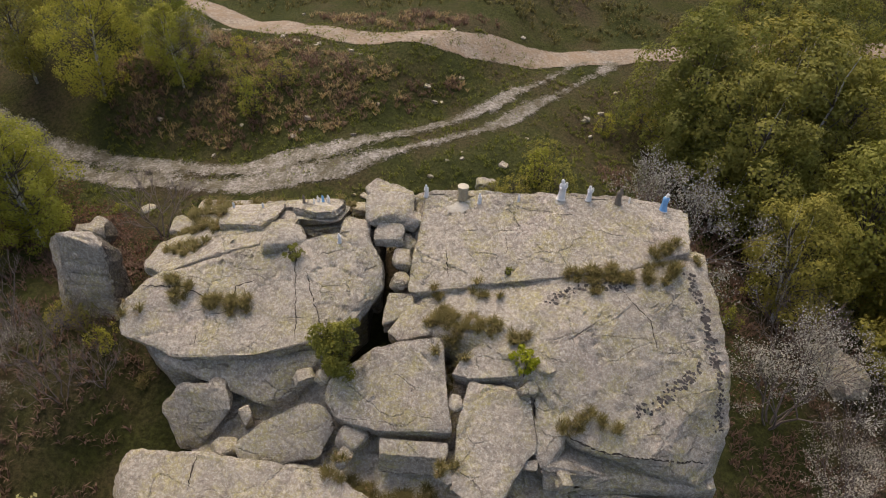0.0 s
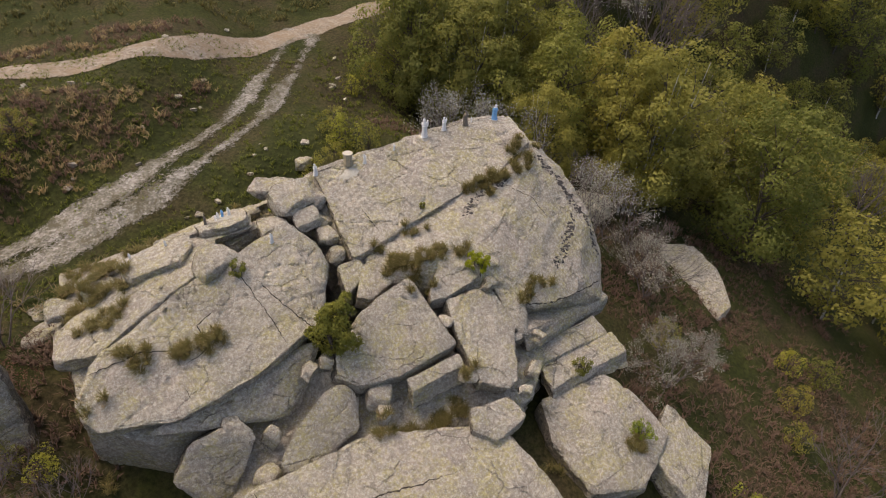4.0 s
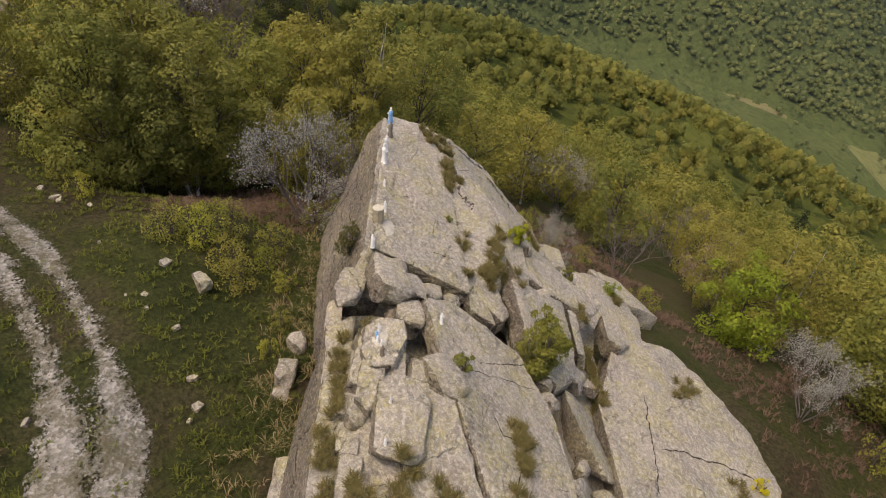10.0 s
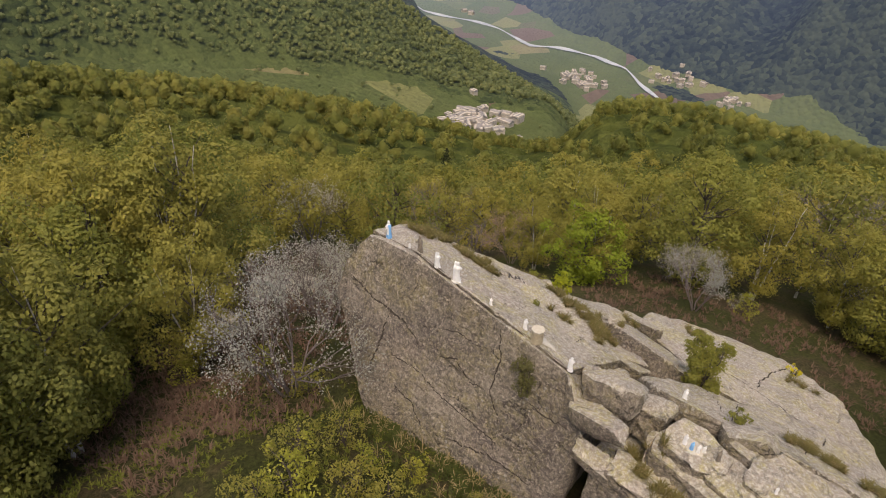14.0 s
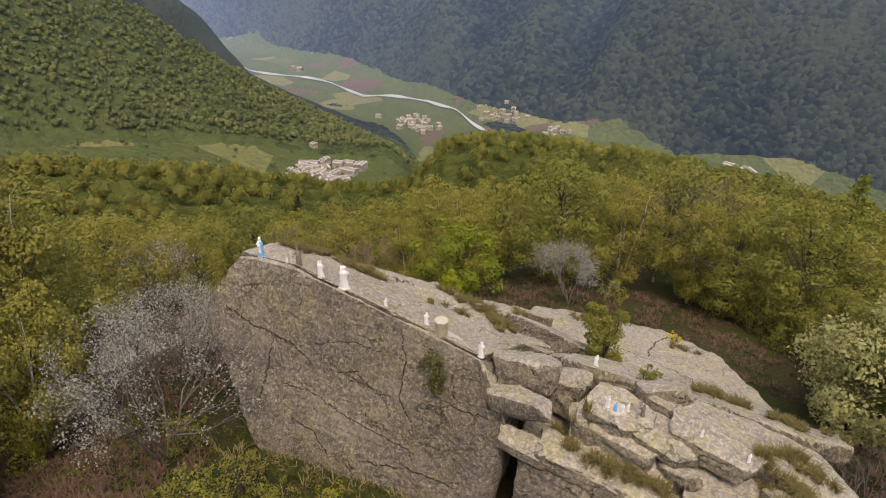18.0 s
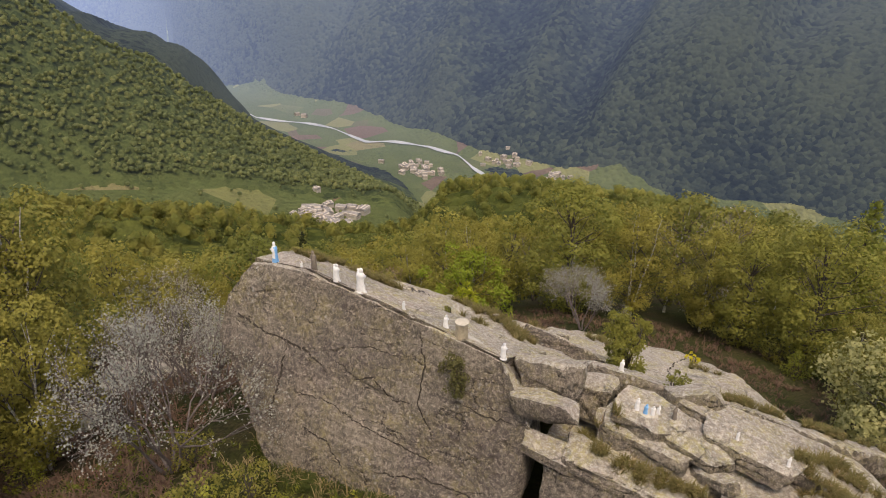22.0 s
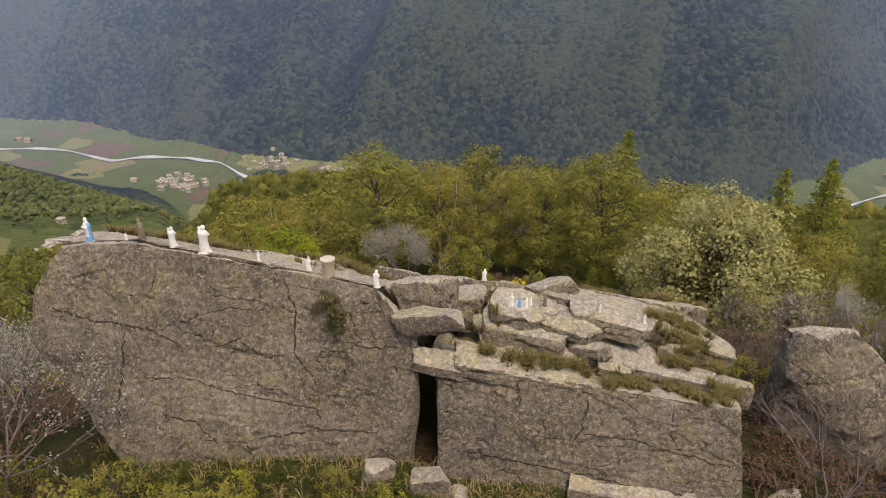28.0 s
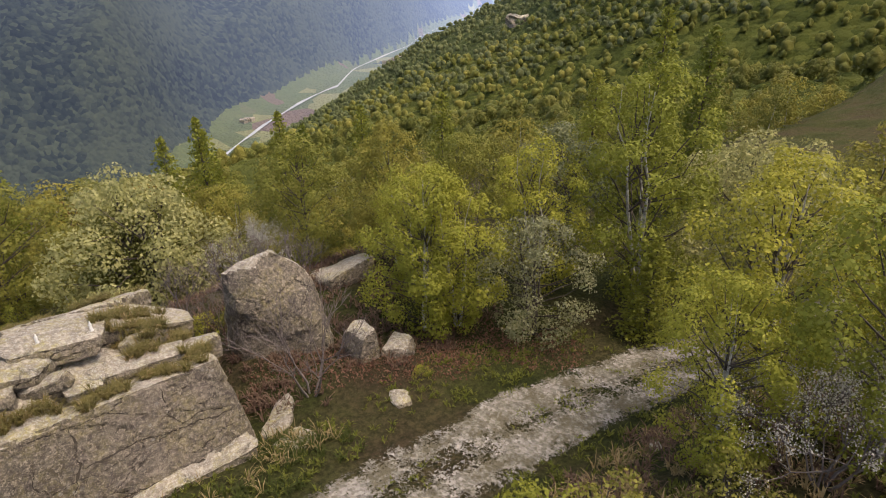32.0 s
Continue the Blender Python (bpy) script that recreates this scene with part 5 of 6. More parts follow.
MAPLE = broadleaf("maple_tree", 32, "dense round maple in bright lime leaf", 6, 3.0, LEAF_MAPLE, BARK, 50, 200, 0.095, 1, 0.06, 0.03, 0.28)
SHRUB = [broadleaf("green_shrub", 41 + k, "low green shrub growing in grass", 2.0, 1.0, (LEAF_BIRCH, LEAF_LIVE)[k], BARK, 26, 60, 0.05, 4, 0.1, 0.05, 0.34, "shrub", loose=0.8) for k in range(2)]
LARCH = conifer("larch_tree", 51, "slender larch with fresh green needles", 12, 2.3, LEAF_LARCH, 24, 0.14, 22)
SPRUCE = conifer("spruce_tree", 52, "dark spruce standing above the wood", 12, 2.6, LEAF_DARK, 22, 0.16, 18)
CHERRY = [twiggy("blossom_tree", 61 + k, "wild cherry with white blossom on bare twigs", 6, 2.6, TWIG, BLOSSOM, 6, 3, 0.052, 5) for k in range(2)]
BARE = [twiggy("bare_tree", 71 + k, "leafless tree with fine purple-grey twigs", 6, 2.4, TWIG, None, 4, 3) for k in range(2)]
ROSY = twiggy("budding_tree", 75, "small tree with reddish young buds", 5, 2.4, TWIG, PINK, 5, 3, 0.06, 3)
RUSTY = broadleaf("oak_tree", 77, "young oak with rust-coloured spring leaves", 9, 3.0, LEAF_RUST, BARK, 34, 110, 0.15)
MID = [broadleaf("birch_tree" if k % 2 == 0 else "leafy_tree", 81 + k, "birch in fresh leaf at the wood's edge" if k % 2 == 0 else "green leafy tree at the wood's edge", 10, 3.5 + 0.2 * k, LEAF_BIRCH if k % 2 == 0 else LEAF_GREEN, BIRCH_BARK if k % 2 == 0 else BARK, 36, 120, 0.15, 1, 0.16, 0.08, 0.33, loose=0.32) for k in range(4)]
FAR = [broadleaf("birch_tree" if k % 2 == 0 else "leafy_tree", 91 + k, "yellow-green birch in the spring wood" if k % 2 == 0 else "green leafy tree in the spring wood", 10, 3.8 + 0.2 * k, LEAF_BIRCH if k % 2 == 0 else LEAF_GREEN, BIRCH_BARK if k % 2 == 0 else BARK, 24, 70, 0.24, 1, 0.16, 0.06, 0.37, boughs=False, loose=0.3) for k in range(4)]
PROTOS = [*BIRCH, *FINE, *GREEN, WILLOW, WHITISH, MAPLE, *SHRUB, LARCH, SPRUCE, *CHERRY, *BARE, ROSY, RUSTY, *MID, *FAR]

# trees that stand out, by place: prototype, x, y, scale, turn
for proto, x, y, s, turn in [
        (BIRCH[1], 16.6, 13.2, 1.15, 0.3), (BIRCH[0], 15.0, 15.8, 1.1, 2.0), (BARE[0], 34.0, 14.0, 1.7, 0.4), (BARE[1], 38.0, 18.5, 1.8, 1.4), (BARE[0], 31.5, 21.0, 1.6, 2.4), (BARE[1], 42.0, 12.0, 1.8, 0.9), (BARE[0], 36.0, 8.5, 1.6, 3.1), (BARE[1], 46.0, 21.0, 1.8, 4.0), (BIRCH[2], 19.5, 14.8, 1.35, 1.0), (GREEN[0], 23.5, 17.5, 1.2, 0.5), (BIRCH[0], 27.0, 8.5, 1.35, 4.0), (BIRCH[2], 26.8, 3.8, 1.4, 5.0),
        (GREEN[1], 37.0, -1.0, 1.45, 1.0), (BIRCH[1], 33.5, 9.5, 1.3, 2.6), (GREEN[0], 42.0, 5.5, 1.3, 3.0), (BIRCH[0], 21.0, 21.0, 1.2, 3.3), (GREEN[1], 29.5, 16.0, 1.3, 0.2),
        (FINE[1], -20.2, 0.4, 0.98, 0.0), (FINE[0], -21.9, 0.9, 0.9, 2.1), (FINE[0], -27.2, 1.2, 1.0, 1.3), (WILLOW, -35.5, 8.0, 1.05, 0.4), (WHITISH, -30.8, -0.8, 1.3, 1.0), (FINE[0], -30.6, 4.8, 1.45, 0.9), (FINE[1], -20.8, 16.8, 1.0, 1.9), (FINE[1], -18.5, 13.8, 0.72, 0.7),
        (FINE[1], -24.0, 12.8, 1.05, 2.6), (BIRCH[1], -30.0, 14.5, 0.85, 3.6), (GREEN[1], -27.0, 19.5, 0.75, 0.9), (WILLOW, -15.0, -17.6, 1.22, 0.5), (GREEN[1], -15.5, -21.0, 0.85, 0.5), (MAPLE, 15.6, -26.0, 1.2, 0.3),
        (CHERRY[0], 11.7, 4.9, 1.12, 0.2), (CHERRY[1], 17.5, -1.2, 1.0, 1.1), (CHERRY[0], 20.3, -4.5, 0.8, 2.2), (CHERRY[1], 5.3, -25.1, 0.85, 0.4), (CHERRY[0], -3.3, -40.4, 0.85, 0.9), (CHERRY[1], 49.0, -19.0, 1.5, 2.0), (CHERRY[0], 16.5, -10.5, 0.7, 4.0),
        (WHITISH, -23.6, 3.8, 0.95, 2.5), (CHERRY[0], -19.2, 16.0, 0.62, 0.1), (BARE[0], -14.0, 1.3, 0.72, 0.3), (BARE[1], 24.0, -19.0, 1.0, 0.2), (BARE[0], 44.0, -33.0, 1.5, 1.5), (BARE[1], 41.0, -35.0, 1.4, 0.5), (BARE[0], 17.0, -44.0, 1.25, 2.6), (ROSY, 26.0, -28.8, 1.15, 0.5),
        (BIRCH[0], -1.6, -36.0, 1.0, 0.4), (SPRUCE, 80.0, -72.0, 1.2, 0.0), (RUSTY, -26.0, -52.0, 1.2, 0.0), (RUSTY, -20.0, -55.0, 1.1, 2.0), (BARE[0], -24.0, -1.5, 0.8, 0.3), (BARE[0], -15.4, -7.4, 0.55, 0.4), (BARE[1], -17.6, -5.8, 0.6, 1.4), (CHERRY[0], -17.4, -8.6, 0.55, 2.4), (BARE[0], -15.2, -6.2, 0.4, 0.9), (BARE[1], -13.9, -5.4, 0.36, 1.9), (BARE[0], -12.6, -7.2, 0.4, 2.9), (FINE[1], -22.5, -2.6, 0.8, 0.9), (BARE[1], -13.4, -8.6, 0.45, 0.4), (BARE[0], 18.5, 3.0, 0.8, 2.0), (BARE[1], 21.5, -2.0, 0.8, 1.0)]:
    plant(proto, x, y, s, turn)
# larches stand above the wood: x, y, height of the tip
for x, y, tip in [(-11.6, -42, -5.8), (-27.5, -38, -6.2), (-24.5, -39, -7.6), (-34, -35, -6.4), (-40.5, -31, -6.3), (-46.3, -26, -5.0), (-30, -43, -8.5), (-44.4, -3.3, 4.6), (-47.5, -1.5, 3.2), (-43.0, -7.0, 0.2), (-37, -36, -8.5)]:
    g = quick_z(x, y)
    plant(LARCH, x, y, (tip - g) / 12, x, sx=1.05 + 0.1 * math.sin(x))
plant(LARCH, -27.6, 6.8, 0.42, 0.4, sx=1.5)

rng = random.Random(5)
# shrubs round the foot of the rock and in the grass
for x, y, s in [(5.0, 8.6, 1.1), (3.8, 7.0, 0.9), (2.6, 6.4, 0.9), (6.2, 7.8, 1.2), (4.6, 5.6, 0.7), (6.4, 5.4, 0.9), (5.2, 10.2, 0.9), (11.2, 4.4, 0.8),
                (-13.2, 12.0, 1.4), (-14.2, 13.4, 1.2), (-11.8, 13.8, 0.9), (-16.6, 14.8, 1.0), (11.2, -13.0, 0.5), (18.5, -8.0, 0.9), (29.5, -11.0, 1.2), (32.0, -12.5, 1.4), (27.0, -13.5, 1.1), (24.0, -15.5, 1.0), (15.0, -18.0, 1.1),
                (-16.4, 18.2, 0.7), (-15.2, 16.6, 0.6), (16.0, 4.0, 0.8), (18.0, 7.5, 0.9), (9.0, 16.0, 0.9), (11.5, 18.5, 1.0), (14.0, 20.5, 1.1), (-12.0, -21.0, 0.9), (3.0, -29.0, 1.0), (-7.5, -33.0, 1.1), (-9, -30, 1.0), (-15.6, -5.0, 0.8), (-14.4, -5.0, 0.7), (-13.2, -5.8, 0.6), (0.5, 3.9, 0.6), (3.2, 4.5, 0.7), (-1.2, 4.2, 0.45), (-17.6, 3.2, 0.4)]:
    plant(SHRUB[rng.randrange(2)], x, y, s * rng.uniform(0.85, 1.15), rng.uniform(0, 6.28), sink=0.15)


# the wood's edge on the hillside: separate trees near by, one mass further off
def clearing(x, y):
    if math.hypot((x + 1) / 22, (y + 3) / 19) < 1 or y > 6 and x < 12:
        return True
    if 12 < x < 41 and -20 < y < 3.5 or 12 < x < 34 and -26 < y < 3.5:
        return True
    if -10 < x < 14 and -33 < y < -10 or x < -24 and y > -6:
        return True
    return y > 4 and bool(line_dist(np.array(x), np.array(y), TRACK)[0] < 5 or line_dist(np.array(x), np.array(y), ROAD)[0] < 5)


taken = []
for near, far, most, gap, kinds, lo, hi in ((20, 36, 40, 5.0, BIRCH + GREEN, -174, 58), (36, 74, 150, 5.8, MID, -174, 20), (36, 105, 170, 4.8, MID, 8, 60), (74, 130, 360, 6.2, FAR, -174, 12)):
    count = 0
    for _ in range(2600):
        if count >= most:
            break
        a, r = radians(rng.uniform(lo, hi)), math.sqrt(rng.uniform(near ** 2, far ** 2))
        x, y = r * math.cos(a), r * math.sin(a)
        if any((x - p) ** 2 + (y - q) ** 2 < gap ** 2 for p, q in taken) or clearing(x, y):
            continue
        taken.append((x, y))
        count += 1
        k = rng.random()
        proto = BARE[rng.randrange(2)] if k < 0.07 and r < 90 else CHERRY[rng.randrange(2)] if k < 0.09 and r < 70 else kinds[rng.randrange(len(kinds))]
        big = rng.uniform(0.75, 1.28) * (1.55 if proto in BARE + CHERRY else 1.0)
        if radians(-112) < a < radians(-66):
            big *= 1.02
        elif a < radians(-112):
            big *= 0.66
        plant(proto, x, y, big, rng.uniform(0, 6.28), sx=rng.uniform(0.9, 1.15))


def stand_material(name, c1, c2, c3):
    """Leaves of a wood far off: tree by tree tints and broad patches of species."""
    m = leaf_material(name, c1, c2, c3, 0.2)
    nt = m.node_tree
    b = nt.nodes["Principled BSDF"]
    p = coords(nt)
    g = nt.nodes.new("ShaderNodeNewGeometry")
    f = maths(nt, 'ADD', maths(nt, 'MULTIPLY', ramp(nt, noise_tex(nt, p, 0.13, 2, 0.5), [(0.35, grey(0)), (0.65, grey(1))]), 0.5), maths(nt, 'MULTIPLY', ramp(nt, noise_tex(nt, p, 0.012, 4, 0.6), [(0.38, grey(0)), (0.62, grey(1))]), 0.35))
    f = maths(nt, 'ADD', f, maths(nt, 'MULTIPLY', g.outputs["Random Per Island"], 0.15))
    col = ramp(nt, f, [(0.12, c1), (0.5, c2), (0.88, c3)])
    nt.links.new(col, b.inputs["Base Color"])
    nt.links.new(col, nt.nodes["Translucent BSDF"].inputs["Color"])
    bump(nt, b, noise_tex(nt, p, 1.1, 6, 0.75), 1.0, 1.3)
    return m


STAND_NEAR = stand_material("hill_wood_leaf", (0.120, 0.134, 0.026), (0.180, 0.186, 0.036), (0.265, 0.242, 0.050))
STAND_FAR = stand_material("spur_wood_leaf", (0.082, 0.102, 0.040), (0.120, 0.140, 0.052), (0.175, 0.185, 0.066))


def far_crown(seed, height, boughs, sprays, spray_size):
    """One crown far off: a few uneven boughs, their outline broken up by sprays of leaves."""
    rg = np.random.default_rng(seed)
    vs, fs, n = [], [], 0
    for k in range(boughs):
        bm = bmesh.new()
        bmesh.ops.create_icosphere(bm, subdivisions=1, radius=1.0)
        bmesh.ops.delete(bm, geom=[v for v in bm.verts if v.co.z < -0.55], context='VERTS')
        bm.verts.index_update()
        a, off = rg.uniform(0, 6.28), (0.0, 0.16, 0.2)[k] * height
        mid = np.array([off * math.cos(a), off * math.sin(a), height * (0.66, 0.5, 0.42)[k]])
        size = height * np.array([0.23, 0.23, 0.27]) * (1.2 if boughs == 1 else 0.82 if sprays > 30 else 1.0) * (1.0, 0.8, 0.75)[k] * rg.uniform(0.8, 1.2)
        vs.append(np.array([mid + size * np.array(v.co) * rg.uniform(0.7, 1.15) for v in bm.verts]))
        fs.append(np.array([[v.index for v in f.verts] for f in bm.faces]) + n)
        n += len(bm.verts)
        bm.free()
        leaf = Cloud()
        leaf.lobe(rg, mid, height * 0.25 * (1.0, 0.8, 0.75)[k], sprays, spray_size, (0, 0, 0.3), 0.0, 0.45)
        q = np.concatenate(leaf.f)
        vs.append(np.concatenate(leaf.v))
        fs.append(np.concatenate([q[:, [0, 1, 2]], q[:, [0, 2, 3]]]) + n)
        n += leaf.n
    return np.concatenate(vs), np.concatenate(fs)


def mass_of_trees(label, material, seed, count, near, far, lo, hi, height, boughs, sprays, spray_size, keep=None):
    """Thousands of trees on the slopes below, crown beside crown, as one mass."""
    rg = np.random.default_rng(seed)
    src = [far_crown(seed * 10 + k, height, boughs, sprays, spray_size) for k in range(6)]
    vs, fs, n = [], [], 0
    for _ in range(count):
        deg, r = rg.uniform(lo, hi), math.sqrt(rg.uniform(near ** 2, far ** 2))
        s, t, k = rg.uniform(0.7, 1.25), rg.uniform(0, 6.28), rg.integers(6)
        if keep and not keep(deg, r):
            continue
        v, f = src[k]
        m = np.array([[math.cos(t), -math.sin(t), 0], [math.sin(t), math.cos(t), 0], [0, 0, 1]]) * s
        vs.append(v @ m.T + np.array([r * math.cos(radians(deg)), r * math.sin(radians(deg)) + 2, land_z(deg, r) - 0.3 * height]))
        fs.append(f + n)
        n += len(v)
    v, f = np.concatenate(vs), np.concatenate(fs)
    me = bpy.data.meshes.new("woodland")
    me.vertices.add(len(v))
    me.vertices.foreach_set("co", v.ravel().astype(np.float32))
    me.loops.add(f.size)
    me.loops.foreach_set("vertex_index", f.ravel().astype(np.int32))
    me.polygons.add(len(f))
    me.polygons.foreach_set("loop_start", np.arange(len(f)) * 3)
    me.materials.append(material)
    me.update(calc_edges=True)
    return tagged(new("woodland", me), label, "woodland", kind="stuff")


def in_fields(deg, r):
    return lattice(np.array(deg * 2.2 + 7), np.array(r / 38.0)) > 0.6


def on_slope(deg, r):
    return not (-58 < deg < -14 and 690 < r < 945)


mass_of_trees("green wood of mixed trees on the falling hillside", STAND_NEAR, 12, 1100, 124, 290, -179, 60, 10.5, 2, 62, 0.52)
mass_of_trees("spring wood climbing the hillside beside the road", STAND_NEAR, 18, 620, 124, 270, -38, 60, 10.5, 2, 62, 0.52)
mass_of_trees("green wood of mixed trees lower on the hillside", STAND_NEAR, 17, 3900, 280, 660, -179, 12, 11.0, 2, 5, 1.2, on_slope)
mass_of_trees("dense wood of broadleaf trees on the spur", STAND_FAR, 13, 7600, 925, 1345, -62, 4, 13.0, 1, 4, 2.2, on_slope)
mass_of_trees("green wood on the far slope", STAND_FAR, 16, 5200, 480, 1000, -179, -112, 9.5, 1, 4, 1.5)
mass_of_trees("hedges and copses in the village fields", STAND_FAR, 14, 420, 690, 935, -58, -14, 10.0, 1, 5, 1.6, in_fields)


for ob in PROTOS:
    for o in (*ob.children_recursive, ob):
        bpy.data.objects.remove(o)


# ---------------------------------------------------------------- grass
def spread_out(spots, seed):
    """Breaks round patches into uneven strands of smaller ones."""
    rg = random.Random(seed)
    out = []
    for x, y, r, n in spots:
        for _ in range(5):
            out.append((x + rg.gauss(0, 0.42), y + rg.gauss(0, 0.16), r * 0.55, max(2, n // 4)))
    return out


def grass(name, label, spots, material, seed, tall=0.28, blades=9, wide=0.016, on_rock=False):
    """Tufts of blades. spots: x, y, radius, number."""
    rg = np.random.default_rng(seed)
    cloud = Cloud()
    for x, y, rad, n in spots:
        for _ in range(n):
            a, r = rg.uniform(0, 6.28), rad * math.sqrt(rg.uniform(0, 1))
            px, py = x + r * math.cos(a), y + r * math.sin(a)
            pz = top_of(px, py) if on_rock else quick_z(px, py)
            base = np.array([px, py, pz - 0.02])
            k = blades
            ang = rg.uniform(0, 6.28, k)
            out = np.stack([np.cos(ang), np.sin(ang), np.zeros(k)], 1)
            side = np.stack([-np.sin(ang), np.cos(ang), np.zeros(k)], 1) * wide * rg.uniform(0.7, 1.6, (k, 1))
            h = tall * rg.uniform(0.5, 1.25, (k, 1))
            b0 = base + out * rg.uniform(0, 0.08, (k, 1))
            m0 = b0 + out * h * 0.28 + np.array([0, 0, 1]) * h * 0.65
            t0 = b0 + out * h * rg.uniform(0.5, 1.0, (k, 1)) + np.array([0, 0, 1]) * h * rg.uniform(0.55, 0.95, (k, 1))
            q = np.stack([b0 - side, b0 + side, m0 + side * 0.8, m0 - side * 0.8, m0 - side * 0.8, m0 + side * 0.8, t0 + side * 0.15, t0 - side * 0.15], 1).reshape(-1, 3)
            cloud.v.append(q)
            cloud.f.append(np.arange(8 * k).reshape(-1, 4) + cloud.n)
            cloud.n += 8 * k
    ob = new(name, cloud.mesh(name, material))
    return tagged(ob, label, "grass", kind="stuff")


LEDGE = [(6.9, -2.95, 0.35, 40), (7.7, -3.05, 0.35, 45), (8.6, -3.05, 0.35, 45), (9.5, -2.8, 0.3, 35), (10.3, -2.4, 0.3, 35), (10.9, -1.9, 0.3, 30), (1.6, -4.75, 0.3, 40), (2.2, -4.95, 0.35, 50), (2.9, -5.15, 0.3, 45), (3.5, -5.4, 0.25, 30), (4.2, -5.7, 0.25, 25), (2.1, -5.6, 0.3, 40), (2.2, -6.2, 0.25, 25),
         (-6.6, -5.4, 0.3, 35), (-7.3, -5.5, 0.35, 45), (-8.0, -5.6, 0.3, 35), (-8.8, -5.3, 0.25, 22), (-9.6, -5.0, 0.2, 16), (-1.2, -10.0, 0.4, 40), (-0.2, -10.0, 0.4, 45), (0.8, -10.1, 0.4, 45), (1.8, -10.2, 0.4, 40), (2.4, -9.8, 0.3, 25), (7.4, -7.5, 0.3, 30), (8.0, -7.4, 0.25, 22),
         (-9.1, -1.6, 0.4, 45), (-9.9, -1.8, 0.4, 45), (-10.6, -1.5, 0.4, 45), (-10.3, -0.7, 0.4, 40), (-9.2, -0.4, 0.4, 40), (-10.9, 0.2, 0.35, 45), (-10.2, 0.65, 0.35, 40), (-9.0, 0.7, 0.3, 35), (-7.6, 0.75, 0.3, 30), (-9.4, -3.2, 0.35, 35), (-10.2, -3.0, 0.3, 30), (-5.0, 0.75, 0.3, 30), (-4.0, 0.7, 0.3, 30), (-6.0, 0.7, 0.3, 30), (-2.9, 0.0, 0.25, 20), (-11.2, -6.4, 0.3, 20), (5.2, -12.8, 0.4, 30), (9.8, -13.9, 0.4, 40), (1.0, -14.5, 0.3, 20), (1.3, -15.2, 0.3, 20), (-4.2, -16.0, 0.3, 16), (3.0, -3.75, 0.12, 16), (1.2, -4.0, 0.15, 16)]
LEDGE = spread_out(LEDGE, 2)
grass("ledge_grass", "brown-green grass growing from the rock ledges", LEDGE, LEDGE_GREEN, 3, 0.30, 16, 0.010, True)
grass("ledge_tufts", "dry straw tufts in the rock clefts", [(x, y, r, max(1, n // 3)) for x, y, r, n in LEDGE], STRAW, 4, 0.26, 9, 0.009, True)
rg0 = random.Random(8)
FOOT = [(x, 3.0 + 0.5 * math.sin(x * 1.3) + (0.4 if -4 < x < -1 else 0), 0.7, 26) for x in np.arange(-12.5, 9, 0.55) if not -11.2 < x < -6.2] + [(x, 4.2 + 0.5 * math.sin(x * 1.7), 0.9, 16) for x in np.arange(-13, 9, 0.9)]
grass("cliff_foot_grass", "lush dark grass along the foot of the cliff", FOOT, LUSH, 11, 0.3, 12, 0.014)
grass("cliff_foot_straw", "dry tussocks along the foot of the cliff", [(x, y - 0.3, r, n // 4) for x, y, r, n in FOOT], STRAW, 12, 0.42, 10, 0.012)
MEAD = []
for _ in range(1800):
    x, y = rg0.uniform(-26, 16), rg0.uniform(2.5, 23)
    d = float(line_dist(np.array(x), np.array(y), TRACK)[0])
    if 0.0 < d < 0.35 or d > 1.7:
        MEAD.append((x, y, 0.55, 3))
grass("meadow_grass", "green grass beside the track", MEAD, GRASS, 5, 0.2, 8, 0.02)
BANK = []
for _ in range(1100):
    x, y = rg0.uniform(-24, 4), rg0.uniform(8, 25)
    d, s = line_dist(np.array(x), np.array(y), TRACK)
    if s > 0 and d > 3.2 and float(line_dist(np.array(x), np.array(y), ROAD)[0]) > 2.6:
        BANK.append((x, y, 0.5, 5))
grass("bank_tussocks", "straw-coloured tussocks on the bank", [b for k, b in enumerate(BANK) if k % 3 == 0], STRAW, 6, 0.34, 12, 0.016)
grass("bank_heath", "brown heath and grass on the bank", [b for k, b in enumerate(BANK) if k % 3], BRACKEN, 18, 0.34, 9, 0.018)
SLOPE = [(rg0.uniform(13, 44), rg0.uniform(-20, 3), 0.9, 6) for _ in range(330)] + [(rg0.uniform(9, 25), rg0.uniform(4, 13), 0.8, 5) for _ in range(220)] + [(rg0.uniform(13, 34), rg0.uniform(-22, 2), 0.8, 5) for _ in range(330)] + [(rg0.uniform(-24, -11.5), rg0.uniform(-16, 2), 0.7, 5) for _ in range(330)] + [(rg0.uniform(-12, 14), rg0.uniform(-34, -20), 0.8, 4) for _ in range(220)]
grass("slope_grass", "dead bracken and straw on the steep hillside", SLOPE, BRACKEN, 7, 0.38, 7, 0.022)
HEATH = [(rg0.uniform(-30, 30), rg0.uniform(27, 46), 0.9, 6) for _ in range(420)]
HEATH = [h for h in HEATH if float(line_dist(np.array(h[0]), np.array(h[1]), ROAD)[0]) > 2.8]
grass("hillside_heath", "dark heath and grass above the road", HEATH, LEDGE_GREEN, 16, 0.42, 7, 0.03)


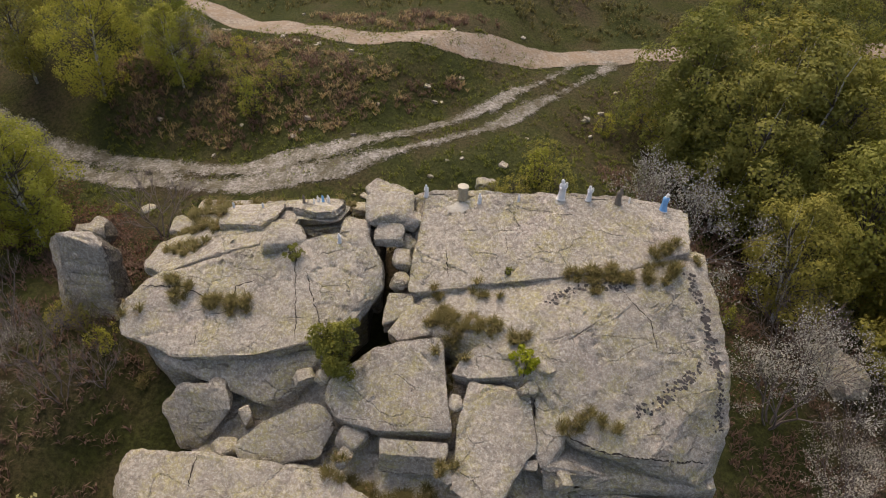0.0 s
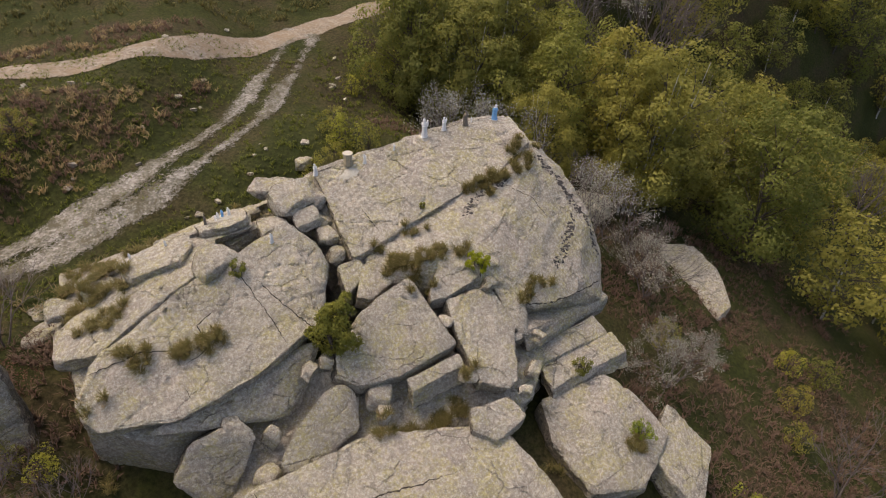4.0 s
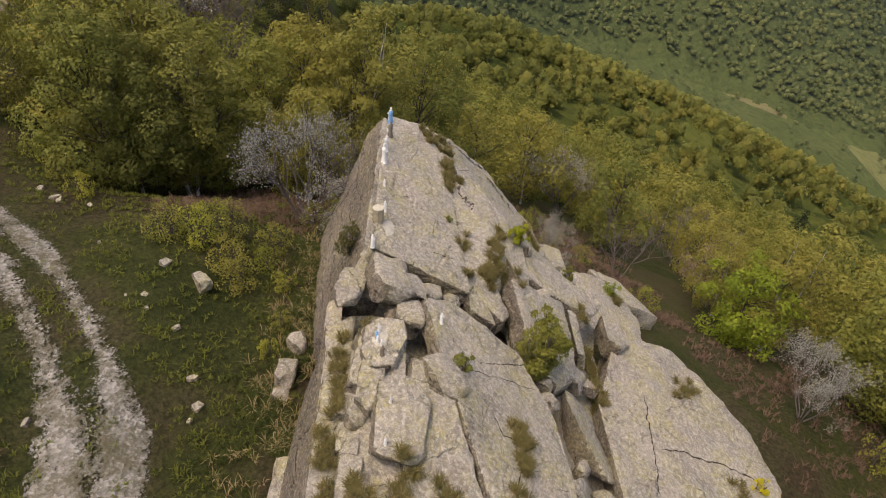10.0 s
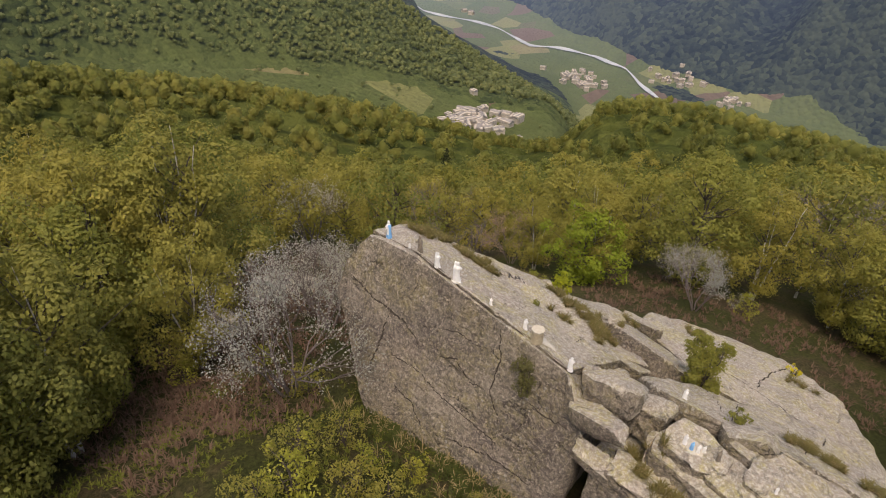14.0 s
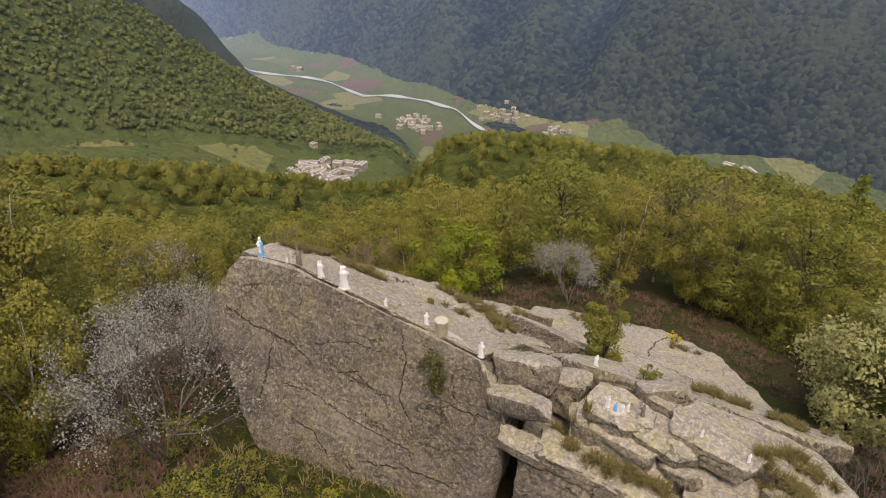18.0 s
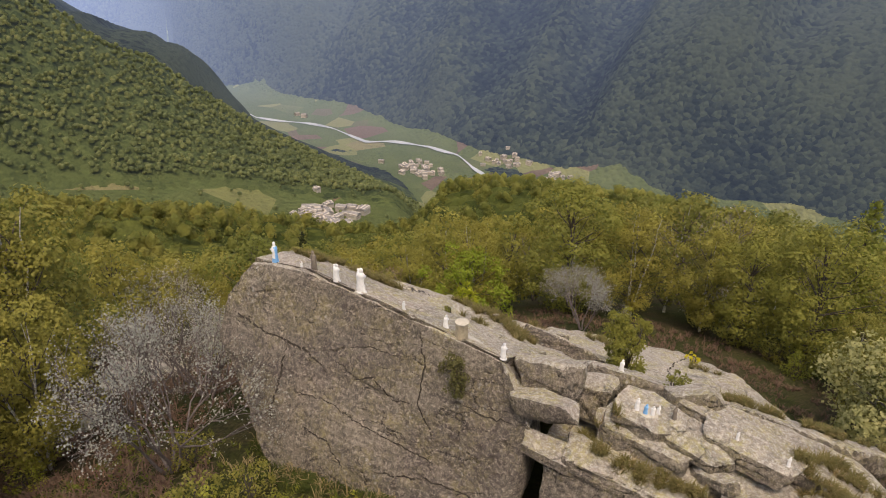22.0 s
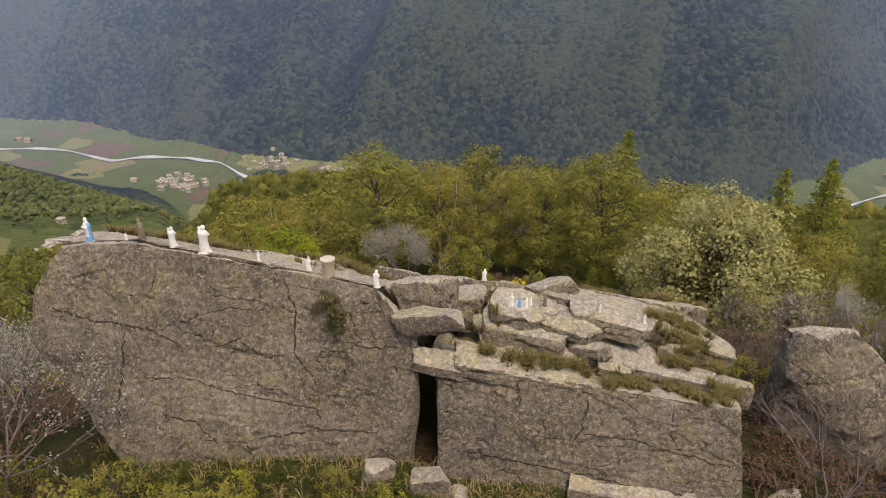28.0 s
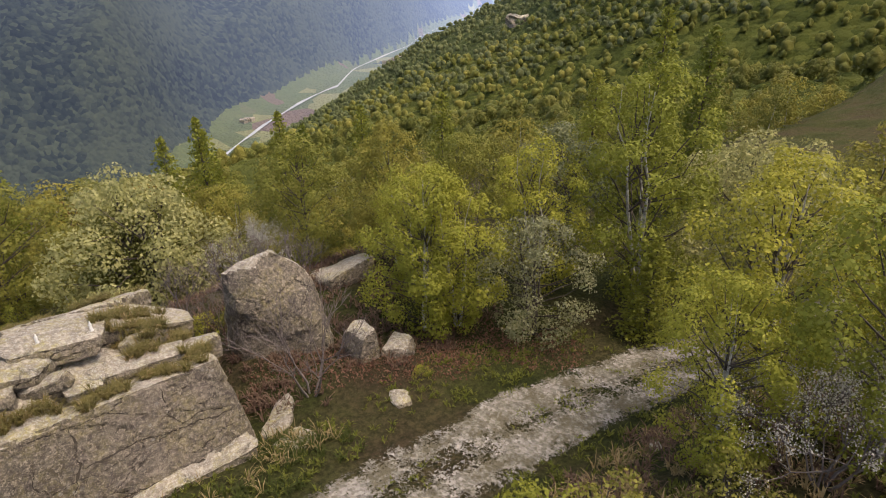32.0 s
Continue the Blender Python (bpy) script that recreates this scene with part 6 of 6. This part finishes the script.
def litter():
    """Fallen leaves lying under the trees."""
    rg = np.random.default_rng(15)
    cloud = Cloud()
    for x, y, rad, n in [(-15.5, 0.2, 1.6, 260), (-17.2, 1.6, 1.4, 200), (-21.0, 2.2, 2.2, 500), (-23.0, 4.6, 1.8, 320), (-19.0, 2.8, 1.4, 160), (-14.0, -0.8, 1.2, 120), (15.0, 7.5, 2.5, 260), (17.0, 2.0, 2.5, 200)]:
        for _ in range(n):
            a, r = rg.uniform(0, 6.28), rad * math.sqrt(rg.uniform(0, 1))
            px, py = x + r * math.cos(a), y + r * math.sin(a)
            cloud.leaves(rg, (px, py, quick_z(px, py) + 0.05), 4, (0.12, 0.12, 0.015), 0.055)
    ob = new("leaf_litter", cloud.mesh("leaf_litter", LITTER))
    tagged(ob, "reddish fallen leaves under the trees", "leaves", kind="stuff")


litter()


# ---------------------------------------------------------------- figures and small things on the rock
def lathe(profile, sides=16, squash=0.8, bend=None):
    bm = bmesh.new()
    rings = []
    for r, z in profile:
        rings.append([bm.verts.new((r * math.cos(2 * math.pi * k / sides), r * squash * math.sin(2 * math.pi * k / sides), z)) for k in range(sides)])
    for a, b in zip(rings, rings[1:]):
        for k in range(sides):
            bm.faces.new((a[k], a[(k + 1) % sides], b[(k + 1) % sides], b[k]))
    bm.faces.new(rings[0][::-1])
    bm.faces.new(rings[-1])
    return bm


WHITE = plain("white_plaster", (0.78, 0.77, 0.74), (0.66, 0.65, 0.62), 12.0, 0.7, 0.3, 0.2, 0.01)
BLUE = plain("faded_blue_paint", (0.13, 0.34, 0.62), (0.20, 0.42, 0.68), 10.0, 0.7, 0.3, 0.2, 0.01)
STONE_BROWN = plain("brown_stone", (0.24, 0.20, 0.155), (0.15, 0.125, 0.10), 9.0, 0.9, 0.15, 0.5, 0.02)
CEMENT = plain("weathered_cement", (0.42, 0.36, 0.25), (0.30, 0.25, 0.17), 8.0, 0.9, 0.15, 0.5, 0.02)
CAP = plain("pale_cement", (0.48, 0.44, 0.35), (0.38, 0.34, 0.27), 8.0, 0.9, 0.15, 0.4, 0.02)
BLEACH = plain("bleached_mortar", (0.47, 0.44, 0.37), (0.36, 0.33, 0.27), 7.0, 0.9, 0.15, 0.5, 0.02)


def figure(name, x, y, height, material, label, turn=0.0, child=False, second=None, group=""):
    """A robed standing statue as one plain shape: plinth, robe, shoulders and covered head."""
    h = height
    prof = [(0.20, 0.0), (0.20, 0.05), (0.165, 0.06), (0.175, 0.12), (0.16, 0.25), (0.14, 0.42), (0.145, 0.55), (0.16, 0.66), (0.155, 0.74), (0.10, 0.80), (0.062, 0.83), (0.078, 0.87), (0.082, 0.92), (0.06, 0.975), (0.02, 1.0)]
    bm = lathe([(r * h, z * h) for r, z in prof], 18, 0.78)
    for v in bm.verts:
        a = math.atan2(v.co.y, v.co.x)
        t = v.co.z / h
        if 0.06 < t < 0.6:
            f = 1 + 0.06 * math.sin(a * 7 + 3 * t) * (0.65 - t)
            v.co.x *= f
            v.co.y *= f
        v.co.x += 0.03 * h * math.sin(t * 4)
    arms = [((0.10, -0.10, 0.62), (0.055, 0.075, 0.05)), ((-0.10, -0.10, 0.62), (0.055, 0.075, 0.05))]
    if child:
        arms += [((0.13, -0.07, 0.72), (0.075, 0.07, 0.12)), ((0.14, -0.08, 0.86), (0.05, 0.05, 0.055))]
    for c, sz in arms:
        res = bmesh.ops.create_icosphere(bm, subdivisions=2, radius=1.0)
        for v in res["verts"]:
            v.co = Vector((v.co.x * sz[0] * h + c[0] * h, v.co.y * sz[1] * h + c[1] * h, v.co.z * sz[2] * h + c[2] * h))
    ob = part(name, bm, material, None, "", True)
    if second:
        ob.data.materials.append(second)
        ob.data.polygons.foreach_set("material_index", [1 if (f.center.z > 0.80 * h or f.center.z < 0.055 * h or (f.center.y < -0.05 * h and f.center.z > 0.3 * h)) else 0 for f in ob.data.polygons])
    ob.matrix_world = Matrix.Translation((x, y, top_of(x, y) - 0.02)) @ Matrix.Rotation(turn, 4, 'Z')
    return tagged(ob, label, "statue", group)


def pad(x, y, rx, ry, name="mortar_bed", label="flat bed of pale mortar on the rock"):
    """A thin uneven cake of mortar under a figure."""
    bm = bmesh.new()
    ring, c = [], bm.verts.new((x, y, top_of(x, y) + 0.018))
    for k in range(18):
        a = 2 * math.pi * k / 18
        f = 1 + 0.6 * noise.noise((x + 1.7 * math.cos(a), y + 1.7 * math.sin(a), 2.0))
        px, py = x + rx * f * math.cos(a), y + ry * f * math.sin(a)
        mx, my = x + rx * f * 0.75 * math.cos(a), y + ry * f * 0.75 * math.sin(a)
        ring.append((bm.verts.new((mx, my, top_of(mx, my) + 0.014)), bm.verts.new((px, py, top_of(px, py) - 0.03))))
    for k in range(18):
        a, b = ring[k], ring[(k + 1) % 18]
        bm.faces.new((c, a[0], b[0]))
        bm.faces.new((a[0], a[1], b[1], b[0]))
    return tagged(part(name, bm, BLEACH, None, "", True), label, "mortar")


ROW = "statues along the ridge"
figure("statue", 9.97, 0.0, 0.86, BLUE, "painted blue-and-white robed statue on the summit", 2.6, False, WHITE, ROW)
figure("statue", 8.1, -0.12, 0.80, STONE_BROWN, "brown stone robed statue on the ridge", 2.9, False, None, ROW)
figure("statue", 6.9, 0.0, 0.72, WHITE, "white plaster robed statue with raised arm", 0.3, True, None, ROW)
figure("statue", 5.78, 0.0, 0.98, WHITE, "tall white plaster statue holding a child", 0.2, True, None, ROW)
figure("figurine", 8.55, 0.05, 0.30, WHITE, "small white kneeling figurine on the ridge", 1.0, False, None, ROW)
figure("figurine", 4.05, -0.15, 0.36, WHITE, "small white figurine on the ridge", 0.5, False, None, ROW)
figure("figurine", 2.42, -0.3, 0.52, WHITE, "white robed figurine beside the cement post", 0.1, False, None, ROW)
figure("figurine", 0.08, 0.0, 0.62, WHITE, "white robed figurine at the slab's corner", 0.0, False, None, ROW)
figure("figurine", -3.04, -2.75, 0.50, WHITE, "lone white figurine on the western slab", 0.4)
figure("figurine", -8.35, -1.15, 0.34, WHITE, "small white figurine on a bleached boulder", 0.9)
figure("figurine", -6.95, -1.2, 0.30, WHITE, "small white figurine on a bleached boulder", 0.2)
pad(-4.45, -0.68, 0.5, 0.28)
for k, (x, y, hh, mt, lab) in enumerate([(-4.15, -0.6, 0.44, WHITE, "white figurine of a small group"), (-4.42, -0.55, 0.38, BLUE, "blue figurine of a small group"), (-4.62, -0.6, 0.36, WHITE, "white figurine of a small group"), (-4.75, -0.75, 0.32, WHITE, "white figurine of a small group"), (-5.2, -0.8, 0.46, STONE_BROWN, "pale brown figurine standing apart")]):
    figure("figurine", x, y, hh, mt, lab, 0.3 * k, group="figurine group")
pad(1.55, -0.5, 0.5, 0.3)
pad(5.75, -0.05, 0.32, 0.22)
post = root("cement_post", "octagonal weathered cement post with a pale top", "post")
post.location = (1.68, -0.08, top_of(1.68, -0.08) - 0.04)
part("shaft", lathe([(0.225, 0), (0.22, 0.3), (0.225, 0.56)], 8, 1.0), CEMENT, post)
part("cap", lathe([(0.235, 0.56), (0.25, 0.57), (0.25, 0.61), (0.235, 0.62)], 8, 1.0), CAP, post, "pale flat top")
round_boulder("stone", (2.95, -5.2, top_of(2.95, -5.2) + 0.1), (0.32, 0.28, 0.34), (0, 10, 20), "small white stone in the grass", 90, 0.08, 0.02)


# shrubs rooted in the rock
def rock_shrub(name, x, y, height, radius, leaf, label, seed, size=0.05, clusters=60, per=40):
    e = broadleaf(name, seed, label, height, radius, leaf, BARK, max(9, clusters // 3), per, size, 5, 0.05, 0.04, 0.32, "shrub", loose=0.8)
    e.location = (x, y, top_of(x, y) - 0.1)
    return e


rock_shrub("green_shrub", -2.05, -6.95, 2.9, 1.0, LEAF_GREEN, "bushy green shrub rooted between the blocks", 101, 0.055, 130, 190)
rock_shrub("broom_bush", 5.0, -6.5, 0.95, 0.5, BROOM, "broom bush in bright yellow flower", 102, 0.05, 60, 70)
rock_shrub("broom_bush", 8.9, -10.4, 0.8, 0.5, LEAF_GREEN, "small green broom in a dark cleft", 103, 0.045, 50, 60)
rock_shrub("broom_bush", 10.4, -13.6, 0.8, 0.6, LEAF_MAPLE, "small green broom on a grassy ledge", 104, 0.045, 60, 60)
rock_shrub("broom_bush", -4.75, -3.5, 0.65, 0.42, LEAF_GREEN, "small green broom growing on the slab", 105, 0.045, 40, 60)
rock_shrub("heather_tuft", 1.2, 0.95, 1.2, 0.62, LEDGE_GREEN, "brown-green heather hanging on the cliff", 106, 0.045, 90, 60)
rock_shrub("broom_bush", -3.6, -17.0, 0.7, 0.45, BROOM, "small broom flowering on the apron edge", 108, 0.045, 40, 60)
rock_shrub("heather_tuft", 4.0, -2.98, 0.3, 0.22, LEAF_GREEN, "small green tuft in the fissure", 107, 0.035, 20, 40)


# ---------------------------------------------------------------- far villages
def house_meshes(seed):
    rg = random.Random(seed)
    w, d, h = rg.uniform(7, 11), rg.uniform(9, 15), rg.uniform(5, 8)
    bm = bmesh.new()
    bmesh.ops.create_cube(bm, size=1, matrix=Matrix.Diagonal((w, d, h + 4, 1)) @ Matrix.Translation((0, 0, 0.5 - 2 / (h + 4))))
    wall = bpy.data.meshes.new("wall")
    bm.to_mesh(wall)
    bm.free()
    wall.materials.append(PLASTER)
    r = w * 0.36
    v = [(-w / 2 - 0.6, -d / 2 - 0.6, h - 0.3), (w / 2 + 0.6, -d / 2 - 0.6, h - 0.3), (w / 2 + 0.6, d / 2 + 0.6, h - 0.3), (-w / 2 - 0.6, d / 2 + 0.6, h - 0.3), (0, -d / 2 - 0.6, h + r), (0, d / 2 + 0.6, h + r)]
    roof = bpy.data.meshes.new("roof")
    roof.from_pydata(v, [], [(0, 4, 5, 3), (1, 2, 5, 4), (0, 1, 4), (3, 5, 2), (0, 3, 2, 1)])
    roof.materials.append(ROOF)
    return wall, roof


HOUSES = [house_meshes(k) for k in range(5)]


def house(az, r, rg, z=None, scale=1.0, label="far stone-roofed house in the valley village"):
    x, y = r * math.cos(radians(az)), r * math.sin(radians(az)) + 2
    zz = land_z(az, r) if z is None else z
    e = root("house", label, "house", "houses of the valley")
    wall, roof = HOUSES[rg.randrange(5)]
    put_part("wall", wall, e)
    put_part("roof", roof, e)
    e.matrix_world = Matrix.Translation((x, y, zz + 0.2)) @ Matrix.Rotation(rg.uniform(0, 3.1), 4, 'Z') @ Matrix.Diagonal((scale, scale, scale, 1))


hr = random.Random(3)
for n, az, daz, r, dr, s in [(46, -47.2, 3.4, 815, 55, 1.0), (34, -56.0, 2.0, 1640, 60, 1.15), (18, -64.3, 2.4, 1720, 30, 1.1), (10, -69.1, 1.5, 1620, 30, 1.1), (10, -84.5, 2.0, 1470, 30, 1.0), (16, -129.8, 1.4, 2680, 80, 1.4), (10, -135.4, 1.0, 3450, 120, 1.6), (8, -124.4, 1.4, 1800, 60, 1.1), (4, -116.3, 0.8, 1960, 30, 1.2), (3, -46, 1, 2250, 40, 1.2)]:
    for _ in range(n):
        deg, far = az + hr.gauss(0, 0.5) * daz, r + hr.gauss(0, 0.6) * dr
        if far < 1000 or land_z(deg, far) < -515:
            house(deg, far, hr, None, s * hr.uniform(0.8, 1.2))
house(-163.0, 640, hr, None, 1.0, "lone pink house on the far slope")
house(-165.0, 650, hr, None, 0.7, "lone farm shed on the far slope")
for az, r in ((-84.5, 1500), (-86.0, 1490)):
    house(az, r, hr, None, 2.4, "long pale factory shed in the valley")


# dark crust streaks on the dome, flake by flake
CRUST = plain("dark_crust", (0.055, 0.048, 0.045), (0.10, 0.09, 0.08), 14.0, 0.9, 0.1, 0.4, 0.01)


def crust(parent, path, count, seed, wide):
    rg = random.Random(seed)
    bm = bmesh.new()
    for _ in range(count):
        t = rg.uniform(0, len(path) - 1.001)
        k = int(t)
        (ax, ay), (bx, by) = path[k], path[k + 1]
        x, y = ax + (bx - ax) * (t - k) + rg.gauss(0, wide), ay + (by - ay) * (t - k) + rg.gauss(0, wide)
        hit = ROCK_TREE.ray_cast(Vector((x, y, 40)), Vector((0, 0, -1)))
        if not hit[0]:
            continue
        n, r = hit[1], rg.uniform(0.025, 0.085)
        u = n.cross(Vector((0.3, 0.8, 0.2))).normalized()
        w = n.cross(u)
        ring = []
        for j in range(7):
            a = 2 * math.pi * j / 7
            rr = r * rg.uniform(0.5, 1.2)
            ring.append(bm.verts.new(hit[0] + n * 0.006 + u * rr * math.cos(a) * 1.5 + w * rr * math.sin(a)))
        bm.faces.new(ring)
    return tagged(part("crust_streak", bm, CRUST, parent), "dark crusty lichen streak on the dome", kind="stuff")


dome = bpy.data.objects["rock_dome"]
crust(dome, [(10.9, -2.6), (11.6, -3.6), (12.1, -4.6), (12.5, -5.6), (12.7, -6.4)], 170, 31, 0.09)
crust(dome, [(9.3, -6.9), (10.2, -6.4), (11.0, -5.8), (11.6, -5.2)], 90, 32, 0.11)
crust(dome, [(5.6, -4.2), (6.3, -3.7), (7.2, -3.4), (8.6, -3.3)], 70, 33, 0.08)


# cracks and joints in the rock: dark jagged seams that taper out
SEAM = plain("crack_shadow_soil", (0.040, 0.034, 0.028), (0.075, 0.062, 0.048), 12.0, 0.95, 0.05, 0.4, 0.01)


ROCK_TREES = {}


def crack(name_of_rock, path, wide, seed):
    """A seam along a path over one rock, laid on its surface, uneven in width."""
    rock = bpy.data.objects[name_of_rock]
    if name_of_rock not in ROCK_TREES:
        ROCK_TREES[name_of_rock] = BVHTree.FromPolygons([v.co for v in rock.data.vertices], [tuple(f.vertices) for f in rock.data.polygons])
    tree = ROCK_TREES[name_of_rock]
    rg = random.Random(seed)
    pts = []
    for a, b in zip(path, path[1:]):
        a, b = Vector(a), Vector(b)
        n = max(2, int((b - a).length / 0.09))
        pts += [a.lerp(b, k / n) for k in range(n)]
    pts.append(Vector(path[-1]))
    bm, prev, drift = bmesh.new(), None, 0.0
    for k, p in enumerate(pts):
        where, normal = tree.find_nearest(p)[:2]
        ahead = pts[min(k + 1, len(pts) - 1)] - pts[max(k - 1, 0)]
        side = normal.cross(ahead).normalized()
        drift = 0.7 * drift + rg.gauss(0, 0.022)
        w = 0.6 * wide * (0.25 + min(1.0, 0.22 * min(k, len(pts) - 1 - k))) * rg.uniform(0.5, 1.5)
        ring = []
        for f in (-0.5, 0.5):
            hit, hn = tree.find_nearest(where + side * (drift + f * w))[:2]
            ring.append(bm.verts.new(hit + hn * 0.006))
        if prev:
            bm.faces.new((prev[0], prev[1], ring[1], ring[0]))
        prev = ring
    return part("crack", bm, SEAM, rock, "dark crack in the stone")


WEST_SLAB, APRON, CLIFF, WEST_BLOCK = "rock_slab.001", next(o.name for o in ROCKS if o.get("label", "").startswith("broad lichen")), "cliff_wall", "rock_block.001"
crack(WEST_SLAB, [(-4.76, -3.42, -1.53), (-4.51, -4.4, -2.19), (-4.1, -5.57, -2.92), (-3.97, -6.35, -3.39)], 0.045, 1)
crack(WEST_SLAB, [(-7.99, -6.63, -3.61), (-7.8, -7.13, -3.86)], 0.05, 2)
crack(WEST_SLAB, [(-4.13, -3.98, -1.9), (-3.25, -5.37, -2.84), (-2.3, -6.6, -3.6)], 0.05, 3)
crack(WEST_SLAB, [(-6.1, -4.5, -2.23), (-6.84, -4.84, -2.43), (-6.82, -5.75, -2.97), (-7.55, -5.88, -3.16)], 0.05, 4)
crack(WEST_SLAB, [(-10.8, -5.2, -2.8), (-9.2, -5.1, -2.7), (-7.4, -5.5, -2.8)], 0.06, 5)
crack("rock_slab", [(1.37, -2.22, -1.14), (1.61, -3.33, -1.71)], 0.05, 6)
crack("rock_slab", [(3.6, -1.2, -0.4), (3.9, -2.0, -0.9), (3.8, -2.5, -1.1)], 0.03, 7)
crack("rock_dome", [(6.65, -7.98, -4.6), (8.16, -8.14, -5.01), (10.29, -7.91, -5.29), (12.42, -7.16, -5.96)], 0.09, 8)
crack("rock_dome", [(8.4, -3.4, -1.1), (9.6, -4.3, -1.7), (10.0, -5.2, -2.4)], 0.04, 9)
crack(APRON, [(-6.81, -10.05, -6.55), (-6.75, -11.31, -7.04)], 0.07, 10)
crack(APRON, [(-0.22, -12.4, -7.39), (-2.33, -12.05, -7.18), (-5.65, -11.61, -7.12)], 0.07, 11)
crack(APRON, [(-3.19, -12.36, -7.37), (-2.95, -13.8, -7.96), (-2.97, -15.78, -8.76), (-3.2, -17.39, -9.33)], 0.09, 12)
crack(CLIFF, [(11.2, 1.4, -1.3), (9.96, 1.43, -1.51), (9.22, 1.47, -1.57), (8.17, 1.47, -1.69), (7.11, 1.35, -1.76)], 0.10, 13)
crack(CLIFF, [(5.06, 1.51, -2.1), (4.29, 1.33, -1.85), (3.44, 1.42, -2.33), (2.62, 1.41, -2.14)], 0.08, 14)
crack(CLIFF, [(8.2, 1.52, -1.78), (8.11, 2.23, -3.31), (8.13, 2.83, -4.71)], 0.10, 15)
crack(CLIFF, [(2.99, 0.43, 0.11), (2.52, 0.87, -0.82), (2.43, 1.38, -2.0), (2.14, 1.51, -2.35), (1.57, 1.77, -2.99)], 0.07, 16)
crack(CLIFF, [(6.65, 2.52, -4.16), (5.5, 2.6, -4.26), (4.54, 2.87, -4.96)], 0.06, 17)
crack(CLIFF, [(7.68, 1.4, -1.66), (6.91, 1.45, -1.94), (6.1, 1.57, -2.27)], 0.05, 18)
crack(CLIFF, [(5.9, 1.2, -1.2), (4.6, 1.0, -0.9), (3.2, 0.9, -0.8)], 0.04, 19)
crack(CLIFF, [(7.4, 2.1, -3.2), (5.6, 2.0, -3.1), (3.4, 2.2, -3.4), (1.4, 2.1, -3.6)], 0.05, 20)
crack(CLIFF, [(0.9, 1.2, -1.6), (0.0, 1.3, -1.7), (-0.9, 1.2, -1.6)], 0.06, 21)
crack(CLIFF, [(3.4, 2.6, -4.6), (1.6, 2.4, -4.2), (-0.4, 2.2, -4.1)], 0.07, 22)
crack(WEST_BLOCK, [(-3.72, 1.58, -2.78), (-3.98, 1.29, -2.07)], 0.05, 23)
crack(WEST_BLOCK, [(-6.7, 1.26, -2.43), (-6.6, 1.71, -3.35), (-6.26, 2.0, -3.97)], 0.08, 24)
crack(WEST_BLOCK, [(-9.19, 1.17, -2.53), (-9.11, 1.51, -3.33), (-9.46, 1.72, -3.81)], 0.05, 25)
crack(WEST_BLOCK, [(-6.6, 1.76, -3.52), (-8.15, 1.74, -3.6), (-9.89, 1.74, -3.91), (-11.14, 1.73, -4.15)], 0.06, 26)
crack(WEST_BLOCK, [(-2.91, 2.1, -4.51), (-4.71, 2.19, -4.56), (-6.43, 2.25, -4.63), (-8.14, 2.33, -4.8), (-10.82, 2.47, -4.92)], 0.07, 27)
crack(WEST_BLOCK, [(-5.6, 1.5, -2.9), (-5.4, 1.7, -3.4), (-5.8, 1.9, -3.8)], 0.05, 28)
